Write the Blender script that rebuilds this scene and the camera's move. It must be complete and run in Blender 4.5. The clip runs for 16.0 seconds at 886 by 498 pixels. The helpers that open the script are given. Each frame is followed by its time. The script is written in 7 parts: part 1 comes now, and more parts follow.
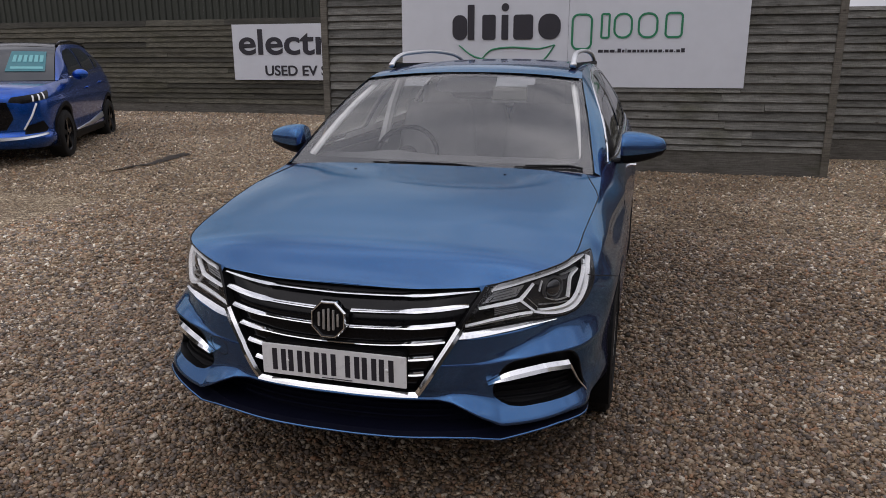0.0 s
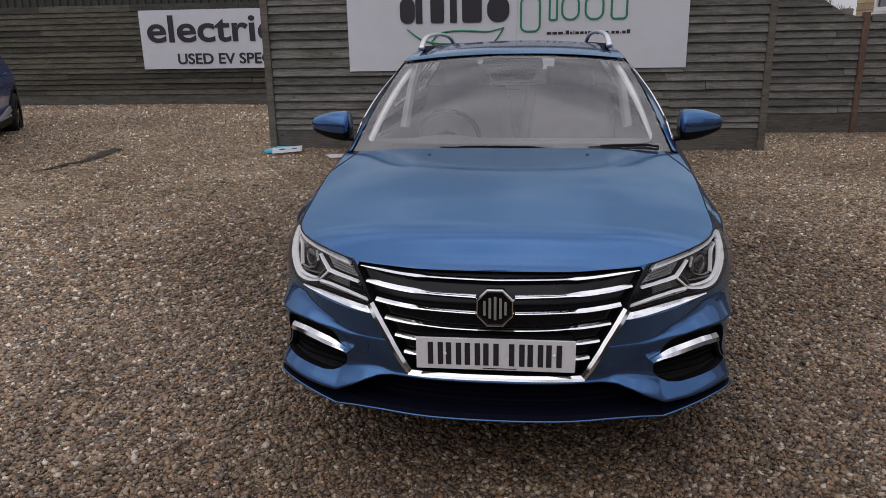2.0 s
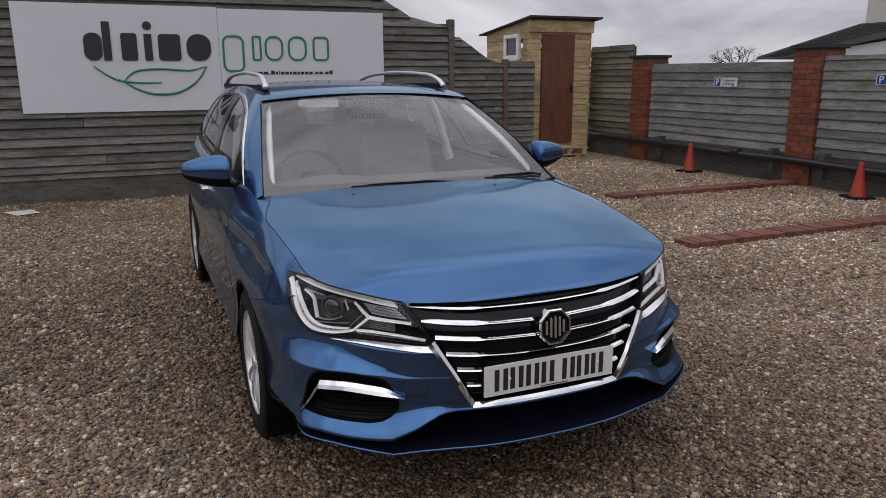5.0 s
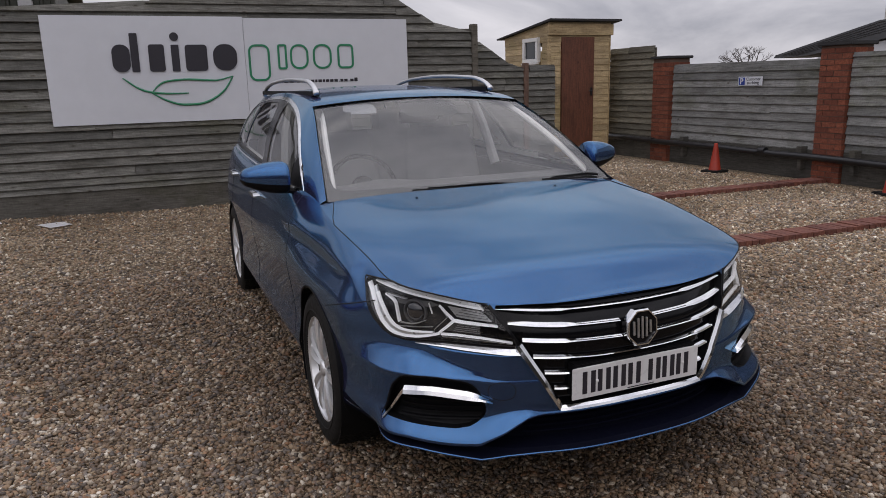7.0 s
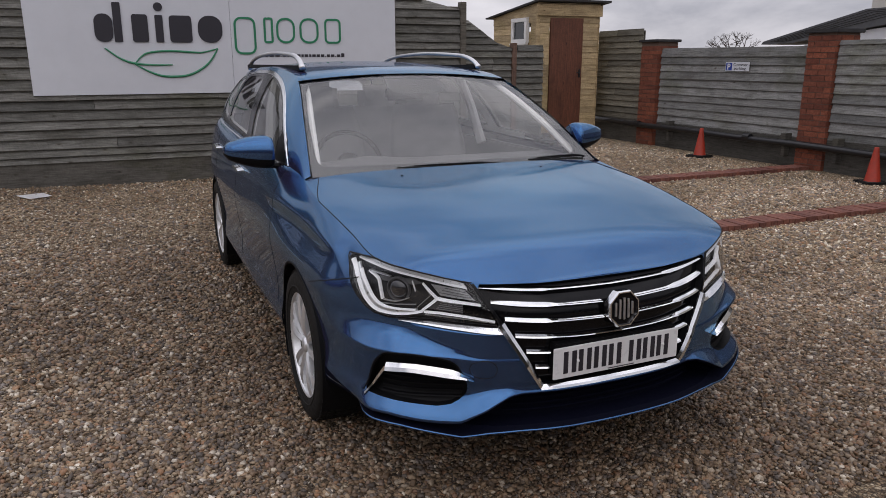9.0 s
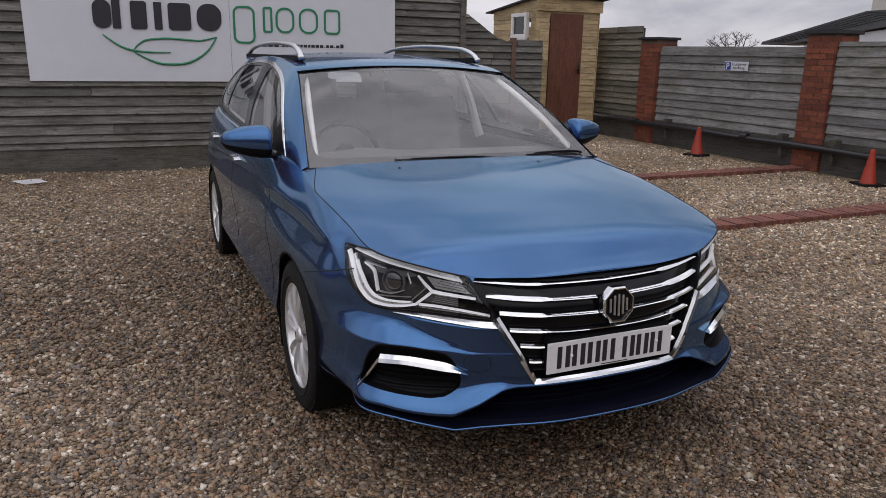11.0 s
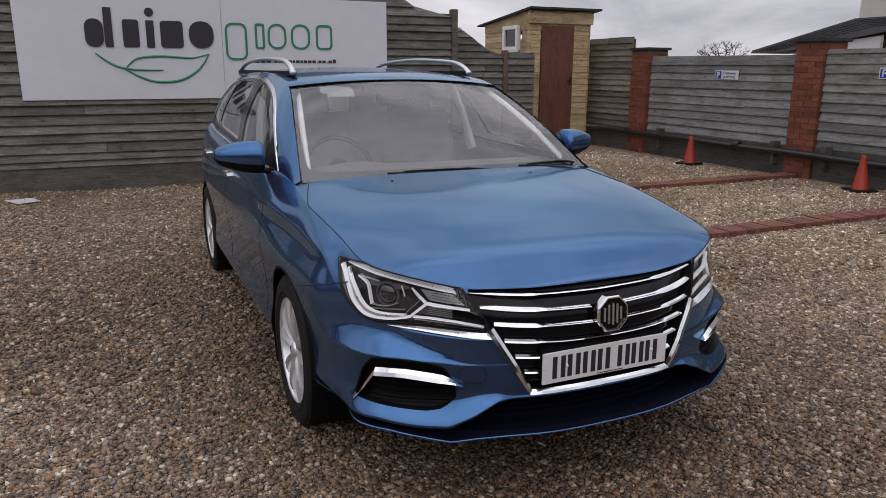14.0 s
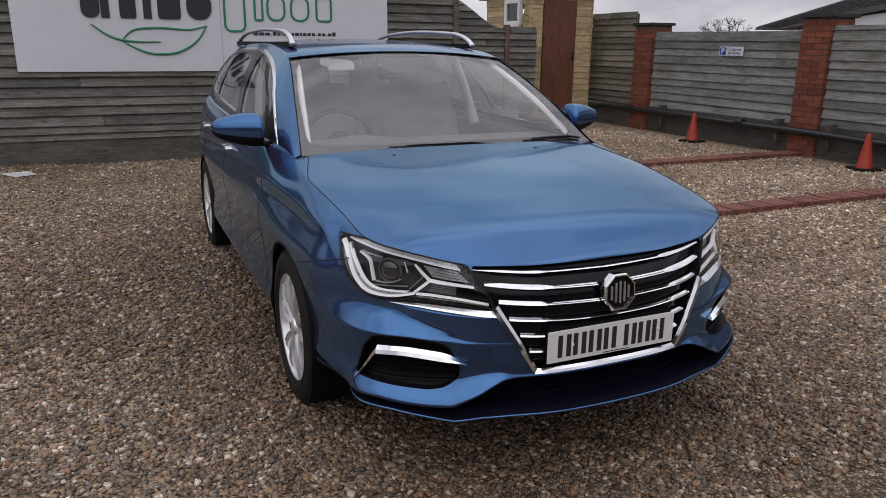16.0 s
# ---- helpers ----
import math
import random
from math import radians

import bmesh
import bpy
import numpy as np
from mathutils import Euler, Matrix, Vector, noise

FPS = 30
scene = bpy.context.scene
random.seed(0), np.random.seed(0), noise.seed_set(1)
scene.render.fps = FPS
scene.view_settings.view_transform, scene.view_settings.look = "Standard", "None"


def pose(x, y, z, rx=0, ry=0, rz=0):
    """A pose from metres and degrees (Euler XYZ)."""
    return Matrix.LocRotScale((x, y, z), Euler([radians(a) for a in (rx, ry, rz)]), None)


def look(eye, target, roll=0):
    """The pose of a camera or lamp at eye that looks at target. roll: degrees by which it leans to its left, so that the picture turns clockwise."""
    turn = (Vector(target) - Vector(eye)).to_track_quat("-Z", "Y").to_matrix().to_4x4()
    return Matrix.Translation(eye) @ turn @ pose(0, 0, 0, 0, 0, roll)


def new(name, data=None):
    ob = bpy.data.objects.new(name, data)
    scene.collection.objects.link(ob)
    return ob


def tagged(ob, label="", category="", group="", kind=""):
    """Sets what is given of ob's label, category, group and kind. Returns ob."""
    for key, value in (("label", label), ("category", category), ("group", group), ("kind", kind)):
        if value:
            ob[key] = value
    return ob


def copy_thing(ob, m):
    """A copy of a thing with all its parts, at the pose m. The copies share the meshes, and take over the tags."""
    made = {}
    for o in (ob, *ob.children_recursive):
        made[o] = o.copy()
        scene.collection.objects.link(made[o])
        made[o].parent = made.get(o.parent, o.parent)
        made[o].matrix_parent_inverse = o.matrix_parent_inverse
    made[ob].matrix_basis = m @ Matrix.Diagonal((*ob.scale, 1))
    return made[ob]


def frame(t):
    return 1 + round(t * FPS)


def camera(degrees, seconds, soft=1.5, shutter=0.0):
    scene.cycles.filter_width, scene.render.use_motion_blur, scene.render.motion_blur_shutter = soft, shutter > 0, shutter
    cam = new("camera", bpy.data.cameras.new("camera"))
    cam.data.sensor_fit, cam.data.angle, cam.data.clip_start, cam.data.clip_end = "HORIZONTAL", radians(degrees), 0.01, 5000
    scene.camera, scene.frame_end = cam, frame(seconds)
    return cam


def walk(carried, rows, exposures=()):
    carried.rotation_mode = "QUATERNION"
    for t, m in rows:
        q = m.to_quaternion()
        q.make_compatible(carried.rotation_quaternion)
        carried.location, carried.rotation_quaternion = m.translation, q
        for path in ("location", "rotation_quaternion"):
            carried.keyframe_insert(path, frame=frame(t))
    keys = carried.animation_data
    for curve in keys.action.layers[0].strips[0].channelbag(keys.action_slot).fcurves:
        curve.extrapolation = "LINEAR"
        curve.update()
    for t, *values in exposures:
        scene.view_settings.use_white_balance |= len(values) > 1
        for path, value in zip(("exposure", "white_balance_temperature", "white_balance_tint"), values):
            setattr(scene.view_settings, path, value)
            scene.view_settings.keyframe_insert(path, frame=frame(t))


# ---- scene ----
cam = camera(62.3, 16.0, soft=0.55)
PATH = [
    (0, (0.964, -2.106, 1.496), (0.449, -0.242, 0.986), -0.2),
    (0.5, (0.786, -2.124, 1.501), (0.311, -0.25, 0.989), -0.8),
    (1, (0.545, -2.294, 1.508), (0.238, -0.382, 1.008), 0.4),
    (1.5, (0.312, -2.292, 1.491), (0.062, -0.366, 1.015), 0.2),
    (2, (0.105, -2.223, 1.488), (-0.128, -0.314, 0.939), -1.0),
    (2.5, (-0.166, -2.28, 1.486), (-0.12, -0.362, 0.923), 1.5),
    (3, (-0.394, -2.223, 1.475), (-0.105, -0.323, 0.922), 2.9),
    (3.5, (-0.565, -2.101, 1.488), (-0.368, -0.195, 0.916), 1.2),
    (4, (-0.828, -2.126, 1.491), (-0.332, -0.252, 0.998), 1.2),
    (4.2, (-0.94, -2.13, 1.505), (-0.325, -0.289, 1.023), 2.1),
    (6.3, (-1.497, -1.932, 1.492), (-0.656, -0.164, 1.085), -2.3),
    (6.5, (-1.494, -1.937, 1.494), (-0.708, -0.141, 1.097), -2.5),
    (7, (-1.505, -1.941, 1.482), (-0.762, -0.138, 1.039), -1.5),
    (7.5, (-1.513, -1.937, 1.475), (-0.779, -0.136, 1.009), -0.8),
    (8, (-1.508, -1.93, 1.474), (-0.753, -0.142, 0.99), -0.2),
    (8.5, (-1.502, -1.933, 1.474), (-0.733, -0.154, 0.981), -0.1),
    (9, (-1.504, -1.938, 1.475), (-0.727, -0.163, 0.978), -0.1),
    (11.5, (-1.507, -1.939, 1.472), (-0.72, -0.174, 0.958), 1.2),
    (12, (-1.503, -1.937, 1.474), (-0.713, -0.17, 0.968), 0.8),
    (12.5, (-1.503, -1.935, 1.47), (-0.711, -0.167, 0.972), 0.7),
    (13, (-1.507, -1.94, 1.472), (-0.715, -0.171, 0.979), 0.6),
    (13.5, (-1.505, -1.945, 1.472), (-0.711, -0.175, 0.988), 0.4),
    (14, (-1.5, -1.945, 1.47), (-0.7, -0.176, 0.991), 0.2),
    (14.5, (-1.5, -1.939, 1.468), (-0.697, -0.17, 0.991), 0.1),
    (15, (-1.5, -1.931, 1.467), (-0.697, -0.164, 0.983), 0.3),
    (15.5, (-1.503, -1.927, 1.466), (-0.699, -0.163, 0.973), 0.4),
    (16, (-1.492, -1.886, 1.452), (-0.695, -0.133, 0.912), 0.6),
]
walk(cam, [(t, look(eye, target, roll)) for t, eye, target, roll in PATH], ((0.0, -0.06, 6500.0, 17.0), (3.5, -0.10, 6500.0, 17.0), (7.5, -0.08, 6500.0, 17.0), (9.0, 0.0, 6500.0, 17.0), (11.5, 0.03, 6500.0, 17.0), (16.0, 0.03, 6500.0, 17.0)))

# ---- world, sun ----
world = bpy.data.worlds.new("overcast_sky")
scene.world = world
world.use_nodes = True
wn, wl = world.node_tree.nodes, world.node_tree.links
wn.clear()
SUN_UP, SUN_ROT = radians(48), radians(215)
sky = wn.new("ShaderNodeTexSky")
sky.sky_type, sky.sun_disc, sky.sun_elevation, sky.sun_rotation = "NISHITA", False, SUN_UP, SUN_ROT
coord = wn.new("ShaderNodeTexCoord")
cloud = wn.new("ShaderNodeTexNoise")
cloud.inputs["Scale"].default_value, cloud.inputs["Detail"].default_value = 3.0, 7.0
cloud.inputs["Roughness"].default_value, cloud.inputs["Distortion"].default_value = 0.55, 0.4
stretch = wn.new("ShaderNodeMapping")
stretch.inputs["Scale"].default_value = (1.0, 1.0, 3.2)
wl.new(coord.outputs["Generated"], stretch.inputs["Vector"])
wl.new(stretch.outputs["Vector"], cloud.inputs["Vector"])
ramp = wn.new("ShaderNodeValToRGB")
ramp.color_ramp.elements[0].position, ramp.color_ramp.elements[0].color = 0.35, (0.43, 0.45, 0.50, 1)
ramp.color_ramp.elements[1].position, ramp.color_ramp.elements[1].color = 0.64, (0.88, 0.89, 0.915, 1)
wl.new(cloud.outputs["Fac"], ramp.inputs["Fac"])
sep = wn.new("ShaderNodeSeparateXYZ")
wl.new(coord.outputs["Generated"], sep.inputs["Vector"])
lift = wn.new("ShaderNodeMapRange")
lift.inputs["From Min"].default_value, lift.inputs["From Max"].default_value = 0.3, 1.0
lift.inputs["To Min"].default_value, lift.inputs["To Max"].default_value = 0.96, 2.08
wl.new(sep.outputs["Z"], lift.inputs["Value"])
gain = wn.new("ShaderNodeMix")
gain.data_type, gain.blend_type = "RGBA", "MULTIPLY"
gain.inputs["Factor"].default_value = 1.0
wl.new(ramp.outputs["Color"], gain.inputs["A"])
wl.new(lift.outputs["Result"], gain.inputs["B"])
clouds = wn.new("ShaderNodeBackground")
clouds.inputs["Strength"].default_value = 0.96
wl.new(gain.outputs["Result"], clouds.inputs["Color"])
blue = wn.new("ShaderNodeBackground")
blue.inputs["Strength"].default_value = 0.05
wl.new(sky.outputs["Color"], blue.inputs["Color"])
both = wn.new("ShaderNodeMixShader")
both.inputs["Fac"].default_value = 0.1
wl.new(clouds.outputs["Background"], both.inputs[1])
wl.new(blue.outputs["Background"], both.inputs[2])
out = wn.new("ShaderNodeOutputWorld")
wl.new(both.outputs["Shader"], out.inputs["Surface"])

sun = new("sun", bpy.data.lights.new("sun", "SUN"))
sun.data.energy, sun.data.angle, sun.data.color = 0.5, radians(75), (1.0, 0.96, 0.9)
sun.matrix_world = look((-6.0, -8.6, 11.6), (0, 0, 0))


# ---- materials ----
class Mat:
    """A node material with a Principled shader and short calls for the usual nodes."""

    def __init__(self, name, color=(0.5, 0.5, 0.5), rough=0.5, metal=0.0, coat=0.0, spec=0.5):
        self.m = bpy.data.materials.new(name)
        self.m.use_nodes = True
        self.n, self.l = self.m.node_tree.nodes, self.m.node_tree.links
        self.p = self.n["Principled BSDF"]
        self.put("Base Color", (*color, 1))
        self.put("Roughness", rough)
        self.put("Metallic", metal)
        self.put("Coat Weight", coat)
        self.put("Coat Roughness", 0.045)
        self.put("Specular IOR Level", spec)
        self.m.diffuse_color = (*color, 1)

    def put(self, socket, value):
        self.p.inputs[socket].default_value = value

    def coords(self, scale=(1, 1, 1), kind="Object"):
        c = self.n.new("ShaderNodeTexCoord")
        m = self.n.new("ShaderNodeMapping")
        m.inputs["Scale"].default_value = scale
        self.l.new(c.outputs[kind], m.inputs["Vector"])
        return m.outputs["Vector"]

    def place(self, scale=(1, 1, 1)):
        g = self.n.new("ShaderNodeNewGeometry")
        m = self.n.new("ShaderNodeMapping")
        m.inputs["Scale"].default_value = scale
        self.l.new(g.outputs["Position"], m.inputs["Vector"])
        return m.outputs["Vector"]

    def noise(self, vector, scale, detail=4.0, rough=0.55, distort=0.0):
        t = self.n.new("ShaderNodeTexNoise")
        t.inputs["Scale"].default_value, t.inputs["Detail"].default_value = scale, detail
        t.inputs["Roughness"].default_value, t.inputs["Distortion"].default_value = rough, distort
        self.l.new(vector, t.inputs["Vector"])
        return t.outputs["Fac"]

    def voronoi(self, vector, scale, feature="F1"):
        t = self.n.new("ShaderNodeTexVoronoi")
        t.feature = feature
        t.inputs["Scale"].default_value = scale
        self.l.new(vector, t.inputs["Vector"])
        return t

    def ramp(self, fac, *stops):
        r = self.n.new("ShaderNodeValToRGB")
        e = r.color_ramp.elements
        while len(e) < len(stops):
            e.new(0.5)
        for k, (pos, col) in enumerate(stops):
            e[k].position = pos
            e[k].color = (*col, 1) if len(col) == 3 else col
        self.l.new(fac, r.inputs["Fac"])
        return r.outputs["Color"]

    def mix(self, fac, a, b, blend="MIX"):
        x = self.n.new("ShaderNodeMix")
        x.data_type, x.blend_type = "RGBA", blend
        for socket, v in (("Factor", fac), ("A", a), ("B", b)):
            if isinstance(v, (int, float)):
                x.inputs[socket].default_value = v
            elif isinstance(v, tuple):
                x.inputs[socket].default_value = (*v, 1)
            else:
                self.l.new(v, x.inputs[socket])
        return x.outputs["Result"]

    def math(self, op, a, b=0.0):
        x = self.n.new("ShaderNodeMath")
        x.operation = op
        for k, v in enumerate((a, b)):
            if isinstance(v, (int, float)):
                x.inputs[k].default_value = v
            else:
                self.l.new(v, x.inputs[k])
        return x.outputs["Value"]

    def random(self):
        return self.n.new("ShaderNodeObjectInfo").outputs["Random"]

    def island(self):
        return self.n.new("ShaderNodeNewGeometry").outputs["Random Per Island"]

    def set(self, socket, out_socket):
        self.l.new(out_socket, self.p.inputs[socket])
        return self

    def bump(self, height, strength=0.3, distance=0.01):
        b = self.n.new("ShaderNodeBump")
        b.inputs["Strength"].default_value, b.inputs["Distance"].default_value = strength, distance
        self.l.new(height, b.inputs["Height"])
        self.l.new(b.outputs["Normal"], self.p.inputs["Normal"])
        return self


def plain(name, color, rough=0.5, metal=0.0, coat=0.0, wear=0.12, scale=30.0, spec=0.5, relief=0.0):
    """A paint, plastic or metal with slight wear at two scales."""
    m = Mat(name, color, rough, metal, coat, spec)
    v = m.place()
    big, small = m.noise(v, scale * 0.12, 3), m.noise(v, scale, 5)
    both_ = m.math("ADD", m.math("MULTIPLY", big, 0.5), m.math("MULTIPLY", small, 0.5))
    dark = tuple(c * (1 - wear) for c in color)
    lite = tuple(min(1, c * (1 + wear)) for c in color)
    m.set("Base Color", m.ramp(both_, (0.3, dark), (0.7, lite)))
    m.set("Roughness", m.ramp(small, (0.3, (rough * 0.85,) * 3), (0.75, (min(1, rough * 1.2),) * 3)))
    if relief:
        m.bump(small, relief, 0.004)
    return m.m


def board_wood(name, dark, mid, lite, rough=0.85, spread=0.35, upright=False):
    """Weathered sawn boards: grain along the run of the boards, knots, nail marks, one tint a board."""
    m = Mat(name, mid, rough)
    at = m.n.new("ShaderNodeSeparateXYZ")
    m.l.new(m.place(), at.inputs["Vector"])
    along, across = m.math("ADD", at.outputs["X"], at.outputs["Y"]), at.outputs["Z"]
    if upright:
        along, across = across, along
    own_number = m.math("MULTIPLY", m.random(), 37.0)

    def own(a, b):
        """The place on the boards' face, stretched by a along and b across, moved on by each board's own number."""
        c = m.n.new("ShaderNodeCombineXYZ")
        m.l.new(m.math("MULTIPLY", along, a), c.inputs["X"])
        m.l.new(own_number, c.inputs["Y"])
        m.l.new(m.math("MULTIPLY", across, b), c.inputs["Z"])
        return c.outputs["Vector"]
    grain = m.noise(own(1.6, 20.0), 3.0, 8, 0.68, 0.6)
    stain = m.noise(own(1.1, 3.0), 1.9, 6, 0.62)
    streak = m.noise(own(0.6, 34.0), 4.0, 3)
    saw = m.noise(own(16.0, 5.0), 4.0, 4, 0.7)
    col = m.ramp(grain, (0.28, dark), (0.50, mid), (0.76, lite))
    col = m.mix(0.8, col, m.ramp(streak, (0.34, (0.6, 0.58, 0.55)), (0.46, (1, 1, 1))), "MULTIPLY")
    col = m.mix(0.7, col, m.ramp(saw, (0.32, (0.72, 0.71, 0.69)), (0.55, (1.04, 1.04, 1.03))), "MULTIPLY")
    col = m.mix(1.0, col, m.ramp(stain, (0.30, (0.62, 0.60, 0.56)), (0.48, (0.98, 0.98, 0.96)), (0.72, (1.2, 1.19, 1.17))), "MULTIPLY")
    moss = m.noise(m.place((0.8, 0.8, 1.6)), 1.1, 6, 0.65)
    col = m.mix(1.0, col, m.ramp(moss, (0.54, (1, 1, 1)), (0.66, (0.80, 0.81, 0.70))), "MULTIPLY")
    knots = m.voronoi(own(1.7, 4.2), 2.0)
    spot = m.ramp(knots.outputs["Distance"], (0.045, (0.20, 0.17, 0.14)), (0.085, (0.72, 0.68, 0.62)), (0.15, (1, 1, 1)))
    col = m.mix(0.85, col, spot, "MULTIPLY")
    tint = m.ramp(m.random(), (0.0, (1 - spread,) * 3), (0.5, (1, 0.99, 0.97)), (1.0, (1 + spread * 0.4, 1 + spread * 0.39, 1 + spread * 0.36)))
    m.set("Base Color", m.mix(1.0, col, tint, "MULTIPLY"))
    m.bump(m.math("ADD", grain, m.math("MULTIPLY", saw, 0.5)), 0.6, 0.005)
    return m.m


M_FENCE = board_wood("weathered_boards", (0.058, 0.058, 0.053), (0.143, 0.142, 0.133), (0.255, 0.253, 0.240), spread=0.4)
M_FENCE_OLD = board_wood("old_boards", (0.020, 0.019, 0.014), (0.073, 0.069, 0.054), (0.150, 0.144, 0.116), spread=0.6)
M_FENCE_GREY = board_wood("silver_boards", (0.098, 0.100, 0.102), (0.218, 0.222, 0.225), (0.335, 0.342, 0.345), spread=0.38)
M_FENCE_MOSSY = board_wood("mossy_boards", (0.085, 0.08, 0.064), (0.19, 0.178, 0.145), (0.30, 0.285, 0.235), spread=0.4)
M_POST = board_wood("fence_posts", (0.07, 0.064, 0.055), (0.125, 0.115, 0.1), (0.18, 0.17, 0.15))
M_POST_RED = board_wood("stained_post", (0.07, 0.042, 0.032), (0.13, 0.078, 0.06), (0.18, 0.12, 0.095), upright=True)
M_PINE = board_wood("pale_pine", (0.30, 0.21, 0.11), (0.47, 0.36, 0.21), (0.58, 0.46, 0.29), 0.7, 0.22)
M_DOOR = board_wood("stained_door", (0.075, 0.027, 0.015), (0.135, 0.048, 0.027), (0.19, 0.072, 0.04), 0.6, 0.12, True)
M_KERB_WOOD = board_wood("gravel_boards", (0.050, 0.047, 0.042), (0.092, 0.087, 0.078), (0.142, 0.135, 0.123))
M_SIGN = plain("sign_white", (0.60, 0.62, 0.665), 0.45, wear=0.05, scale=6)
M_INK = plain("sign_dark", (0.022, 0.02, 0.028), 0.45, wear=0.1)
M_GREEN = plain("sign_green", (0.015, 0.20, 0.095), 0.45, wear=0.1)
M_FELT = plain("roof_felt", (0.03, 0.03, 0.032), 0.9, wear=0.3, scale=60, relief=0.4)
M_WHITE = plain("white_plastic", (0.75, 0.75, 0.74), 0.35, wear=0.05)
M_BLACK = plain("black_plastic", (0.014, 0.014, 0.016), 0.45, wear=0.25, scale=80)
M_PIPE = plain("black_pipe", (0.012, 0.012, 0.014), 0.35, wear=0.3, scale=20)
M_CONE = plain("orange_cone", (0.33, 0.03, 0.012), 0.55, wear=0.25, scale=25)
M_CONC = plain("concrete", (0.18, 0.17, 0.15), 0.9, wear=0.3, scale=22, relief=0.4)
M_PAPER = plain("paper", (0.9, 0.9, 0.91), 0.8, wear=0.05)
M_CYAN = plain("cyan_print", (0.09, 0.52, 0.66), 0.6, wear=0.15)
M_BLUESIGN = plain("blue_print", (0.02, 0.05, 0.28), 0.5)
M_SLATE = plain("slate_roof", (0.075, 0.078, 0.085), 0.75, wear=0.35, scale=9, relief=0.3)
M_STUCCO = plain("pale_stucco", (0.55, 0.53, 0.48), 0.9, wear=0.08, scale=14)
M_CLADDING = plain("green_cladding", (0.032, 0.035, 0.025), 0.55, wear=0.25, scale=5)
M_TWIG = plain("bare_twigs", (0.05, 0.04, 0.035), 0.9, wear=0.3)
M_STEEL = plain("galvanised", (0.4, 0.4, 0.41), 0.45, 0.8, wear=0.2)
M_PANE = Mat("window_glass", (0.03, 0.035, 0.04), 0.05, 0.0, 0.0).m


def brick_material(name, low, mid, high):
    m = Mat(name, mid, 0.85)
    v = m.place()
    n = m.noise(v, 38, 5)
    col = m.ramp(n, (0.3, low), (0.55, mid), (0.8, high))
    tint = m.ramp(m.random(), (0.0, (0.65, 0.6, 0.6)), (0.5, (1, 1, 1)), (1.0, (1.2, 1.15, 1.05)))
    m.set("Base Color", m.mix(1.0, col, tint, "MULTIPLY")).bump(n, 0.5, 0.004)
    return m.m


M_BRICK = brick_material("red_brick", (0.125, 0.036, 0.02), (0.205, 0.062, 0.034), (0.27, 0.098, 0.06))
M_EDGE = brick_material("worn_brick", (0.10, 0.036, 0.026), (0.175, 0.066, 0.047), (0.25, 0.115, 0.085))
M_MORTAR = plain("mortar", (0.115, 0.075, 0.058), 0.95, wear=0.2, scale=60, relief=0.3)


def place_tint(m, v, col):
    """Tint by place: darker before the car, paler outwards to the bays, border ragged."""
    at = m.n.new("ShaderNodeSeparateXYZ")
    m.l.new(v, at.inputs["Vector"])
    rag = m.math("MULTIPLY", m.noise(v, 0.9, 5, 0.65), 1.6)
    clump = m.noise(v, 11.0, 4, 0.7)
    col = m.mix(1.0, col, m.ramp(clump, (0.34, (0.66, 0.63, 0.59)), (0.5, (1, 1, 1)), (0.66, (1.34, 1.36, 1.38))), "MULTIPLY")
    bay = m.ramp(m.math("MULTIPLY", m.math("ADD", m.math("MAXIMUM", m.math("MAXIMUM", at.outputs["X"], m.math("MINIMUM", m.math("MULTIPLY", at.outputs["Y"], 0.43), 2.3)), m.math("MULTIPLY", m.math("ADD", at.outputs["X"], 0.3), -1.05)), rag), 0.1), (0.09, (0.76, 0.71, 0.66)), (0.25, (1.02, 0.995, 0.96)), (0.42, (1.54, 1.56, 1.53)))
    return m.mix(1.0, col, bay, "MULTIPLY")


def gravel_ground():
    """Packed pea gravel: cells of many tints over dark, damp fines, with broad damp and pale patches."""
    m = Mat("gravel_bed", (0.1, 0.08, 0.06), 0.9)
    v = m.place()
    cells = m.voronoi(v, 62)
    small = m.voronoi(v, 120)
    edge = m.voronoi(v, 62, "DISTANCE_TO_EDGE")
    hue = m.n.new("ShaderNodeSeparateColor")
    m.l.new(cells.outputs["Color"], hue.inputs["Color"])
    col = m.ramp(hue.outputs["Red"], (0.0, (0.09, 0.068, 0.046)), (0.3, (0.18, 0.13, 0.082)), (0.55, (0.28, 0.21, 0.138)),
                 (0.78, (0.38, 0.31, 0.215)), (1.0, (0.58, 0.52, 0.42)))
    gap = m.ramp(edge.outputs["Distance"], (0.0, (0.2, 0.18, 0.16)), (0.2, (1.05, 1.05, 1.05)))
    col = m.mix(1.0, col, gap, "MULTIPLY")
    patch = m.noise(v, 0.55, 5, 0.6, 0.5)
    col = m.mix(1.0, col, m.ramp(patch, (0.3, (0.72, 0.66, 0.6)), (0.5, (0.98, 0.94, 0.88)), (0.72, (1.3, 1.3, 1.3))), "MULTIPLY")
    m.set("Base Color", place_tint(m, v, col))
    m.bump(m.math("ADD", m.math("MULTIPLY", cells.outputs["Distance"], -1.0), m.math("MULTIPLY", small.outputs["Distance"], -0.4)), 0.9, 0.02)
    return m.m


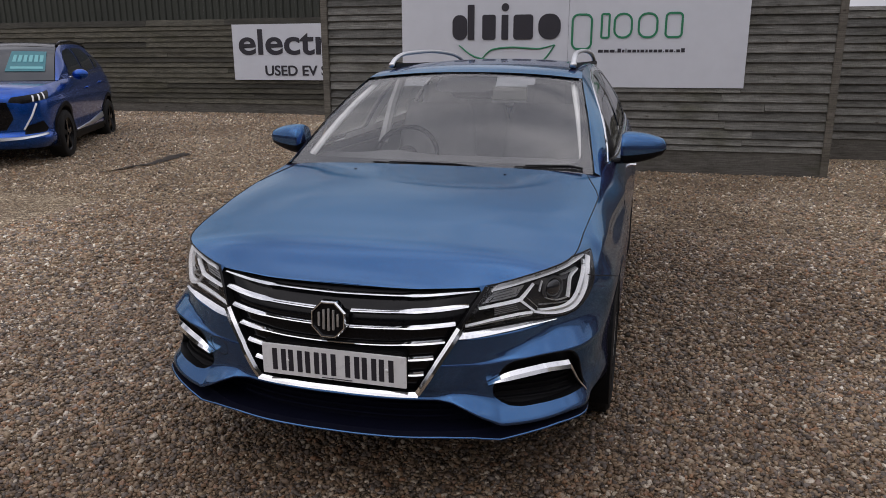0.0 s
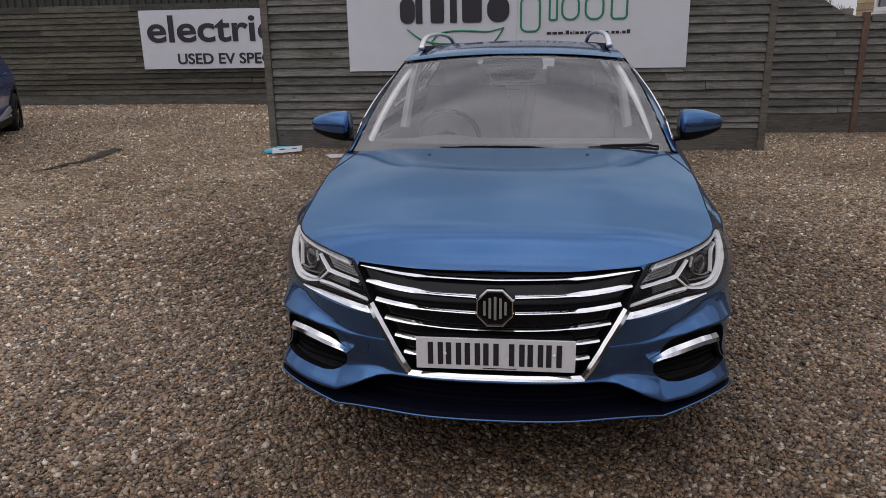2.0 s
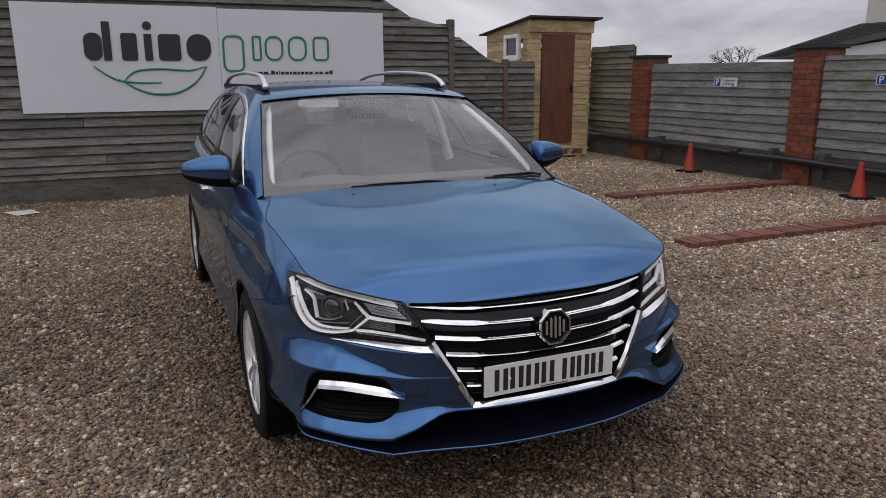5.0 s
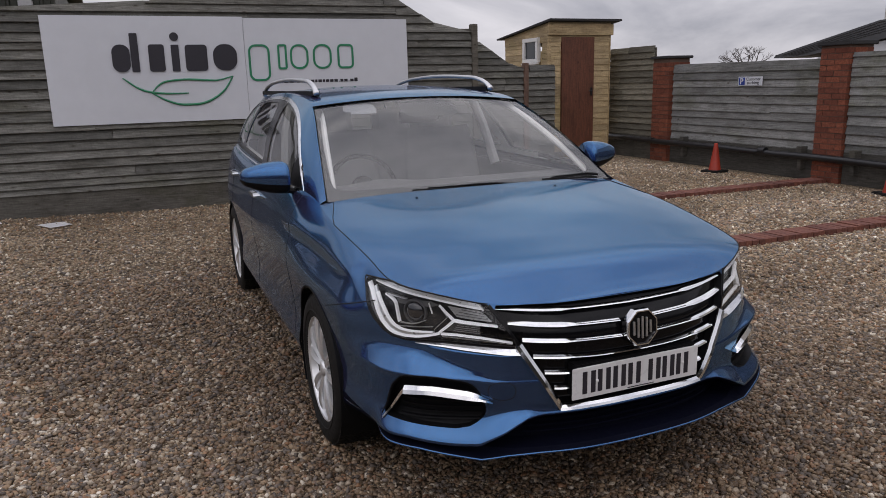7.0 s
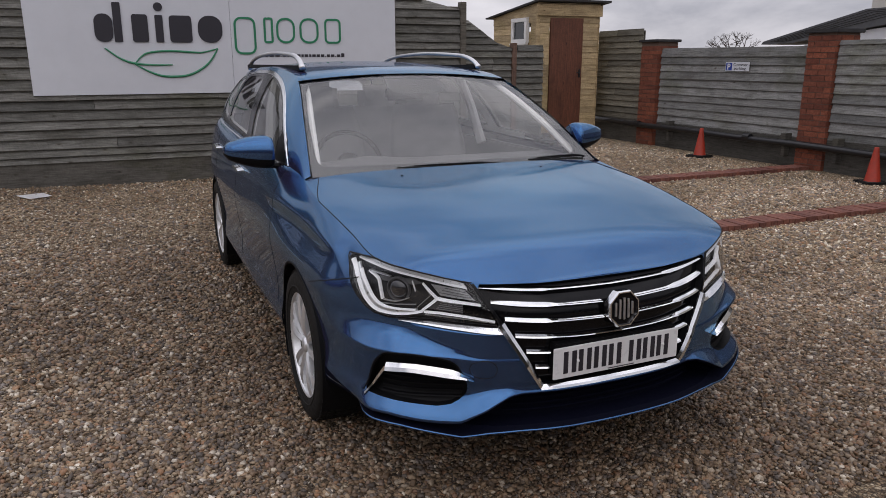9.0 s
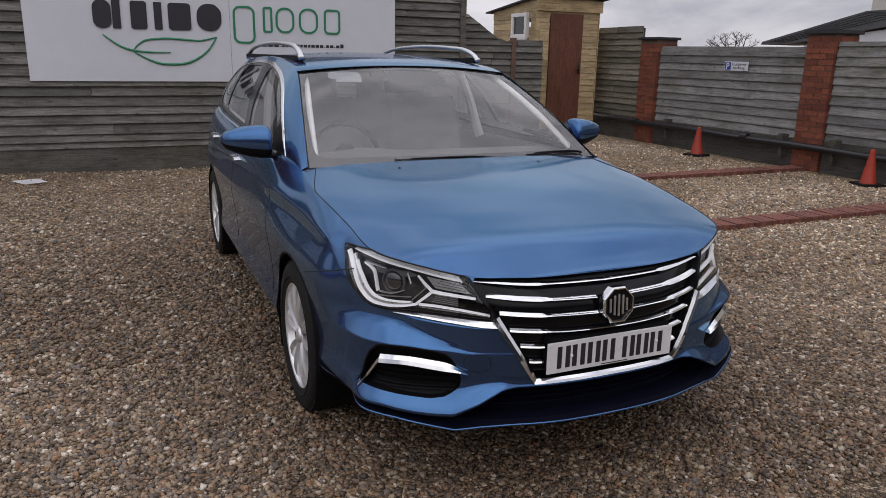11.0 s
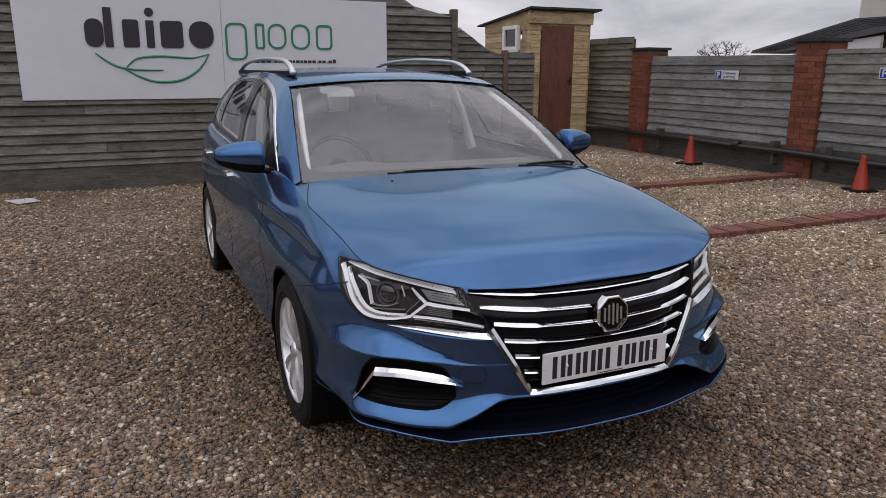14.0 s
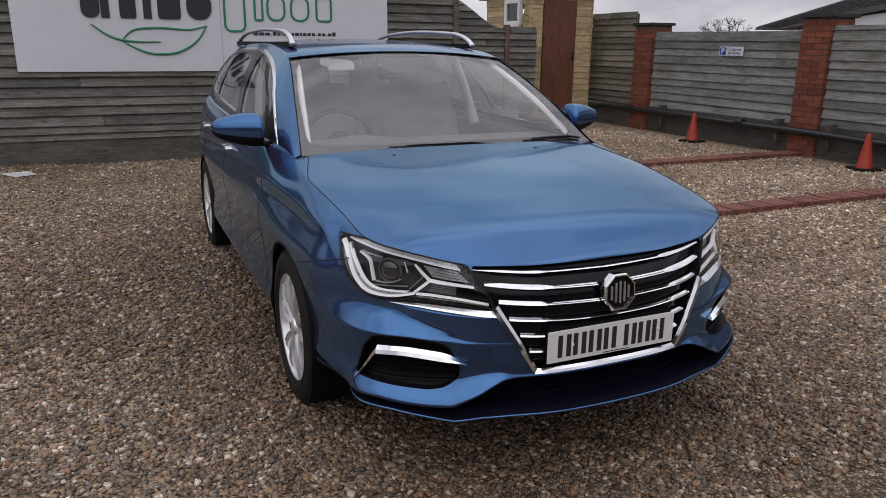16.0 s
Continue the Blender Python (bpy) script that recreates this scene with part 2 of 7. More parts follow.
def stone_material():
    m = Mat("gravel_stones", (0.2, 0.16, 0.12), 0.6)
    r = m.island()
    v = m.place()
    col = m.ramp(r, (0.0, (0.05, 0.036, 0.026)), (0.10, (0.15, 0.135, 0.125)), (0.20, (0.20, 0.14, 0.09)), (0.31, (0.115, 0.078, 0.05)), (0.42, (0.31, 0.235, 0.16)), (0.50, (0.26, 0.145, 0.08)),
                 (0.58, (0.21, 0.19, 0.18)), (0.67, (0.08, 0.06, 0.046)), (0.76, (0.34, 0.27, 0.19)), (0.85, (0.22, 0.155, 0.10)), (0.93, (0.42, 0.375, 0.31)), (1.0, (0.60, 0.57, 0.515)))
    n = m.noise(v, 130, 4)
    col = m.mix(0.5, col, m.ramp(n, (0.3, (0.6, 0.58, 0.55)), (0.7, (1.2, 1.2, 1.2))), "MULTIPLY")
    patch = m.noise(v, 0.55, 5, 0.6, 0.5)
    col = m.mix(1.0, col, m.ramp(patch, (0.3, (0.72, 0.66, 0.6)), (0.5, (0.98, 0.94, 0.88)), (0.72, (1.3, 1.3, 1.3))), "MULTIPLY")
    m.set("Base Color", place_tint(m, v, col))
    m.set("Roughness", m.ramp(n, (0.3, (0.42,) * 3), (0.7, (0.8,) * 3)))
    return m.m


M_GRAVEL, M_STONE = gravel_ground(), stone_material()


# ---- mesh helpers ----
def mesh_object(name, bm, material, parent=None, label="", smooth=False):
    me = bpy.data.meshes.new(name)
    bm.to_mesh(me)
    bm.free()
    if smooth:
        me.shade_smooth()
    for mat in material if isinstance(material, (list, tuple)) else [material]:
        me.materials.append(mat)
    ob = new(name, me)
    ob.parent = parent
    return tagged(ob, label)


part = mesh_object


def group_at(name, x=0.0, y=0.0, z=0.0, rz=0.0, label="", category="", group="", kind=""):
    """An Empty at a thing's base, that parents its parts."""
    ob = new(name)
    ob.empty_display_size = 0.1
    ob.matrix_world = pose(x, y, z, 0, 0, rz)
    return tagged(ob, label, category, group, kind)


def add_box(bm, x0, x1, y0, y1, z0, z1, bevel=0.0, turn=None):
    vs = [bm.verts.new((x, y, z)) for z in (z0, z1) for y in (y0, y1) for x in (x0, x1)]
    fs = [bm.faces.new([vs[i] for i in q]) for q in ((0, 2, 3, 1), (4, 5, 7, 6), (0, 1, 5, 4), (2, 6, 7, 3), (0, 4, 6, 2), (1, 3, 7, 5))]
    if turn is not None:
        for v in vs:
            v.co = turn @ v.co
    if bevel:
        es = list({e for f in fs for e in f.edges})
        bmesh.ops.bevel(bm, geom=es, offset=bevel, segments=2, affect="EDGES")
    return bm


def box(name, x0, x1, y0, y1, z0, z1, material, parent=None, label="", bevel=0.0, turn=None):
    return mesh_object(name, add_box(bmesh.new(), x0, x1, y0, y1, z0, z1, bevel, turn), material, parent, label)


def prism(bm, outline, depth0, depth1, axis="y"):
    """A flat outline of (a, b) pairs pushed from depth0 to depth1 along an axis."""
    def at(a, b, d):
        return {"y": (a, d, b), "x": (d, a, b), "z": (a, b, d)}[axis]
    lo = [bm.verts.new(at(a, b, depth0)) for a, b in outline]
    hi = [bm.verts.new(at(a, b, depth1)) for a, b in outline]
    bm.faces.new(lo)
    bm.faces.new(hi[::-1])
    for k in range(len(lo)):
        j = (k + 1) % len(lo)
        bm.faces.new((lo[j], lo[k], hi[k], hi[j]))
    bmesh.ops.recalc_face_normals(bm, faces=bm.faces)
    return bm


def tube(bm, points, radius, sides=10, cap=True, flat=1.0):
    """A round bar along points; radius may be a function of 0..1."""
    pts = [Vector(p) for p in points]
    rings = []
    for k, p in enumerate(pts):
        d = (pts[min(k + 1, len(pts) - 1)] - pts[max(k - 1, 0)]).normalized()
        side = d.cross(Vector((0, 0, 1)))
        side = side.normalized() if side.length > 1e-3 else Vector((1, 0, 0))
        up = side.cross(d).normalized()
        r = radius(k / (len(pts) - 1)) if callable(radius) else radius
        rings.append([bm.verts.new(p + side * (r * math.cos(a)) + up * (r * flat * math.sin(a))) for a in (2 * math.pi * i / sides for i in range(sides))])
    for a, b in zip(rings, rings[1:]):
        for i in range(sides):
            j = (i + 1) % sides
            bm.faces.new((a[i], a[j], b[j], b[i]))
    if cap:
        bm.faces.new(rings[0][::-1])
        bm.faces.new(rings[-1])
    return bm


def lathe(bm, profile, segments=24, axis="z", arc=2 * math.pi):
    """Turns (radius, height) pairs round an axis."""
    rings = []
    for r, h in profile:
        ring = []
        for i in range(segments):
            a = arc * i / segments
            c, s_ = r * math.cos(a), r * math.sin(a)
            ring.append(bm.verts.new({"z": (c, s_, h), "x": (h, c, s_), "y": (c, h, s_)}[axis]))
        rings.append(ring)
    for a, b in zip(rings, rings[1:]):
        for i in range(segments):
            j = (i + 1) % segments
            try:
                bm.faces.new((a[i], a[j], b[j], b[i]))
            except ValueError:
                pass
    bmesh.ops.remove_doubles(bm, verts=bm.verts, dist=1e-5)
    bmesh.ops.recalc_face_normals(bm, faces=bm.faces)
    return bm


def words(name, text, size, material, m, parent=None, width=None, depth=0.004, bold=0.0, split=False):
    """Raised letters in the built-in font, as a mesh, starting at the pose m; width stretches the line."""
    cu = bpy.data.curves.new(name, "FONT")
    cu.body, cu.size, cu.extrude, cu.offset = text, size, depth, bold
    tmp = new(name + "_outline", cu)
    bpy.context.view_layer.update()
    me = bpy.data.meshes.new_from_object(tmp.evaluated_get(bpy.context.evaluated_depsgraph_get()))
    bpy.data.objects.remove(tmp)
    xs = [v.co.x for v in me.vertices]
    if width:
        k, x0 = width / (max(xs) - min(xs)), min(xs)
        for v in me.vertices:
            v.co.x = (v.co.x - x0) * k
    me.materials.clear()
    me.materials.append(material)
    if not split:
        ob = new(name, me)
        ob.parent = parent
        ob.matrix_basis = m
        return ob
    # one object a letter: pieces that overlap along the line belong together
    bm = bmesh.new()
    bm.from_mesh(me)
    todo, spans = set(bm.verts), []
    while todo:
        seen, edge = set(), [todo.pop()]
        while edge:
            v = edge.pop()
            seen.add(v)
            for e in v.link_edges:
                w = e.other_vert(v)
                if w not in seen and w in todo:
                    todo.discard(w)
                    edge.append(w)
        spans.append([min(v.co.x for v in seen), max(v.co.x for v in seen), {v.index for v in seen}])
    spans.sort(key=lambda a: a[0])
    letters = []
    for lo, hi, ids in spans:
        if letters and lo < letters[-1][1] - 0.35 * (hi - lo):
            letters[-1][1], letters[-1][2] = max(hi, letters[-1][1]), letters[-1][2] | ids
        else:
            letters.append([lo, hi, ids])
    for lo, hi, ids in letters:
        one = bm.copy()
        bmesh.ops.delete(one, geom=[v for v in one.verts if v.index not in ids], context="VERTS")
        mesh_object("letter", one, material, parent).matrix_basis = m
    bm.free()


def smooth01(x):
    x = max(0.0, min(1.0, x))
    return x * x * (3 - 2 * x)


def spline(points, t):
    """Catmull-Rom through (position, value) pairs at the position t, flat past the ends."""
    if t <= points[0][0]:
        return points[0][1]
    if t >= points[-1][0]:
        return points[-1][1]
    k = max(i for i in range(len(points) - 1) if points[i][0] <= t)
    (x1, y1), (x2, y2) = points[k], points[k + 1]
    x0, y0 = points[max(k - 1, 0)]
    x3, y3 = points[min(k + 2, len(points) - 1)]
    h = x2 - x1
    m1 = (y2 - y0) / (x2 - x0) if x2 > x0 else 0.0
    m2 = (y3 - y1) / (x3 - x1) if x3 > x1 else 0.0
    u = (t - x1) / h
    return (2 * u**3 - 3 * u**2 + 1) * y1 + (u**3 - 2 * u**2 + u) * h * m1 + (3 * u**2 - 2 * u**3) * y2 + (u**3 - u**2) * h * m2


def ground_height(x, y):
    """The yard is level round the car and rises a little towards the far fence."""
    return 0.2 * smooth01((y - 2.0) / 9.0) * smooth01((-x - 1.0) / 6.0)


# ---- ground ----
def build_ground():
    bm = bmesh.new()
    def axis(limit_lo, limit_hi, lo, hi, step):
        near = list(np.arange(lo, hi + 1e-6, step))
        far_lo, far_hi, d = [], [], step
        a = lo
        while a > limit_lo:
            d *= 1.6
            a = max(limit_lo, a - d)
            far_lo.append(a)
        d, a = step, hi
        while a < limit_hi:
            d *= 1.6
            a = min(limit_hi, a + d)
            far_hi.append(a)
        return far_lo[::-1] + near + far_hi
    xs, ys = axis(-1500, 1500, -16, 12, 0.5), axis(-1500, 1500, -8, 18, 0.5)
    grid = [[bm.verts.new((x, y, ground_height(x, y) + 0.008 * noise.noise(Vector((x * 0.7, y * 0.7, 0))))) for x in xs] for y in ys]
    for a, b in zip(grid, grid[1:]):
        for i in range(len(xs) - 1):
            bm.faces.new((a[i], a[i + 1], b[i + 1], b[i]))
    ob = mesh_object("ground", bm, M_GRAVEL, smooth=True)
    return tagged(ob, "brown and grey pea gravel yard with damp patches", "gravel", kind="structure")


GROUND = build_ground()


# ---- fences ----
def board_mesh(name, material):
    """A feather-edged board, 1 m long and 0.13 m high, thick at its lower edge."""
    bm = bmesh.new()
    prof = [(0.0, 0.012), (-0.036, 0.0), (-0.040, 0.006), (-0.009, 0.128), (0.0, 0.13)]
    ends = [[bm.verts.new((x, y, z)) for y, z in prof] for x in (0.0, 1.0)]
    bm.faces.new(ends[0])
    bm.faces.new(ends[1][::-1])
    for k in range(5):
        j = (k + 1) % 5
        bm.faces.new((ends[0][j], ends[0][k], ends[1][k], ends[1][j]))
    bmesh.ops.recalc_face_normals(bm, faces=bm.faces)
    me = bpy.data.meshes.new(name)
    bm.to_mesh(me)
    bm.free()
    me.materials.append(material)
    return me


def fence(name, x0, y0, x1, y1, top, base, material, label, joints, pitch=0.107, first=0.25, seed=1, posts=(), uneven=0.006, thick=1.0, post_wood=None, levels=()):
    """A close-boarded fence from one end to the other, seen from its right-hand side; top is its height along it, joints where boards meet."""
    rng = random.Random(seed)
    length, angle = math.hypot(x1 - x0, y1 - y0), math.degrees(math.atan2(y1 - y0, x1 - x0))
    root = group_at(name, x0, y0, 0, angle, label, "fence", kind="structure")
    plank = board_mesh(name + "_board", material)
    cuts = [0.0, *joints, length]
    peak = max(top(length * i / 200) for i in range(201))
    usual, step = pitch, 0
    z = levels[0] if levels else base + first
    while z < peak:
        pitch = levels[step + 1] - levels[step] if step + 1 < len(levels) else usual
        own_cuts = [0.0] + [c + rng.gauss(0, 0.22) for c in cuts[1:-1] if rng.random() < 0.62] + [length]
        if uneven > 0.01 and rng.random() < 0.16:
            own_cuts = sorted(cuts + [rng.uniform(0.12, 0.88) * min(length, 3.2)])
        for a, b in zip(own_cuts, own_cuts[1:]):
            xs = [a + (b - a) * i / 200 for i in range(201)]
            cut_off = 1.0
            low = [x for x in xs if top(x) > z + 0.01]
            high = [x for x in xs if top(x) > z + pitch + 0.01]
            if len(low) < 3:
                continue
            if not high:
                mid = 0.5 * (low[0] + low[-1])
                if top(mid) < z + pitch * 0.3:
                    continue
                level = [x for x in low if abs(top(x) - top(mid)) < 0.02]
                high, cut_off = (level[0], level[-1]), (top(mid) - z) / (pitch + 0.022)
            lo, hi = low[0], low[-1]
            data = plank
            if high[0] > lo + 0.02 or high[-1] < hi - 0.02:
                data = plank.copy()
                for v in data.vertices:
                    k = v.co.z / 0.13
                    e0, e1 = lo + (high[0] - lo) * k, hi + (high[-1] - hi) * k
                    v.co.x = ((e0 if v.co.x < 0.5 else e1) - lo) / (hi - lo)
            ob = new("board", data)
            ob.parent = root
            ob.matrix_basis = Matrix.LocRotScale(
                (lo + rng.uniform(0, 0.004), rng.uniform(-0.006, 0.003), z + rng.uniform(-uneven, uneven)),
                Euler((rng.uniform(-0.03, 0.03), rng.uniform(-uneven, uneven) * 0.45, 0)),
                (hi - lo - 0.004, thick, cut_off * (pitch + 0.022) / 0.13))
        z += pitch
        step += 1
    back = bmesh.new()
    n = 40
    for i in range(n):
        a, b = length * i / n, length * (i + 1) / n
        h = min(top(a + 1e-4), top(b - 1e-4)) - 0.03
        add_box(back, a, b, 0.012, 0.03, base - 0.1, h)
    part("backing", back, M_POST, root)
    edge = bmesh.new()
    add_box(edge, 0, length, -0.035, 0.01, base - 0.1, base + first + 0.012, 0.004)
    part("gravel_board", edge, M_KERB_WOOD, root, "dark timber gravel board")
    for p, w in posts:
        pb = bmesh.new()
        add_box(pb, p - w / 2, p + w / 2, -0.07, 0.04, base - 0.1, top(min(max(p, 0.02), length - 0.02)) + 0.03, 0.006)
        part("post", pb, post_wood or M_POST, root)
    return root


def top_a(x):
    x -= 3.48
    if -1.33 < x < 2.6:
        return min(3.0, 2.47 + max(0.0, x + 1.33) * 0.45, 2.25 + (2.6 - x) * 0.56)
    return 2.44 if x <= -1.33 else 2.25


FENCE_A = fence("wall_sign_fence", -3.48, 7.95, 3.1, 7.95, top_a, 0.0, M_FENCE, "weathered grey-brown close-boarded timber fence",
                (1.75, 3.6, 5.4), seed=2, posts=((-0.05, 0.1), (6.6, 0.09)), thick=1.3, first=0.30, pitch=0.112,
                levels=(0.300, 0.376, 0.462, 0.578, 0.689, 0.802, 0.918, 1.030, 1.149, 1.270, 1.403, 1.519, 1.634, 1.739, 1.856, 1.966, 2.056))


def top_c(x):
    x += 3.0
    return 2.15 if x < 4.13 else max(1.75, 2.15 - (x - 4.13) * 0.63)


FENCE_C = fence("wall_back_fence", 3.0, 9.9, 5.65, 9.9, top_c, 0.0, M_FENCE, "grey timber fence with a stepped sloping top",
                (2.0,), seed=3, posts=((2.04, 0.09),), pitch=0.112, first=0.3, post_wood=M_POST_RED, thick=1.2)
FENCE_B = fence("wall_far_fence", -17.0, 13.6, -3.0, 13.6, lambda x: 2.325, 0.2, M_FENCE_OLD, "old dark stained horizontal timber boarding",
                (2.2, 4.4, 6.6, 8.8, 11.0), seed=4, pitch=0.118, first=0.22, thick=1.25)


def top_d1(x):
    return 2.03


FENCE_D1 = fence("wall_side_fence_1", 7.3, 10.5, 7.3, 9.15, top_d1, 0.0, M_FENCE_MOSSY, "tall grey timber fence panel", (0.3,), seed=5, first=0.42)
FENCE_D2 = fence("wall_side_fence_2", 7.3, 8.62, 7.3, 5.6, lambda x: 1.684, 0.0, M_FENCE_GREY, "silvery grey feather-edge fence panel", (), seed=6, first=0.42, pitch=0.125, uneven=0.011, thick=0.85)
FENCE_D3 = fence("wall_side_fence_3", 7.3, 5.12, 7.3, -10.0, lambda x: 1.73, 0.0, M_FENCE_GREY, "silvery grey feather-edge fence panel", (1.9, 3.7, 5.5, 7.3, 9.1, 10.9, 12.7), seed=7, first=0.42, pitch=0.125, uneven=0.011, thick=0.85)
# ---- the blue estate car: its surfaces ----
PLAN = [(0.0, -0.02), (0.13, -0.016), (0.26, 0.0), (0.42, 0.045), (0.55, 0.095), (0.68, 0.165), (0.76, 0.235), (0.82, 0.325), (0.862, 0.44),
        (0.886, 0.58), (0.897, 0.75), (0.902, 1.0), (0.908, 1.5), (0.91, 2.4), (0.906, 3.2), (0.89, 3.75), (0.86, 4.12), (0.79, 4.36),
        (0.62, 4.48), (0.35, 4.525), (0.0, 4.535)]


def dense_plan(points, n=24):
    """A smooth closed-form outline through the plan points, as an array of x, y and the arc length."""
    p = np.array([(-points[1][0], points[1][1])] + points + [(-points[-2][0], points[-2][1])], float)
    rows = []
    for k in range(1, len(p) - 2):
        a, b, c, d = p[k - 1], p[k], p[k + 1], p[k + 2]
        for i in range(n):
            u = i / n
            rows.append(0.5 * (2 * b + (c - a) * u + (2 * a - 5 * b + 4 * c - d) * u * u + (3 * b - a - 3 * c + d) * u**3))
    rows.append(p[-2])
    q = np.array(rows)
    s_ = np.concatenate(([0.0], np.cumsum(np.hypot(*np.diff(q, axis=0).T))))
    return q, s_


PLAN_XY, PLAN_S = dense_plan(PLAN)
S_END = PLAN_S[-1]


def plan_at(s):
    """Plan point and outward normal at the arc length s."""
    x, y = np.interp(s, PLAN_S, PLAN_XY[:, 0]), np.interp(s, PLAN_S, PLAN_XY[:, 1])
    e = 0.012
    dx = np.interp(s + e, PLAN_S, PLAN_XY[:, 0]) - np.interp(s - e, PLAN_S, PLAN_XY[:, 0])
    dy = np.interp(s + e, PLAN_S, PLAN_XY[:, 1]) - np.interp(s - e, PLAN_S, PLAN_XY[:, 1])
    n = math.hypot(dx, dy)
    return x, y, dy / n, -dx / n


def s_of_y(y):
    """Arc length at which the flank reaches y."""
    return float(np.interp(y, PLAN_XY[:, 1], PLAN_S))


S_FLANK = s_of_y(0.62)
TOP_Z = [(0.0, 0.753), (0.3, 0.758), (0.5, 0.766), (0.55, 0.771), (0.6, 0.779), (0.675, 0.797), (0.79, 0.8125), (0.9, 0.8205), (0.965, 0.828), (1.02, 0.839), (1.083, 0.852), (1.19, 0.870), (1.315, 0.890), (1.435, 0.907), (1.555, 0.922), (1.665, 0.937), (1.785, 0.957), (1.9, 0.977), (2.1, 0.998), (2.6, 1.005), (4.2, 1.045), (5.0, 1.06), (6.0, 1.06)]
TOP_IN = [(0.0, 0.105), (0.3, 0.085), (0.52, 0.06), (0.8, 0.07), (0.96, 0.085), (1.083, 0.103), (1.19, 0.109), (1.315, 0.108), (1.435, 0.103), (1.6, 0.097), (1.75, 0.103), (1.9, 0.110), (2.05, 0.103), (2.3, 0.075), (2.6, 0.068), (4.2, 0.075), (5.0, 0.09), (6.0, 0.05)]
FRONT_IN = [(0.235, 0.05), (0.250, -0.02), (0.2545, -0.040), (0.2605, -0.043), (0.265, -0.020), (0.275, 0.004), (0.292, 0.008), (0.306, -0.018), (0.313, -0.036), (0.325, -0.031), (0.35, -0.012), (0.375, 0.005), (0.40, 0.013), (0.47, 0.006),
            (0.52, 0.0), (0.57, 0.0), (0.9, 0.0)]
SIDE_IN = [(0.2, 0.075), (0.24, 0.04), (0.30, 0.016), (0.42, 0.026), (0.52, 0.02), (0.64, 0.004), (0.70, 0.0), (0.735, 0.004), (0.80, 0.012), (0.9, 0.016), (1.06, 0.02)]
MID_IN = [(0.235, 0.05), (0.250, -0.02), (0.2545, -0.040), (0.2605, -0.043), (0.265, -0.020), (0.275, -0.004), (0.30, 0.004), (0.36, 0.012), (0.47, 0.004), (0.63, 0.002), (0.9, 0.0)]
# the lip's top, the sharp lower edge of the painted wing above it, the brow over the fog recess, the soft top of the cheek's shelf, and how far the lamp stands back
LIP_Z = [(0.0, 0.288), (0.25, 0.287), (0.37, 0.286), (0.478, 0.281), (0.563, 0.270), (0.67, 0.288), (0.76, 0.303), (0.86, 0.307), (0.92, 0.306), (0.965, 0.314), (1.12, 0.325), (1.4, 0.325)]
WING_Z = [(0.0, 0.394), (0.28, 0.393), (0.36, 0.392), (0.405, 0.388), (0.452, 0.368), (0.505, 0.340), (0.568, 0.309), (0.645, 0.310), (0.70, 0.314), (0.75, 0.320), (0.80, 0.326), (0.88, 0.325), (0.99, 0.324), (1.12, 0.34), (1.3, 0.35), (6.0, 0.35)]
BROW_Z = [(0.40, 0.512), (0.50, 0.516), (0.545, 0.522), (0.59, 0.528), (0.646, 0.534), (0.718, 0.542), (0.79, 0.541), (0.90, 0.539), (1.2, 0.54)]
SHELF_Z = [(0.40, 0.516), (0.50, 0.522), (0.573, 0.538), (0.63, 0.556), (0.70, 0.579), (0.777, 0.597), (0.88, 0.604), (1.2, 0.602)]
LAMP_IN = [(0.30, 0.0), (0.36, 0.003), (0.42, 0.012), (0.48, 0.024), (0.56, 0.036), (0.66, 0.045), (0.79, 0.050), (0.92, 0.046), (1.04, 0.028), (1.20, 0.0)]
LEDGE_Z = [(0.30, 0.602), (0.425, 0.612), (0.479, 0.616), (0.574, 0.625), (0.67, 0.6335), (0.79, 0.637), (1.2, 0.64)]
CREASE_Z = [(0.9, 0.79), (1.02, 0.80), (1.155, 0.816), (1.33, 0.829), (1.62, 0.842), (2.0, 0.868), (2.6, 0.88)]


def softened(points, sigma, lo, hi, mirrored=False):
    """The smooth run of a table, its bends eased over sigma, as two arrays."""
    at = np.linspace(lo - 4 * sigma, hi + 4 * sigma, 900)
    raw = np.array([spline(points, abs(a) if mirrored else a) for a in at])
    step = at[1] - at[0]
    reach = int(3 * sigma / step)
    k = np.exp(-0.5 * (np.arange(-reach, reach + 1) * step / sigma) ** 2)
    eased = np.convolve(np.pad(raw, reach, mode="edge"), k / k.sum(), mode="valid")
    return at, eased


TOP_Z_RUN = softened(TOP_Z, 0.05, 0.0, 6.0, True)
TOP_IN_RUN = softened(TOP_IN, 0.07, 0.0, 6.0, True)
LAMP_RUN = softened(LAMP_IN, 0.03, 0.2, 1.3)


def chain(points, s):
    """Straight runs between the points of a table."""
    for (a, p), (b, q) in zip(points, points[1:]):
        if s <= b:
            return p + (q - p) * max(0.0, (s - a) / (b - a))
    return points[-1][1]


def top_z(s):
    return float(np.interp(s, *TOP_Z_RUN))


def bottom_z(s):
    rear = smooth01((s - S_FLANK - 0.25) / 0.2)
    return (chain(LIP_Z, s) - 0.028) * (1 - rear) + 0.215 * rear


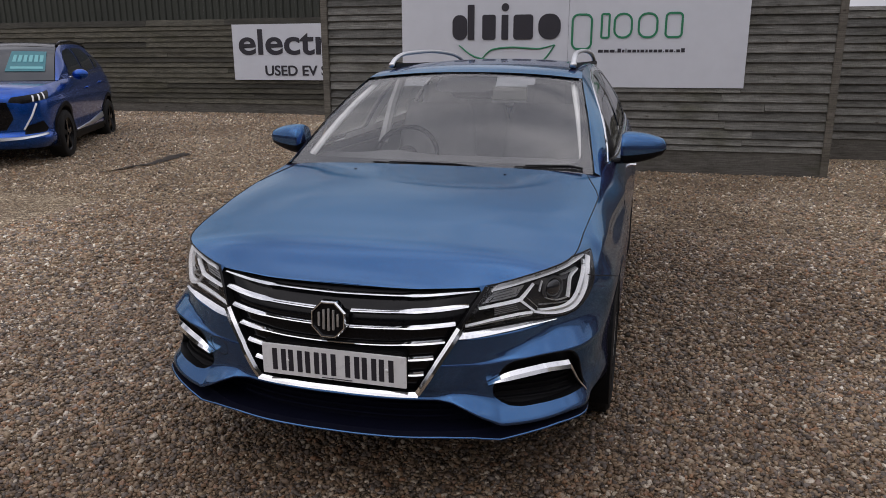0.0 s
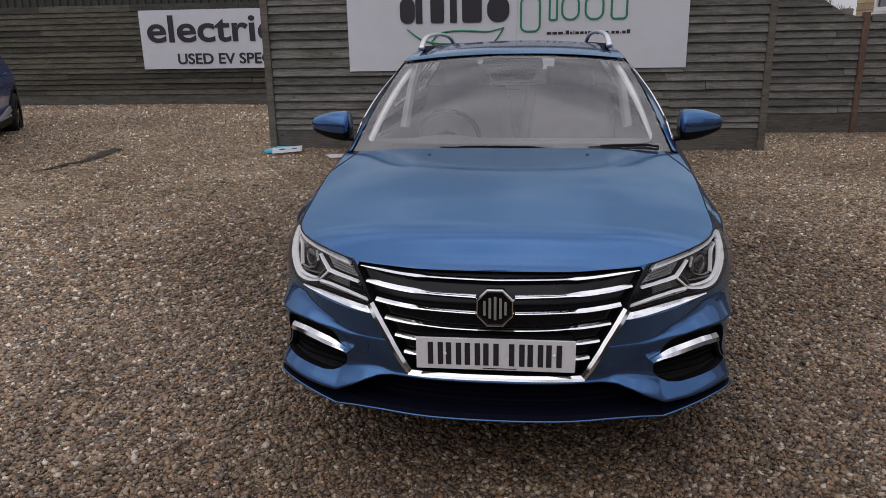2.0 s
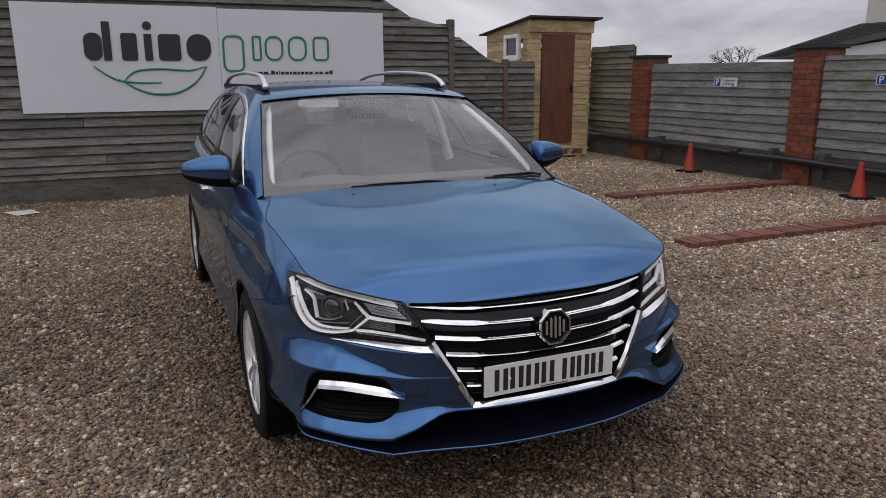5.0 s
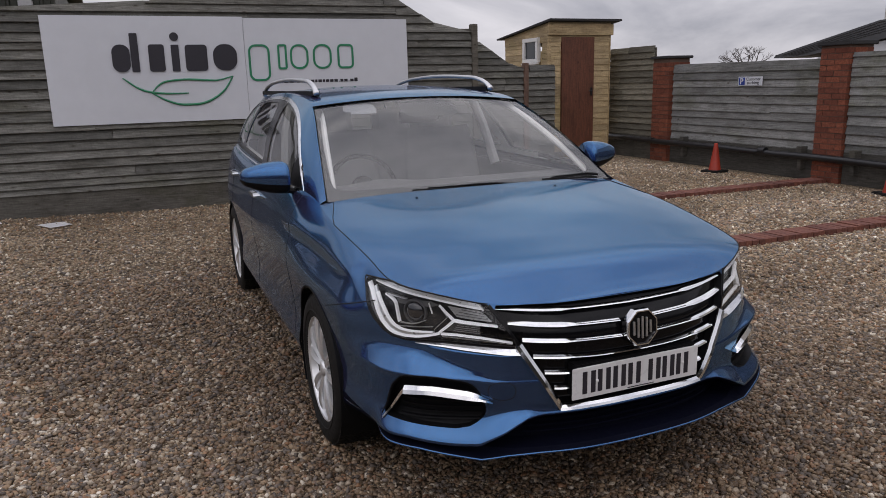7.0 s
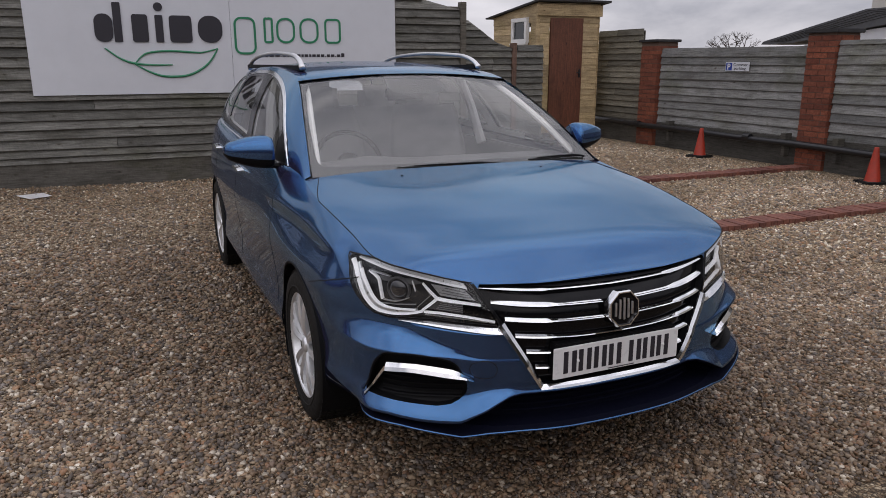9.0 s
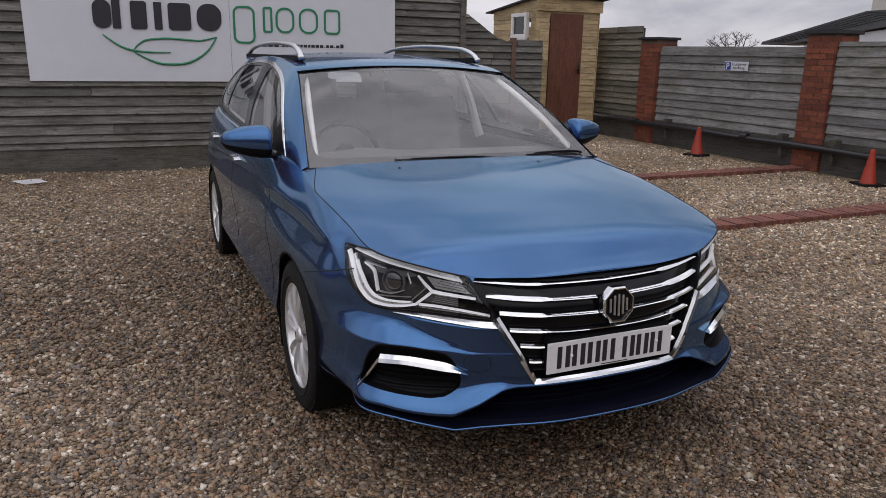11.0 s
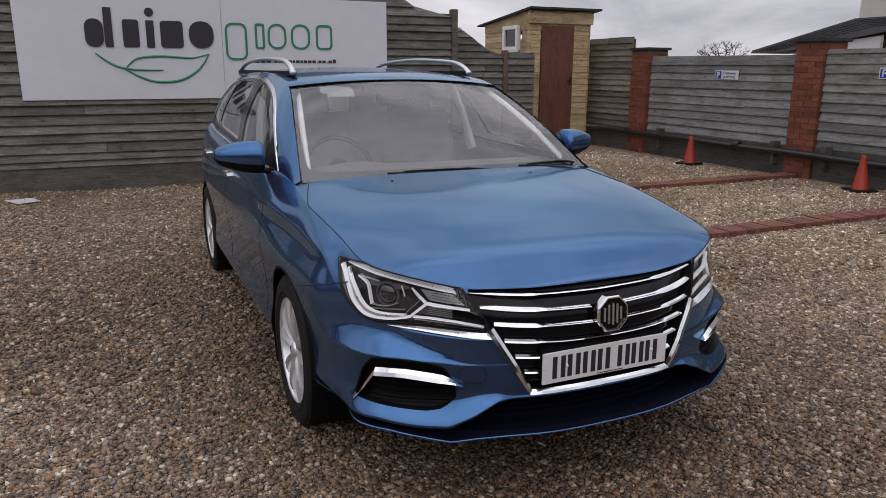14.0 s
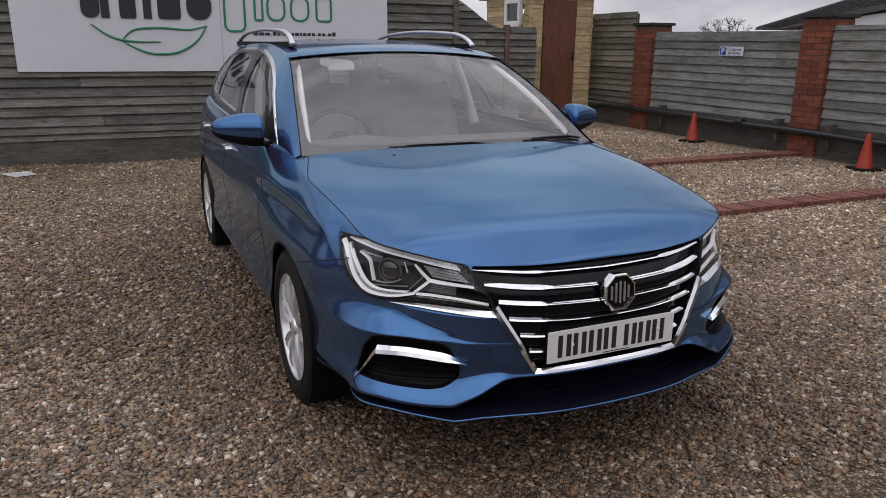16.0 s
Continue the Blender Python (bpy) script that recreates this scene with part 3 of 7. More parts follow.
def cheek(s, z):
    """How far the bumper's cheek stands back: a shelf that leans up over the fog recess, and the lamp behind it."""
    brow, shelf = spline(BROW_Z, s), spline(SHELF_Z, s)
    lamp = float(np.interp(s, *LAMP_RUN))
    out = 0.010 * smooth01((s - 0.55) / 0.12) * (1 - smooth01((s - 0.86) / 0.16))
    if z < brow:
        return -out * math.exp(-(((brow - z) / 0.012) ** 2))
    ledge = spline(LEDGE_Z, s)
    rise = min(1.02 * (shelf - brow), lamp * 0.96 + out)

    def run(h):
        return float(np.interp(h, (brow, shelf, max(ledge - 0.012, shelf + 0.004), max(ledge + 0.006, shelf + 0.016), 0.7), (-out, rise - out, min(rise - out + 0.004, lamp), lamp, lamp)))
    w = min(0.020, z - brow, max(0.0, ledge - 0.013 - z))
    if w < 0.003:
        return run(z)
    return sum(run(z + w * k) * g for k, g in ((-1, 0.08), (-0.66, 0.14), (-0.33, 0.18), (0, 0.2), (0.33, 0.18), (0.66, 0.14), (1, 0.08)))


def inset(s, z):
    side = smooth01((s - (S_FLANK - 0.42)) / 0.4)
    mid = 1 - smooth01((s - 0.34) / 0.16)
    side += (smooth01((s - 0.84) / 0.18) - side) * (1 - smooth01((z - 0.33) / 0.08))
    lean = cheek(s, z) if 0.2 < s < 1.3 else 0.0
    z_true = z
    if z < 0.43:
        lip, wing = chain(LIP_Z, s), chain(WING_Z, s)
        away = smooth01((s - 1.05) / 0.25)
        z = (1 - away) * float(np.interp(z, (lip - 0.028, lip, wing, 0.43), (0.237, 0.265, 0.313, 0.43))) + away * z
    front = spline(FRONT_IN, z) * (1 - mid) + spline(MID_IN, z) * mid
    d = front * (1 - side) + spline(SIDE_IN, z) * side + lean
    zt = top_z(s)
    fold = smooth01((s - 0.98) / 0.24) * (1 - smooth01((s - 1.95) / 0.6))
    crease = spline(CREASE_Z, s)
    d += fold * 0.010 * smooth01((s - 1.2) / 0.6) * math.exp(-(((z_true - crease + 0.05) / 0.035) ** 2))
    tuck = 0.040 * smooth01((s - 0.96) / 0.2) * (1 - smooth01((s - 1.5) / 0.7))
    d += tuck * smooth01((z_true - 0.64) / 0.19)
    z0 = (0.655 + 0.05 * side) * (1 - fold) + (crease - 0.004) * fold
    t = max(0.0, min(1.0, (z_true - z0) / (zt - z0)))
    power = 1.6 + 0.9 * side - 1.45 * fold
    back = float(np.interp(s, *LAMP_RUN)) if 0.2 < s < 1.3 else 0.0
    return d + (float(np.interp(s, *TOP_IN_RUN)) - back - tuck) * (1 - (1 - t**power) ** (1 / (1.0 + 0.6 * side - 0.35 * fold)))


def shell(s, z, out=0.0):
    """A point of the lower body at arc length s (negative: the other side) and height z, moved outwards by out."""
    x, y, nx, ny = plan_at(abs(s))
    d = inset(abs(s), z) - out
    x, y = x - nx * d, y - ny * d
    return (x if s >= 0 else -x, y, z)


ROOF_EDGE_X = [(1.23, 0.752), (1.6, 0.685), (2.0, 0.612), (2.3, 0.592), (3.0, 0.585), (3.8, 0.568), (4.2, 0.545), (4.5, 0.53)]
ROOF_EDGE_Z = [(1.23, 0.981), (1.6, 1.195), (2.0, 1.372), (2.3, 1.418), (3.0, 1.44), (3.8, 1.405), (4.2, 1.35), (4.5, 1.29)]


def cabin(y, t, out=0.0):
    """A point of the cabin's flank: t from 0 at the belt to 1 at the roof's edge."""
    bx, by, bz = shell(s_of_y(y), top_z(s_of_y(y)))
    rx, rz = spline(ROOF_EDGE_X, y), spline(ROOF_EDGE_Z, y)
    bulge = 0.035 * math.sin(math.pi * t) * min(1.0, (rz - bz) / 0.3) + out
    return (bx + (rx - bx) * t + bulge, y, bz + (rz - bz) * t)


CROWN = [(0.09, 0.0), (0.14, 0.010), (0.22, 0.028), (0.35, 0.043), (0.5, 0.037), (0.65, 0.0355), (0.8, 0.0335), (1.0, 0.032), (1.235, 0.0235), (1.5, 0.013)]
CROWN_RUN = softened(CROWN, 0.06, 0.0, 1.4)


def bonnet_point(u, s):
    """The bonnet over the row that ends at arc length s; u from -1 to 1 across."""
    x, y, z = shell(s, top_z(s))
    crown = float(np.interp(y, *CROWN_RUN)) * smooth01((y - 0.07) / 0.06)
    fold = 0.56 + 0.07 * y
    ridge = 0.0065 * (1 - smooth01((abs(u) - fold + 0.12) / 0.24)) * smooth01((y - 0.15) / 0.5) * (1 - smooth01((y - 0.75) / 0.5))
    return (u * x, y, z + (crown - 0.6 * ridge) * (1 - abs(u) ** 4.0) + ridge)


def paint_material():
    """Metallic blue lacquer: fine flakes in a violet pigment under a clear coat, with slight dust."""
    m = Mat("blue_metallic_paint", (0.04, 0.12, 0.30), 0.3, 0.92, 0.8)
    v = m.place()
    flake = m.voronoi(v, 900)
    tone = m.n.new("ShaderNodeSeparateColor")
    m.l.new(flake.outputs["Color"], tone.inputs["Color"])
    dust = m.noise(v, 3.0, 5)
    col = m.ramp(tone.outputs["Red"], (0.0, (0.017, 0.102, 0.254)), (1.0, (0.025, 0.135, 0.318)))
    m.set("Base Color", m.mix(m.math("MULTIPLY", dust, 0.04), col, (0.2, 0.2, 0.2)))
    m.set("Roughness", m.ramp(dust, (0.3, (0.175,) * 3), (0.7, (0.215,) * 3)))
    m.put("Specular Tint", (0.42, 0.82, 0.97, 1))
    m.put("Coat Roughness", 0.05)
    pigment, blend = m.n.new("ShaderNodeBsdfDiffuse"), m.n.new("ShaderNodeMixShader")
    pigment.inputs["Color"].default_value = (0.125, 0.075, 0.165, 1)
    blend.inputs["Fac"].default_value = 0.12
    m.l.new(m.p.outputs["BSDF"], blend.inputs[1])
    m.l.new(pigment.outputs["BSDF"], blend.inputs[2])
    m.l.new(blend.outputs["Shader"], m.n["Material Output"].inputs["Surface"])
    return m.m


M_PAINT = paint_material()
CAR = group_at("estate_car", label="metallic blue estate car with silver roof rails parked on gravel", category="car")


def grid_mesh(fn, us, vs):
    """A sheet fn(u, v) over two lists."""
    bm = bmesh.new()
    g = [[bm.verts.new(fn(u, v)) for u in us] for v in vs]
    for a, b in zip(g, g[1:]):
        for i in range(len(us) - 1):
            bm.faces.new((a[i], a[i + 1], b[i + 1], b[i]))
    return bm


def outward(bm):
    """Turns every face away from the middle of the car."""
    bm.normal_update()
    for f_ in bm.faces:
        c = f_.calc_center_median()
        if f_.normal.dot(Vector((c.x, c.y - 2.3, c.z - 0.6))) < 0:
            f_.normal_flip()
    return bm


def in_polygon(x, y, poly):
    inside = False
    for k in range(len(poly)):
        (x1, y1), (x2, y2) = poly[k], poly[k - 1]
        if (y1 > y) != (y2 > y) and x < (x2 - x1) * (y - y1) / (y2 - y1) + x1:
            inside = not inside
    return inside


def on_outline(x, y, poly):
    best = None
    for k in range(len(poly)):
        (x1, y1), (x2, y2) = poly[k - 1], poly[k]
        dx, dy = x2 - x1, y2 - y1
        t = max(0.0, min(1.0, ((x - x1) * dx + (y - y1) * dy) / (dx * dx + dy * dy + 1e-12)))
        px, py = x1 + t * dx, y1 + t * dy
        d = (px - x) ** 2 + (py - y) ** 2
        if best is None or d < best[0]:
            best = (d, px, py)
    return best[1], best[2]


def cut_sheet(fn, us, vs, holes, mirror=False, bm=None, slot=None):
    """A sheet fn(u, v), v from 0 to 1 or a map of it, with holes of clean outline. fn takes (u, v); holes are polygons in the coordinates that at() gives."""
    bm = bm or bmesh.new()
    idx, inside = {}, {}
    boxes = [(min(p[0] for p in h), max(p[0] for p in h), min(p[1] for p in h), max(p[1] for p in h)) for h in holes]
    flags = {}
    pos = {}
    for j, row in enumerate(vs):
        for i, u in enumerate(us):
            v = row(u) if callable(row) else row
            hole = None
            for h, (a, b, c, d) in zip(holes, boxes):
                if a < u < b and c < v < d and in_polygon(u, v, h):
                    hole = h
                    break
            flags[i, j] = hole
            pos[i, j] = (u, v)
    for j in range(len(vs) - 1):
        for i in range(len(us) - 1):
            quad = ((i, j), (i + 1, j), (i + 1, j + 1), (i, j + 1))
            if all(flags[q] is not None for q in quad):
                continue
            corners = []
            for q in quad:
                if q not in idx:
                    u, v = pos[q]
                    if flags[q] is not None:
                        u, v = on_outline(u, v, flags[q])
                    idx[q] = bm.verts.new(fn(u, v))
                corners.append(idx[q])
            try:
                face = bm.faces.new(corners if not mirror else corners[::-1])
                if slot:
                    face.material_index = slot(us[i], j)
            except ValueError:
                pass
    return bm


def both_sides(bm):
    """Adds the mirror image across the car's middle."""
    geom = bm.verts[:] + bm.edges[:] + bm.faces[:]
    dup = bmesh.ops.duplicate(bm, geom=geom)["geom"]
    vs = [g for g in dup if isinstance(g, bmesh.types.BMVert)]
    fs = [g for g in dup if isinstance(g, bmesh.types.BMFace)]
    for v in vs:
        v.co.x = -v.co.x
    bmesh.ops.reverse_faces(bm, faces=fs)
    return bm


def circle_hole(cs, cz, r, n=40, lo=-1.0):
    return [(cs + r * math.cos(2 * math.pi * k / n), max(lo, cz + r * math.sin(2 * math.pi * k / n))) for k in range(n)]


HEADLIGHT = [(1.110, 0.818), (1.104, 0.808), (1.070, 0.780), (1.032, 0.734), (0.989, 0.692), (0.948, 0.661), (0.908, 0.645), (0.841, 0.638), (0.78, 0.641), (0.672, 0.640), (0.574, 0.632), (0.479, 0.6245), (0.435, 0.626), (0.448, 0.655), (0.479, 0.701), (0.534, 0.7645)]
HEADLIGHT += [(a, top_z(a) - 0.0015) for a in (0.577, 0.62, 0.675, 0.73, 0.79, 0.85, 0.90, 0.935)] + [(0.98, 0.8235), (1.05, 0.8215)]
GRILLE = [(-0.2, 0.750), (0.3, 0.755), (0.523, 0.764), (0.47, 0.697), (0.418, 0.625), (0.355, 0.52), (0.29, 0.413), (-0.2, 0.418)]
FOG = [(0.928, 0.372), (0.915, 0.405), (0.880, 0.480), (0.852, 0.512), (0.825, 0.530), (0.79, 0.537), (0.72, 0.538), (0.646, 0.530), (0.59, 0.512), (0.56, 0.47), (0.545, 0.43), (0.546, 0.402), (0.567, 0.380), (0.60, 0.364), (0.645, 0.358), (0.702, 0.361), (0.785, 0.366), (0.865, 0.370)]
INTAKE = [(-0.2, 0.392), (0.28, 0.390), (0.36, 0.388), (0.403, 0.383), (0.450, 0.362), (0.503, 0.334), (0.55, 0.310), (0.565, 0.300), (0.545, 0.286), (0.3, 0.290), (0.0, 0.292), (-0.2, 0.292)]
WHEEL_F, WHEEL_R, WHEEL_Z = 0.985, 3.65, 0.305
S_WF, S_WR = s_of_y(WHEEL_F), s_of_y(WHEEL_R)


def row_at(k, n):
    """Row k of n: eight up to the lip's top, twelve over the undercut, then up to the brow, to the ledge under the lamp, over it, and on to the top."""
    def z(s):
        lo, hi, top = bottom_z(s), chain(WING_Z, s), top_z(s)
        lip, brow, ledge = lo + 0.028, spline(BROW_Z, s), spline(LEDGE_Z, s)
        if k < 8:
            return lo + 0.0035 * k
        stops = ((8, lip), (20, hi), (44, brow), (62, ledge - 0.012), (66, ledge + 0.006), (n, top))
        return float(np.interp(k, [a for a, _ in stops], [b for _, b in stops]))
    return z


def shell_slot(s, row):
    """Paint, or the near-black that puts shade into the undercut round the lip."""
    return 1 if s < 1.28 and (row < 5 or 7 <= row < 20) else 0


# Shade put into the undercut's colour; also the intake's own black.
M_UNDER = plain("undercut_shade_intake_black", (0.003, 0.0036, 0.010), 0.7, wear=0.2, scale=60, spec=0.05)


def build_shell():
    n = 84
    fine = sorted(set([round(S_END * i / 300, 4) for i in range(301)] + [round(0.012 * i, 4) for i in range(110)]))
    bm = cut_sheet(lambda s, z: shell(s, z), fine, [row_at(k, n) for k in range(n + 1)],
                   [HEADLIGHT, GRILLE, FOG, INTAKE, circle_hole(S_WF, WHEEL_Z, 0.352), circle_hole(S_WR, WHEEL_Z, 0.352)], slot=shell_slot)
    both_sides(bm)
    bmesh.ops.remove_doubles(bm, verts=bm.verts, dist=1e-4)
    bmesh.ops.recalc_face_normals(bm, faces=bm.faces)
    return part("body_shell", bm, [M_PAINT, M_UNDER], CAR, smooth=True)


build_shell()
S_COWL = s_of_y(1.235)
rows = [S_COWL * (k / 60) ** 1.25 for k in range(61)]
part("bonnet", grid_mesh(lambda u, s: bonnet_point(u, max(s, 0.02)), [-1 + k / 24 for k in range(49)], rows), M_PAINT, CAR, smooth=True)


# ---- the estate car: glass, trim, lamps, wheels, cabin ----
def pane_material(name, tint, shine=0.05, mirror=0.06, ior=1.5):
    """Thin clear glass: lets light straight through and mirrors more at a slant."""
    m = Mat(name)
    m.n.remove(m.p)
    clear, gloss, mix = m.n.new("ShaderNodeBsdfTransparent"), m.n.new("ShaderNodeBsdfGlossy"), m.n.new("ShaderNodeMixShader")
    clear.inputs["Color"].default_value = (*tint, 1)
    gloss.inputs["Roughness"].default_value = shine
    facing = m.n.new("ShaderNodeLayerWeight")
    facing.inputs["Blend"].default_value = 0.5
    f0 = ((ior - 1) / (ior + 1)) ** 2
    slant = m.math("MULTIPLY", m.math("POWER", facing.outputs["Facing"], 5.0), 1 - f0)
    m.l.new(m.math("ADD", slant, f0 + mirror), mix.inputs["Fac"])
    m.l.new(clear.outputs["BSDF"], mix.inputs[1])
    m.l.new(gloss.outputs["BSDF"], mix.inputs[2])
    m.l.new(mix.outputs["Shader"], m.n["Material Output"].inputs["Surface"])
    return m.m


M_SCREEN = pane_material("windscreen_glass", (0.95, 0.96, 0.955), 0.02, 0.105)
M_SIDE = pane_material("tinted_glass", (0.84, 0.86, 0.86), 0.02, 0.05)
M_COVER = pane_material("lamp_cover", (0.97, 0.98, 0.985), 0.02, 0.01, 1.42)
M_CHROME = plain("chrome", (0.78, 0.79, 0.80), 0.1, 1.0, wear=0.06, scale=40)
M_SATIN = plain("satin_silver", (0.66, 0.67, 0.68), 0.38, 1.0, wear=0.06, scale=40)
M_ALLOY = plain("alloy_silver", (0.76, 0.77, 0.78), 0.36, 0.7, 0.2, wear=0.1, scale=30)
M_GLOSSBLACK = plain("gloss_black", (0.005, 0.005, 0.006), 0.14, 0.0, 0.0, wear=0.2, spec=0.2)
M_TRIMBLACK = plain("trim_black", (0.007, 0.007, 0.008), 0.5, wear=0.25, scale=90, spec=0.1)
M_GAP = plain("shut_line", (0.006, 0.006, 0.007), 0.8)
M_DISC = plain("brake_iron_and_shade", (0.09, 0.085, 0.08), 0.5, 0.6, wear=0.3)
M_TYRE = plain("tyre_rubber", (0.011, 0.0105, 0.010), 0.75, wear=0.35, scale=50, relief=0.25, spec=0.25)
M_LAMPGREY = plain("lamp_housing", (0.11, 0.11, 0.115), 0.45, 0.0, wear=0.2)
M_LAMPWHITE = plain("lamp_guide", (0.95, 0.955, 0.96), 0.2, 0.0, wear=0.03)
M_LENS = plain("lamp_lens", (0.02, 0.02, 0.024), 0.03, 0.0, 1.0)
M_SEAT = plain("seat_cloth", (0.36, 0.358, 0.36), 0.8, wear=0.25, scale=90, relief=0.2)
M_DASH = plain("dashboard", (0.085, 0.084, 0.084), 0.6, wear=0.2, scale=120, relief=0.2)
M_LINING = plain("pale_lining", (0.76, 0.75, 0.73), 0.85, wear=0.06)
M_PILLAR = plain("pillar_lining", (0.5, 0.495, 0.49), 0.8, wear=0.06)
M_PLATE = plain("plate_white", (0.72, 0.72, 0.72), 0.3, wear=0.05)
CLIP_SIDES = (1, -1)


def dense(path, step=0.02):
    """The path of (u, v) pairs in even short steps."""
    pts = [path[0]]
    for (a, b), (c, d) in zip(path, path[1:]):
        n = max(1, int(math.hypot(c - a, d - b) / step))
        pts += [(a + (c - a) * k / n, b + (d - b) * k / n) for k in range(1, n + 1)]
    return pts


def rounded(path, n=8):
    """A smooth run through the points of a path."""
    p = [path[0], *path, path[-1]]
    res = []
    for k in range(1, len(p) - 2):
        a, b, c, d = (np.array(q, float) for q in p[k - 1:k + 3])
        for i in range(n):
            u = i / n
            res.append(tuple(0.5 * (2 * b + (c - a) * u + (2 * a - 5 * b + 4 * c - d) * u * u + (3 * b - a - 3 * c + d) * u**3)))
    return res + [tuple(path[-1])]


def ribbon(fn, path, half, height, base=0.0, bm=None, rise=0.7, lean=False):
    """A bevelled strip along a path on the surface fn(u, v, out); half: its half width, a number or a function of 0..1; lean: a wedge whose face looks up."""
    section = ((-1, -0.004), (-1, height * 0.8), (-0.8, height), (0.1, height * 0.7), (1, height * 0.05), (1, -0.004)) if lean else (
        (-1, -0.004), (-1, height * 0.45), (-rise, height), (rise, height), (1, height * 0.45), (1, -0.004))
    bm = bm or bmesh.new()
    rows = []
    n = len(path)
    for k, (u, v) in enumerate(path):
        (u0, v0), (u1, v1) = path[max(k - 1, 0)], path[min(k + 1, n - 1)]
        du, dv = u1 - u0, v1 - v0
        L = math.hypot(du, dv) or 1.0
        nu, nv = -dv / L, du / L
        w = half(k / (n - 1)) if callable(half) else half
        if lean and nv < 0:
            nu, nv = -nu, -nv
        rows.append([bm.verts.new(fn(u + nu * a * w, v + nv * a * w, base + h)) for a, h in section])
    for a, b in zip(rows, rows[1:]):
        for i in range(5):
            bm.faces.new((a[i], a[i + 1], b[i + 1], b[i]))
    for a, b in zip(rows, rows[1:]):
        for p, q in zip(a, b):
            bm.edges.get((p, q)).smooth = False
    for face in bm.faces:
        face.smooth = True
    bm.faces.new(rows[0])
    bm.faces.new(rows[-1][::-1])
    bmesh.ops.recalc_face_normals(bm, faces=bm.faces)
    return bm


def patch(fn, poly, out, nu=30, nv=14):
    """The part of the surface fn(u, v, out) inside a polygon, with a clean outline."""
    us, vs = [p[0] for p in poly], [p[1] for p in poly]
    ug = [min(us) + (max(us) - min(us)) * k / nu for k in range(nu + 1)]
    vg = [min(vs) + (max(vs) - min(vs)) * k / nv for k in range(nv + 1)]
    bm = bmesh.new()
    inside = {(i, j): in_polygon(u + 1e-6, v + 1e-6, poly) for i, u in enumerate(ug) for j, v in enumerate(vg)}
    idx = {}
    for j in range(nv):
        for i in range(nu):
            quad = ((i, j), (i + 1, j), (i + 1, j + 1), (i, j + 1))
            if not any(inside[q] for q in quad):
                continue
            c = []
            for q in quad:
                if q not in idx:
                    u, v = ug[q[0]], vg[q[1]]
                    if not inside[q]:
                        u, v = on_outline(u, v, poly)
                    idx[q] = bm.verts.new(fn(u, v, out))
                c.append(idx[q])
            try:
                bm.faces.new(c)
            except ValueError:
                pass
    bmesh.ops.remove_doubles(bm, verts=bm.verts, dist=2e-4)
    bmesh.ops.recalc_face_normals(bm, faces=bm.faces)
    return bm


def wall_round(fn, poly, depth, bm=None, front=0.0):
    """The wall of an opening, from the surface inwards."""
    bm = bm or bmesh.new()
    pts = dense(list(poly) + [poly[0]], 0.02)
    a = [bm.verts.new(fn(u, v, front)) for u, v in pts]
    b = [bm.verts.new(fn(u, v, -depth)) for u, v in pts]
    for k in range(len(pts) - 1):
        bm.faces.new((a[k], a[k + 1], b[k + 1], b[k]))
    return bm


def side_shell(sign):
    return lambda s, z, out: shell(sign * s, z if out > -0.02 else min(z, top_z(abs(s)) - 0.012), out)


def full_shell(s, z, out):
    return shell(s, z if out > -0.02 else min(z, top_z(abs(s)) - 0.012), out)


def side_cabin(sign):
    def f(y, t, out):
        x, yy, z = cabin(y, t, out)
        return (sign * x, yy, z)
    return f


# bonnet's and bumper's shut lines
for sign in CLIP_SIDES:
    run = [shell(sign * s, top_z(s) - 0.0008, 0.0012) for s in np.linspace(0.53, 1.58, 95)]
    run += [(p[0], p[1], p[2] + 0.0008) for p in (bonnet_point(sign * (1 - 0.085 * smooth01((s - 1.55) / 0.36)), s) for s in np.linspace(1.60, 1.848, 20))]
    part("shut_line", tube(bmesh.new(), run, 0.0017, 6), M_GAP, CAR)
    part("shut_line", ribbon(side_shell(sign), dense([(1.0, 0.752), (1.2, 0.70), (1.36, 0.655)]), 0.0018, 0.001), M_GAP, CAR)

def ledge_face(sign):
    """The slanting face of the ledge between the bumper and the lamp."""
    def at(q, z, out):
        c = spline(LEDGE_Z, abs(q))
        t = max(-0.3, min(1.3, (z - c + 0.012) / 0.02))
        x, y, nx, ny = plan_at(abs(q))
        d = inset(abs(q), c - 0.015) * (1 - t) + inset(abs(q), c + 0.008) * t - out
        return (sign * (x - nx * d), y - ny * d, z)
    return at


# grille, with its bars
grille = part("grille", patch(full_shell, [(-0.56, 0.79), (0.56, 0.79), (0.56, 0.60), (0.33, 0.385), (-0.33, 0.385), (-0.56, 0.60)], -0.03, 50, 24), M_GLOSSBLACK, CAR, "black grille with bright horizontal bars", smooth=True)
gap_wall = wall_round(full_shell, GRILLE[1:7] + [(-a, b) for a, b in GRILLE[6:0:-1]], 0.03)
part("surround", gap_wall, M_TRIMBLACK, grille)
lip_run = [(-0.505, 0.750), (-0.3, 0.739), (0.0, 0.735), (0.3, 0.739), (0.505, 0.750)]
part("top_lip", ribbon(full_shell, rounded(lip_run), 0.006, 0.002, -0.02), M_TRIMBLACK, grille)


def bar_half(s_at):
    return lambda t: 0.0030 + 0.0030 * smooth01((abs(s_at(t)) - 0.235) / 0.05) * (1 - 0.35 * smooth01((abs(s_at(t)) - 0.38) / 0.12))


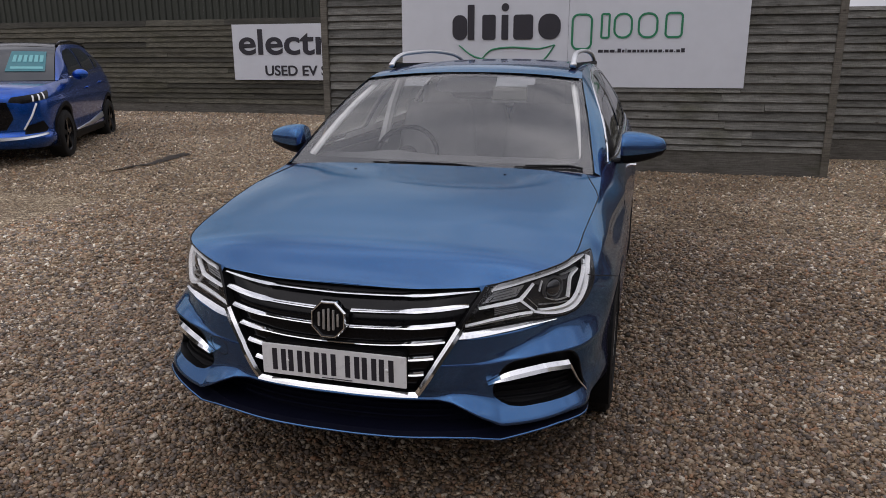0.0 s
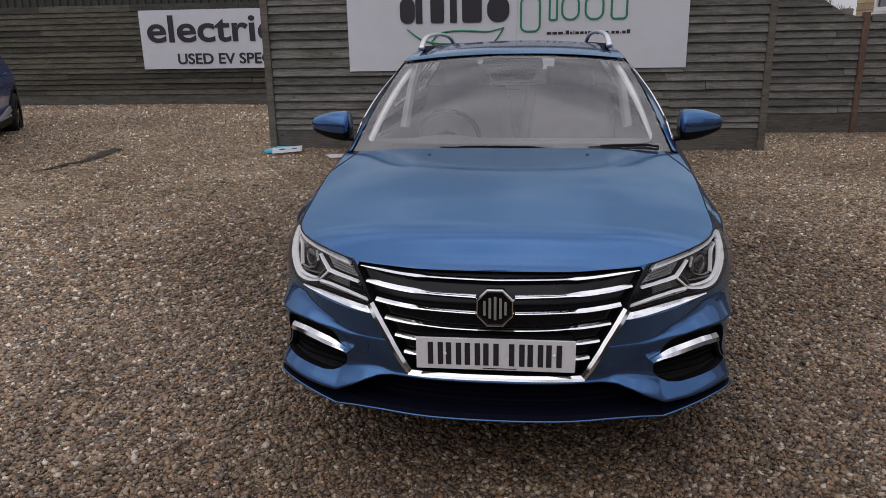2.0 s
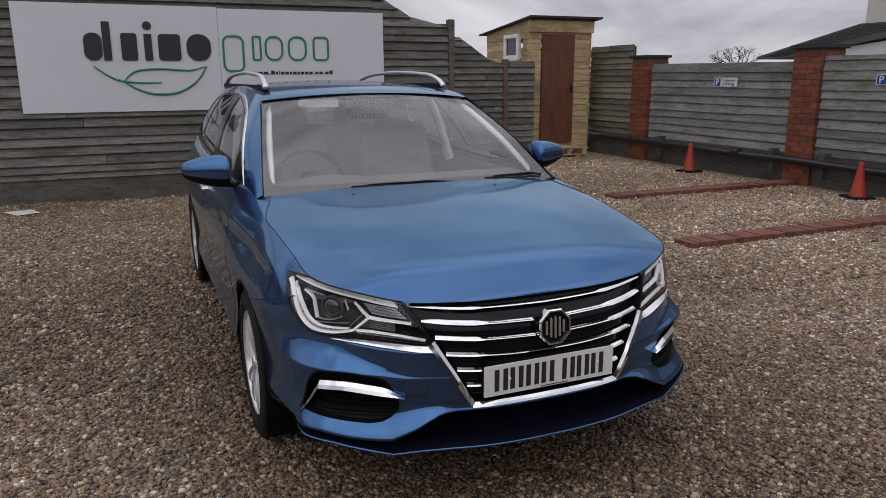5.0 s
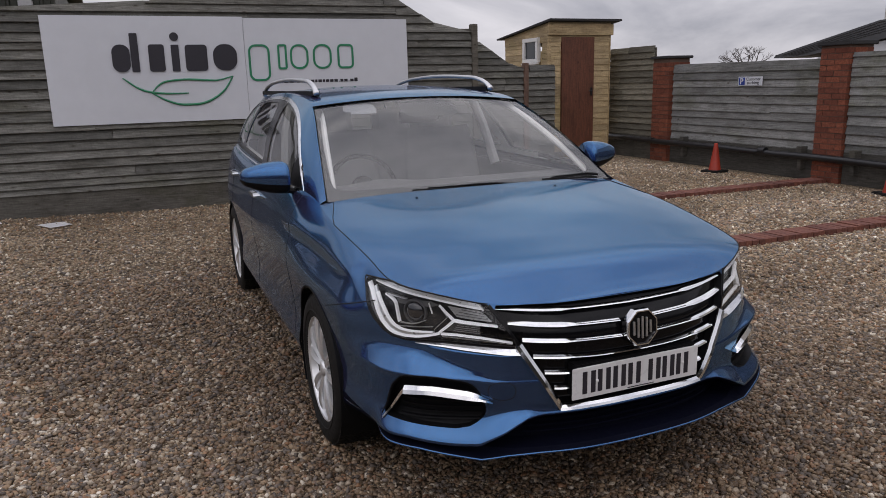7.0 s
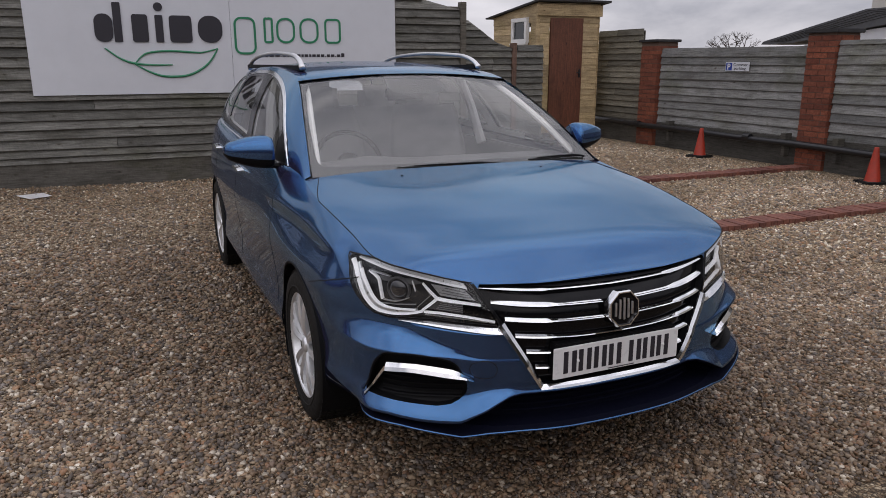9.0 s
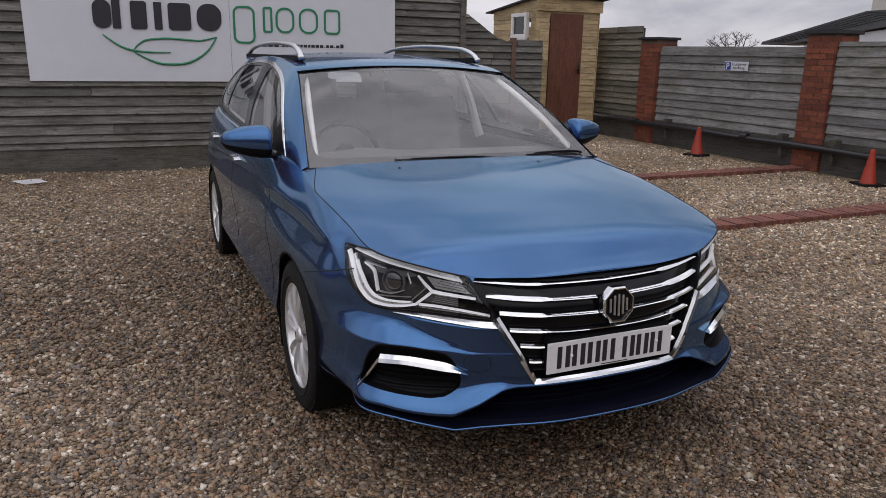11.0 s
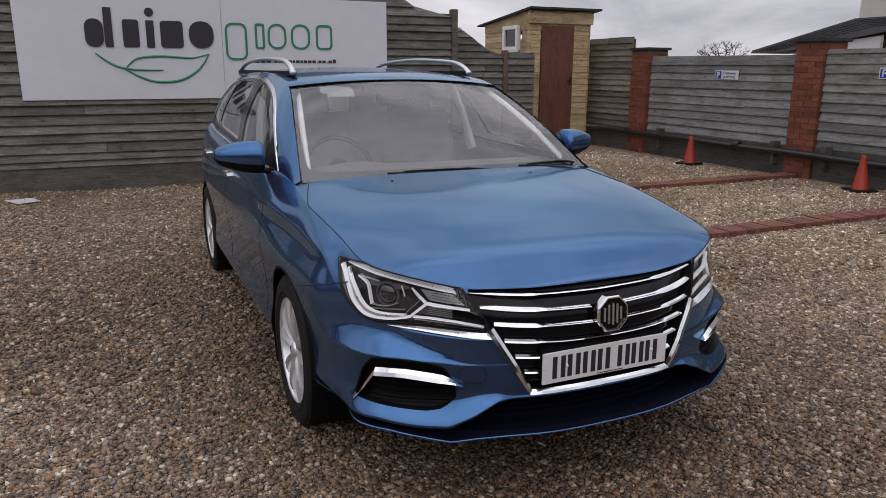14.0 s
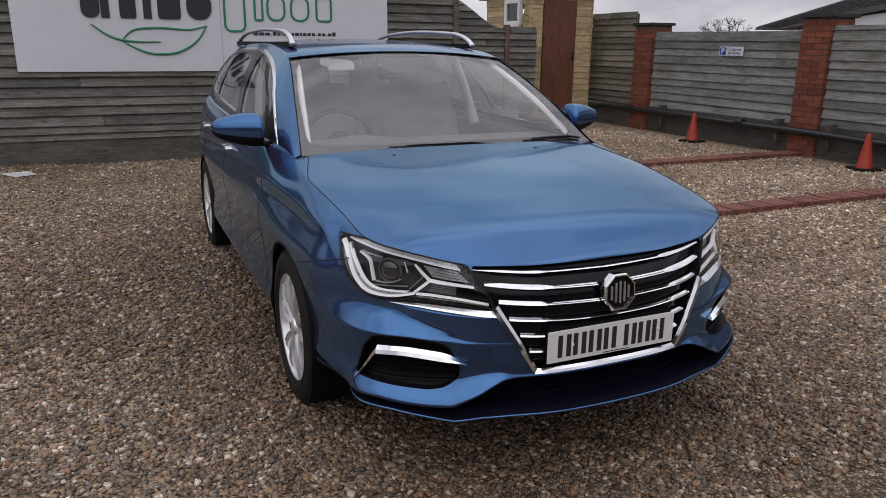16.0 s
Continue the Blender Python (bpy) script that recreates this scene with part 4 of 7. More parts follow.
BARS = [([(0.0, 0.731), (0.16, 0.734), (0.30, 0.738), (0.42, 0.746), (0.508, 0.754)], 0.0), ([(0.064, 0.688), (0.25, 0.693), (0.37, 0.699), (0.466, 0.707)], 0.064),
        ([(0.064, 0.638), (0.25, 0.643), (0.35, 0.648), (0.42, 0.652)], 0.064), ([(0.0, 0.580), (0.15, 0.582), (0.25, 0.587), (0.33, 0.591), (0.384, 0.594)], 0.0),
        ([(0.262, 0.533), (0.30, 0.535), (0.346, 0.538)], 0.26), ([(0.262, 0.479), (0.29, 0.48), (0.313, 0.482)], 0.26)]
for pts, start in BARS:
    for sign in CLIP_SIDES:
        path = rounded(pts, 10)
        part("bar", ribbon(side_shell(sign), path, (lambda p: lambda t: bar_half(lambda q: p[min(len(p) - 1, int(q * (len(p) - 1)))][0])(t))(path), 0.012, -0.018, lean=True), M_CHROME, grille)
        if start < 0.26:
            inner = [(a, b) for a, b in path if a < 0.25]
            part("bar_groove", ribbon(side_shell(sign), inner, 0.0009, 0.0015, -0.0105), M_GAP, grille)
for sign in CLIP_SIDES:
    trim = rounded([(0.795, 0.637), (0.72, 0.6362), (0.67, 0.6345), (0.574, 0.626), (0.479, 0.617), (0.425, 0.615)], 8)
    part("lamp_trim", ribbon(ledge_face(sign), trim, lambda t: 0.0012 + 0.0088 * t, 0.009, 0.002, lean=True), M_CHROME, grille)
    vee = dense([(0.434, 0.638), (0.36, 0.524), (0.292, 0.413)])
    part("side_trim", ribbon(side_shell(sign), vee, lambda t: 0.0125 - 0.003 * t, 0.014, 0.0005, lean=True), M_CHROME, grille)
part("bottom_trim", ribbon(full_shell, dense([(-0.295, 0.411), (0.0, 0.414), (0.295, 0.411)]), 0.0085, 0.015, 0.0005, lean=True), M_CHROME, grille)


def octagon(rx, rz, cut=0.42):
    return [(rx, -rz * cut), (rx, rz * cut), (rx * cut, rz), (-rx * cut, rz), (-rx, rz * cut), (-rx, -rz * cut), (-rx * cut, -rz), (rx * cut, -rz)]


badge = group_at("badge", 0, -0.022, 0.662)
badge.parent = CAR
badge.rotation_euler = (radians(-4), 0, 0)
tagged(badge, "octagonal chrome badge with raised strokes")
ring = bmesh.new()
lo, hi = [], []
for k, (scale_, y) in enumerate(((1.0, 0.02), (1.0, -0.004), (0.95, -0.012), (0.89, -0.012), (0.86, -0.003))):
    lo.append([ring.verts.new((a * scale_, y, b * scale_)) for a, b in octagon(0.061, 0.062)])
for a, b in zip(lo, lo[1:]):
    for i in range(8):
        ring.faces.new((a[i], a[(i + 1) % 8], b[(i + 1) % 8], b[i]))
bmesh.ops.recalc_face_normals(ring, faces=ring.faces)
part("rim", ring, M_CHROME, badge)
part("face", prism(bmesh.new(), octagon(0.0535, 0.0545), 0.0, -0.003), M_GLOSSBLACK, badge)
for x, h in ((-0.033, 0.024), (-0.016, 0.034), (0.001, 0.038), (0.018, 0.034), (0.034, 0.022)):
    part("stroke", add_box(bmesh.new(), x - 0.0042, x + 0.0042, -0.010, -0.003, -h, h, 0.0015), M_SATIN, badge)

# number plate: plain bars stand for its writing
plate = part("number_plate", add_box(bmesh.new(), -0.26, 0.26, -0.012, -0.006, 0.4395, 0.5505, 0.002), M_PLATE, CAR, "white number plate with dark bars")
plate_back = part("plate_holder", add_box(bmesh.new(), -0.25, 0.25, -0.006, 0.05, 0.445, 0.562, 0.003), M_TRIMBLACK, plate)
for x in (-0.196, -0.136, -0.074, -0.013, 0.071, 0.131, 0.191):
    for side in (-0.0165, 0.0165):
        part("bar", add_box(bmesh.new(), x + side - 0.0088, x + side + 0.0088, -0.0135, -0.0115, 0.4565, 0.5345), M_INK, plate)
part("print_line", add_box(bmesh.new(), -0.04, 0.07, -0.0131, -0.0115, 0.4445, 0.4475), M_INK, plate)
for x, z in ((-0.164, 0.495), (0.193, 0.497)):
    part("screw_cap", lathe(bmesh.new(), [(0, -0.0165), (0.004, -0.016), (0.0058, -0.0135), (0.006, -0.0115)], 12, "y"), M_WHITE, plate).matrix_basis = pose(x, 0, z)

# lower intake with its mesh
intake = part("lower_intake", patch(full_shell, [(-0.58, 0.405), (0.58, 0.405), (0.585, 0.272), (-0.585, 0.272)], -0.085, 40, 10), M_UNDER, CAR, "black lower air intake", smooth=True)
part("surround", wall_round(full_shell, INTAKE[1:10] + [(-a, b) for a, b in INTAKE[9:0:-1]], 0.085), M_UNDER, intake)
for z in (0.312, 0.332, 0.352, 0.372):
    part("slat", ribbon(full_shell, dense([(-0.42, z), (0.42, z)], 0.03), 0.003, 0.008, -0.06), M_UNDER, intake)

# fog recesses and their chrome blades
for sign in CLIP_SIDES:
    f = side_shell(sign)
    fog = part("fog_recess", patch(f, [(0.96, 0.345), (0.90, 0.56), (0.55, 0.56), (0.52, 0.42), (0.56, 0.335)], -0.032, 24, 12), M_TRIMBLACK, CAR, "black recess under a chrome blade", smooth=True)
    part("surround", wall_round(f, FOG, 0.034), M_TRIMBLACK, fog)
    brow = [(0.548, 0.425), (0.563, 0.47), (0.592, 0.510), (0.646, 0.529), (0.72, 0.537), (0.79, 0.536), (0.825, 0.529), (0.852, 0.511), (0.880, 0.479), (0.915, 0.404), (0.93, 0.370)]
    part("recess_edge", ribbon(f, rounded(brow, 5), 0.0035, 0.002, -0.001), M_TRIMBLACK, fog)
    for z in (0.38, 0.40, 0.42, 0.44, 0.46):
        part("slat", ribbon(f, dense([(0.56, z), (0.86, z)], 0.03), 0.003, 0.008, -0.026), M_TRIMBLACK, fog)
    def set_back(q, z, o):
        return f(q, z, o - 0.014 * smooth01((q - 0.52) / 0.25))
    blade = rounded([(0.524, 0.4525), (0.56, 0.4645), (0.60, 0.4735), (0.665, 0.481), (0.725, 0.4855), (0.77, 0.484), (0.828, 0.478)], 6)
    part("chrome_blade", ribbon(set_back, blade, lambda t: 0.0012 + 0.0128 * smooth01(t * 2.6), 0.022, 0.006, lean=True), M_CHROME, fog)
    part("chrome_leg", ribbon(set_back, dense([(0.832, 0.480), (0.872, 0.428), (0.922, 0.362)]), lambda t: 0.0115 - 0.003 * t, 0.016, 0.004, lean=True), M_CHROME, fog)
    tow = [(0.532, 0.507), (0.50, 0.516), (0.462, 0.51), (0.446, 0.486), (0.456, 0.458), (0.49, 0.451), (0.525, 0.462), (0.538, 0.486), (0.532, 0.507)]
    if sign < 0:
        part("tow_cover_gap", ribbon(f, rounded(tow, 5), 0.0012, 0.0008), M_GAP, CAR)

# headlights
M_CELL = plain("lamp_cell", (0.035, 0.035, 0.038), 0.25, 0.0, wear=0.2, spec=0.4)
M_RIBBED = plain("lamp_ribbed", (0.42, 0.425, 0.43), 0.3, 0.6, wear=0.25, scale=80)
M_LAMPSILVER = plain("lamp_silver", (0.62, 0.63, 0.64), 0.3, 0.7, wear=0.12, scale=60)
for sign in CLIP_SIDES:
    f = side_shell(sign)

    def run_in(name, path, half, height, base, mat, soft=8, lean=False, label=""):
        return part(name, ribbon(f, rounded(path, soft) if soft else dense(path), half, height, base, lean=lean), mat, lamp, label)
    lamp = part("headlight", patch(f, [(1.16, 0.845), (0.5, 0.81), (0.40, 0.61), (0.92, 0.612), (1.03, 0.68)], -0.05, 40, 16), M_CELL, CAR, "clear headlight with bright angular light guides", smooth=True)
    part("housing", wall_round(f, HEADLIGHT, 0.05, front=-0.001), M_CELL, lamp)
    # ribbed reflector along the outer edge
    part("outer_reflector", patch(f, [(1.112, 0.802), (1.085, 0.790), (1.037, 0.756), (1.004, 0.715), (0.968, 0.672), (0.993, 0.682), (1.035, 0.728), (1.086, 0.772)], -0.014, 24, 18), M_LAMPSILVER, lamp, "grey ribbed reflector", smooth=True)
    for k in range(16):
        t = k / 15
        s0, z0 = 1.092 - 0.108 * t, 0.785 - 0.108 * t
        part("reflector_rib", ribbon(f, [(s0 - 0.013, z0 + 0.008), (s0 + 0.011, z0 - 0.007)], 0.0007, 0.003, -0.014), M_LAMPGREY, lamp)
    # broad running light: a silver band between two bright edges
    run_in("light_band", [(1.051, 0.786), (1.005, 0.750), (0.973, 0.713), (0.942, 0.682), (0.909, 0.662), (0.857, 0.655), (0.80, 0.657), (0.726, 0.664)], lambda t: 0.0105 - 0.004 * t, 0.006, -0.024, M_LAMPSILVER)
    run_in("light_guide", [(1.084, 0.799), (1.046, 0.779), (1.009, 0.747), (0.982, 0.713), (0.954, 0.681), (0.917, 0.657), (0.866, 0.649), (0.797, 0.651), (0.732, 0.661), (0.702, 0.668)], lambda t: 0.0040 - 0.0008 * t, 0.010, -0.016, M_LAMPWHITE, lean=True)
    run_in("light_guide", [(1.012, 0.777), (0.966, 0.734), (0.930, 0.696), (0.896, 0.675), (0.841, 0.666), (0.733, 0.669)], lambda t: 0.0030 - 0.0010 * t, 0.008, -0.018, M_LAMPWHITE, lean=True)
    # top bar, along the bonnet's edge
    def under(off, *at):
        return [(a, top_z(a) - off - 0.012 * smooth01((a - 0.93) / 0.16)) for a in at]
    run_in("light_band", under(0.0145, 1.07, 0.99, 0.912, 0.84, 0.762, 0.715, 0.67, 0.61, 0.557), 0.0072, 0.005, -0.020, M_LAMPSILVER)
    run_in("light_guide", under(0.0065, 1.08, 0.99, 0.914, 0.84, 0.761, 0.715, 0.67, 0.61, 0.568), 0.0016, 0.006, -0.012, M_LAMPSILVER)
    run_in("light_guide", under(0.0225, 1.046, 0.98, 0.910, 0.84, 0.762, 0.705, 0.66, 0.616, 0.55), lambda t: 0.0024 + 0.0008 * t, 0.008, -0.016, M_LAMPWHITE, lean=True)
    run_in("light_guide", under(0.010, 0.566) + under(0.026, 0.548), 0.0026, 0.008, -0.014, M_LAMPWHITE, 0)
    # the fork between the cells
    run_in("light_guide", [(0.705, 0.762), (0.676, 0.735), (0.652, 0.713)], lambda t: 0.0020 + 0.0026 * t, 0.010, -0.016, M_LAMPWHITE, 0, True)
    run_in("light_guide", [(0.650, 0.712), (0.678, 0.690), (0.707, 0.669)], lambda t: 0.0046 - 0.0010 * t, 0.010, -0.016, M_LAMPWHITE, 0, True)
    run_in("light_guide", [(0.655, 0.713), (0.615, 0.707), (0.55, 0.700), (0.50, 0.695)], lambda t: 0.0046 - 0.0018 * t, 0.010, -0.016, M_LAMPWHITE, 0, True)
    run_in("guide_edge", [(0.70, 0.748), (0.675, 0.719), (0.727, 0.676)], 0.0013, 0.004, -0.024, M_RIBBED, 0)
    # inner upright guide with its hook
    run_in("light_guide", [(0.972, 0.775), (0.922, 0.757), (0.905, 0.732), (0.888, 0.689)], lambda t: 0.0022 + 0.0022 * t, 0.008, -0.026, M_LAMPWHITE)
    run_in("guide_edge", [(0.972, 0.777), (0.923, 0.774), (0.858, 0.770)], lambda t: 0.0030 - 0.0016 * t, 0.006, -0.026, M_LAMPSILVER, 0)
    # strips along the lower edge
    run_in("lower_strip", [(0.698, 0.667), (0.64, 0.665), (0.549, 0.656), (0.452, 0.643)], lambda t: 0.0034 - 0.0008 * t, 0.008, -0.012, M_LAMPWHITE, 0, True)
    run_in("lower_strip", [(0.694, 0.659), (0.614, 0.653), (0.549, 0.648), (0.453, 0.638)], 0.0012, 0.004, -0.010, M_LAMPSILVER, 0)
    # reflectors of the two inner cells
    part("inner_reflector", patch(f, [(0.676, 0.756), (0.556, 0.738), (0.516, 0.704), (0.589, 0.711), (0.642, 0.719)], -0.030, 20, 10), M_RIBBED, lamp, "grey ribbed reflector", smooth=True)
    for k in range(4):
        z0 = 0.722 + 0.008 * k
        part("reflector_rib", ribbon(f, dense([(0.645 - 0.01 * k, z0 + 0.006), (0.535 + 0.004 * k, z0 - 0.010)]), 0.0008, 0.003, -0.030), M_LAMPGREY, lamp)
    part("lower_reflector", patch(f, [(0.645, 0.699), (0.502, 0.688), (0.457, 0.645), (0.548, 0.657), (0.690, 0.671)], -0.036, 20, 10), M_LAMPGREY, lamp, smooth=True)
    for k in range(5):
        z0 = 0.663 + 0.006 * k
        part("reflector_rib", ribbon(f, dense([(0.655 - 0.004 * k, z0 + 0.008), (0.49 + 0.002 * k, z0 - 0.006)]), 0.0008, 0.002, -0.035), M_RIBBED, lamp)
    # projector cell: dark box, lens, bright details
    part("cell_roof", patch(f, [(0.925, 0.764), (0.75, 0.768), (0.705, 0.756), (0.745, 0.748), (0.91, 0.748)], -0.034, 20, 8), M_LAMPGREY, lamp, smooth=True)
    run_in("cell_line", [(0.752, 0.764), (0.736, 0.729)], 0.0016, 0.005, -0.026, M_LAMPWHITE, 0)
    run_in("cell_line", [(0.884, 0.687), (0.822, 0.688), (0.765, 0.704)], lambda t: 0.0018 - 0.0008 * t, 0.004, -0.028, M_LAMPSILVER)
    run_in("cell_line", [(0.903, 0.672), (0.82, 0.677), (0.735, 0.683)], 0.0012, 0.004, -0.030, M_RIBBED)
    bowl_at = Vector(f(0.825, 0.726, -0.036))
    n_dir = (Vector(f(0.825, 0.726, 0.02)) - bowl_at).normalized()
    turn = n_dir.to_track_quat("Z", "Y").to_matrix().to_4x4()
    lens = part("projector", lathe(bmesh.new(), [(0.0, 0.012), (0.014, 0.011), (0.026, 0.006), (0.034, 0.0), (0.036, -0.01)], 28), M_LENS, lamp, smooth=True)
    lens.matrix_basis = Matrix.Translation(bowl_at) @ turn
    bez = part("bezel", lathe(bmesh.new(), [(0.038, -0.012), (0.039, 0.001), (0.041, 0.002), (0.043, 0.0), (0.044, -0.012)], 28), M_LAMPGREY, lamp, smooth=True)
    bez.matrix_basis = Matrix.Translation(bowl_at) @ turn
    cover = part("cover", outward(patch(f, HEADLIGHT, 0.001, 54, 24)), M_COVER, lamp, "clear plastic cover", smooth=True)
    cover.visible_shadow = False
    part("inner_seal", ribbon(f, dense([(0.530, 0.764), (0.474, 0.698), (0.428, 0.630)]), 0.006, 0.0015), M_GLOSSBLACK, lamp)
    part("lower_seal", ribbon(f, dense([(0.935, 0.656), (0.905, 0.646), (0.841, 0.640), (0.78, 0.6435), (0.672, 0.645), (0.574, 0.6375), (0.45, 0.630)]), lambda t: 0.0025 + 0.002 * t, 0.0015), M_GLOSSBLACK, lamp)
    part("seal", ribbon(f, dense(HEADLIGHT + [HEADLIGHT[0]], 0.02), 0.0022, 0.0015), M_GAP, lamp)

# cabin flanks, windows
DLO = [(1.49, 0.0), (1.53, 0.3), (1.61, 0.53), (1.89, 0.70), (2.26, 0.845), (2.67, 0.925), (3.3, 0.915), (3.9, 0.88), (4.06, 0.6), (3.95, 0.2), (3.8, 0.06), (2.6, 0.02), (1.7, 0.0)]
WINDOWS = [[(1.72, 0.10), (1.76, 0.57), (1.93, 0.665), (2.26, 0.80), (2.56, 0.875), (2.62, 0.86), (2.40, 0.09)],
           [(2.51, 0.09), (2.80, 0.80), (2.88, 0.865), (3.38, 0.86), (3.45, 0.80), (3.36, 0.12)],
           [(3.46, 0.13), (3.55, 0.84), (3.86, 0.81), (3.96, 0.58), (3.86, 0.18)]]


def build_flanks():
    ys = [1.236 + (4.42 - 1.236) * k / 130 for k in range(131)]
    bm = cut_sheet(lambda y, t: cabin(y, t), ys, [k / 26 for k in range(27)], WINDOWS)
    for face in bm.faces:
        c = face.calc_center_median()
        bz, rz = top_z(s_of_y(c.y)), spline(ROOF_EDGE_Z, c.y)
        if in_polygon(c.y, (c.z - bz) / max(1e-3, rz - bz), DLO):
            face.material_index = 1
    both_sides(bm)
    bmesh.ops.recalc_face_normals(bm, faces=bm.faces)
    return part("cabin_sides", bm, [M_PAINT, M_GLOSSBLACK], CAR, smooth=True)


def build_linings():
    """Pale trim inside the cabin's flanks, open at the windows."""
    ys = [2.05 + (4.36 - 2.05) * k / 80 for k in range(81)]
    for sign in CLIP_SIDES:
        bm = cut_sheet(lambda y, t: side_cabin(sign)(y, t, -0.022), ys, [k / 20 for k in range(21)], WINDOWS)
        part("side_lining", bm, M_LINING, CAR, "pale cabin lining", smooth=True)


build_flanks()
build_linings()
for sign in CLIP_SIDES:
    f = side_cabin(sign)
    for poly in WINDOWS:
        win = part("side_window", outward(patch(f, poly, -0.004, 16, 10)), M_SIDE, CAR, "dark tinted side window", smooth=True)
        win.visible_shadow = False
    chrome = rounded([(1.50, 0.0), (1.545, 0.25), (1.62, 0.47), (1.74, 0.61), (1.89, 0.705), (2.07, 0.78), (2.26, 0.845), (2.45, 0.895), (2.67, 0.93), (3.0, 0.93), (3.4, 0.92), (3.8, 0.895), (3.98, 0.80), (4.05, 0.6)], 6)
    part("window_trim", ribbon(lambda y, h, o: f(y, h / 0.38, o), [(a, b * 0.38) for a, b in chrome], 0.0085, 0.004, 0.001), M_CHROME, CAR, "chrome window surround")
    belt = [Vector(f(y, 0.0, 0.004)) for y in np.linspace(1.52, 3.9, 40)]
    part("belt_trim", tube(bmesh.new(), belt, 0.009, 6), M_CHROME, CAR)
    for y in (1.46, 2.53, 3.5):
        s0 = s_of_y(y)
        part("door_gap", ribbon(side_shell(sign), dense([(s0 - 0.02, 0.32), (s0, 0.6), (s0, 0.985)], 0.03), 0.002, 0.001), M_GAP, CAR)
    for y, z in ((2.38, 0.875), (3.36, 0.90)):
        s0 = s_of_y(y)
        handle = part("door_handle", ribbon(side_shell(sign), rounded([(s0 - 0.10, z), (s0 - 0.05, z + 0.004), (s0 + 0.05, z + 0.008), (s0 + 0.10, z + 0.008)], 5), lambda t: 0.005 + 0.007 * math.sin(math.pi * t), 0.035, 0.0), M_CHROME, CAR, "chrome door handle")
    skirt = [(s_of_y(1.38), 0.222), (s_of_y(3.3), 0.222)]
    part("sill", ribbon(side_shell(sign), dense(skirt, 0.05), 0.03, 0.004, -0.005), M_TRIMBLACK, CAR)


def roof(u, y):
    e = spline(ROOF_EDGE_X, y)
    return (u * e, y - 0.05 * (1 - u * u) * (1 - smooth01((y - 2.0) / 0.4)), spline(ROOF_EDGE_Z, y) + 0.035 * (1 - abs(u) ** 2.2))


part("roof", grid_mesh(roof, [-1 + k / 16 for k in range(33)], [2.0 + 2.3 * k / 50 for k in range(51)]), M_PAINT, CAR, smooth=True)
part("headlining", grid_mesh(lambda u, y: (roof(u * 0.97, y)[0], roof(u, y)[1], roof(u * 0.97, y)[2] - 0.03), [-1 + k / 8 for k in range(17)], [2.03 + 2.2 * k / 20 for k in range(21)]), M_LINING, CAR, smooth=True)
part("roof_seam", tube(bmesh.new(), [(roof(u, 2.0)[0], roof(u, 2.0)[1] - 0.002, roof(u, 2.0)[2] + 0.001) for u in np.linspace(-1, 1, 31)], 0.0018, 6), M_GAP, CAR)


def screen(u, w, out=0.0):
    """The windscreen: u across, w from its foot to the roof."""
    y = 1.235 + 0.765 * w
    e = spline(ROOF_EDGE_X, y) - 0.006
    bow = (1 - u * u)
    return (u * e, y + (0.02 - 0.075 * w) * bow - 0.5 * out, spline(ROOF_EDGE_Z, y) - 0.006 + (-0.02 + 0.055 * w) * bow + 0.9 * out)


glass = part("windscreen", outward(grid_mesh(lambda u, w: screen(u, w), [-1 + k / 14 for k in range(29)], [k / 14 for k in range(15)])), M_SCREEN, CAR, "windscreen reflecting the cloudy sky", smooth=True)
glass.visible_shadow = False
HOLE = [(-0.945, 0.105), (-0.877, 0.086), (0.0, 0.092), (0.84, 0.082), (0.906, 0.095), (0.933, 0.146), (0.972, 0.89), (0.93, 0.962), (0.85, 0.982), (-0.82, 0.982), (-0.93, 0.95), (-0.966, 0.82), (-0.975, 0.5), (-0.960, 0.175)]
part("screen_border", cut_sheet(lambda u, w: screen(u, w, -0.004), [-0.995 + 1.99 * k / 60 for k in range(61)], [k / 60 for k in range(61)], [HOLE]), M_GAP, CAR)
part("cowl", grid_mesh(lambda u, w: (u * 0.735, 1.21 + 0.05 * w + 0.02 * (1 - u * u), 0.925 + 0.012 * w), [-1 + k / 10 for k in range(21)], [0, 0.5, 1.0]), M_TRIMBLACK, CAR)
for x0, x1, x2 in ((0.21, 0.10, -0.33), (0.70, 0.64, 0.38)):
    def on_screen(x, w, lift_):
        y = 1.235 + 0.765 * w
        return screen(x / spline(ROOF_EDGE_X, y), w, lift_)
    wiper = part("wiper", tube(bmesh.new(), [on_screen(x0, 0.03, 0.008), on_screen(x1, 0.046, 0.012), on_screen((x1 + x2) / 2, 0.052, 0.010), on_screen(x2 * 0.8 + x1 * 0.2, 0.054, 0.008)], lambda t: 0.006 - 0.003 * t, 8), M_TRIMBLACK, CAR, "black windscreen wiper")
    part("blade", tube(bmesh.new(), [on_screen(x1 + (x2 - x1) * k, 0.044 + 0.004 * k, 0.006) for k in np.linspace(-0.12, 1.0, 8)], 0.004, 6), M_GAP, wiper)
for sign in CLIP_SIDES:
    part("washer_jet", lathe(bmesh.new(), [(0.0, 0.003), (0.005, 0.0025), (0.007, 0.0), (0.007, -0.01)], 12), M_TRIMBLACK, CAR).matrix_basis = Matrix.Translation(bonnet_point(sign * 0.46, s_of_y(1.13)))

# tailgate and rear glass
def tail(u, w):
    y = 4.30 + 0.20 * w
    e = 0.53 + 0.13 * w
    return (u * e, y - 0.05 * (u * u), 1.335 - 0.29 * w + 0.03 * (1 - u * u) * (1 - w))


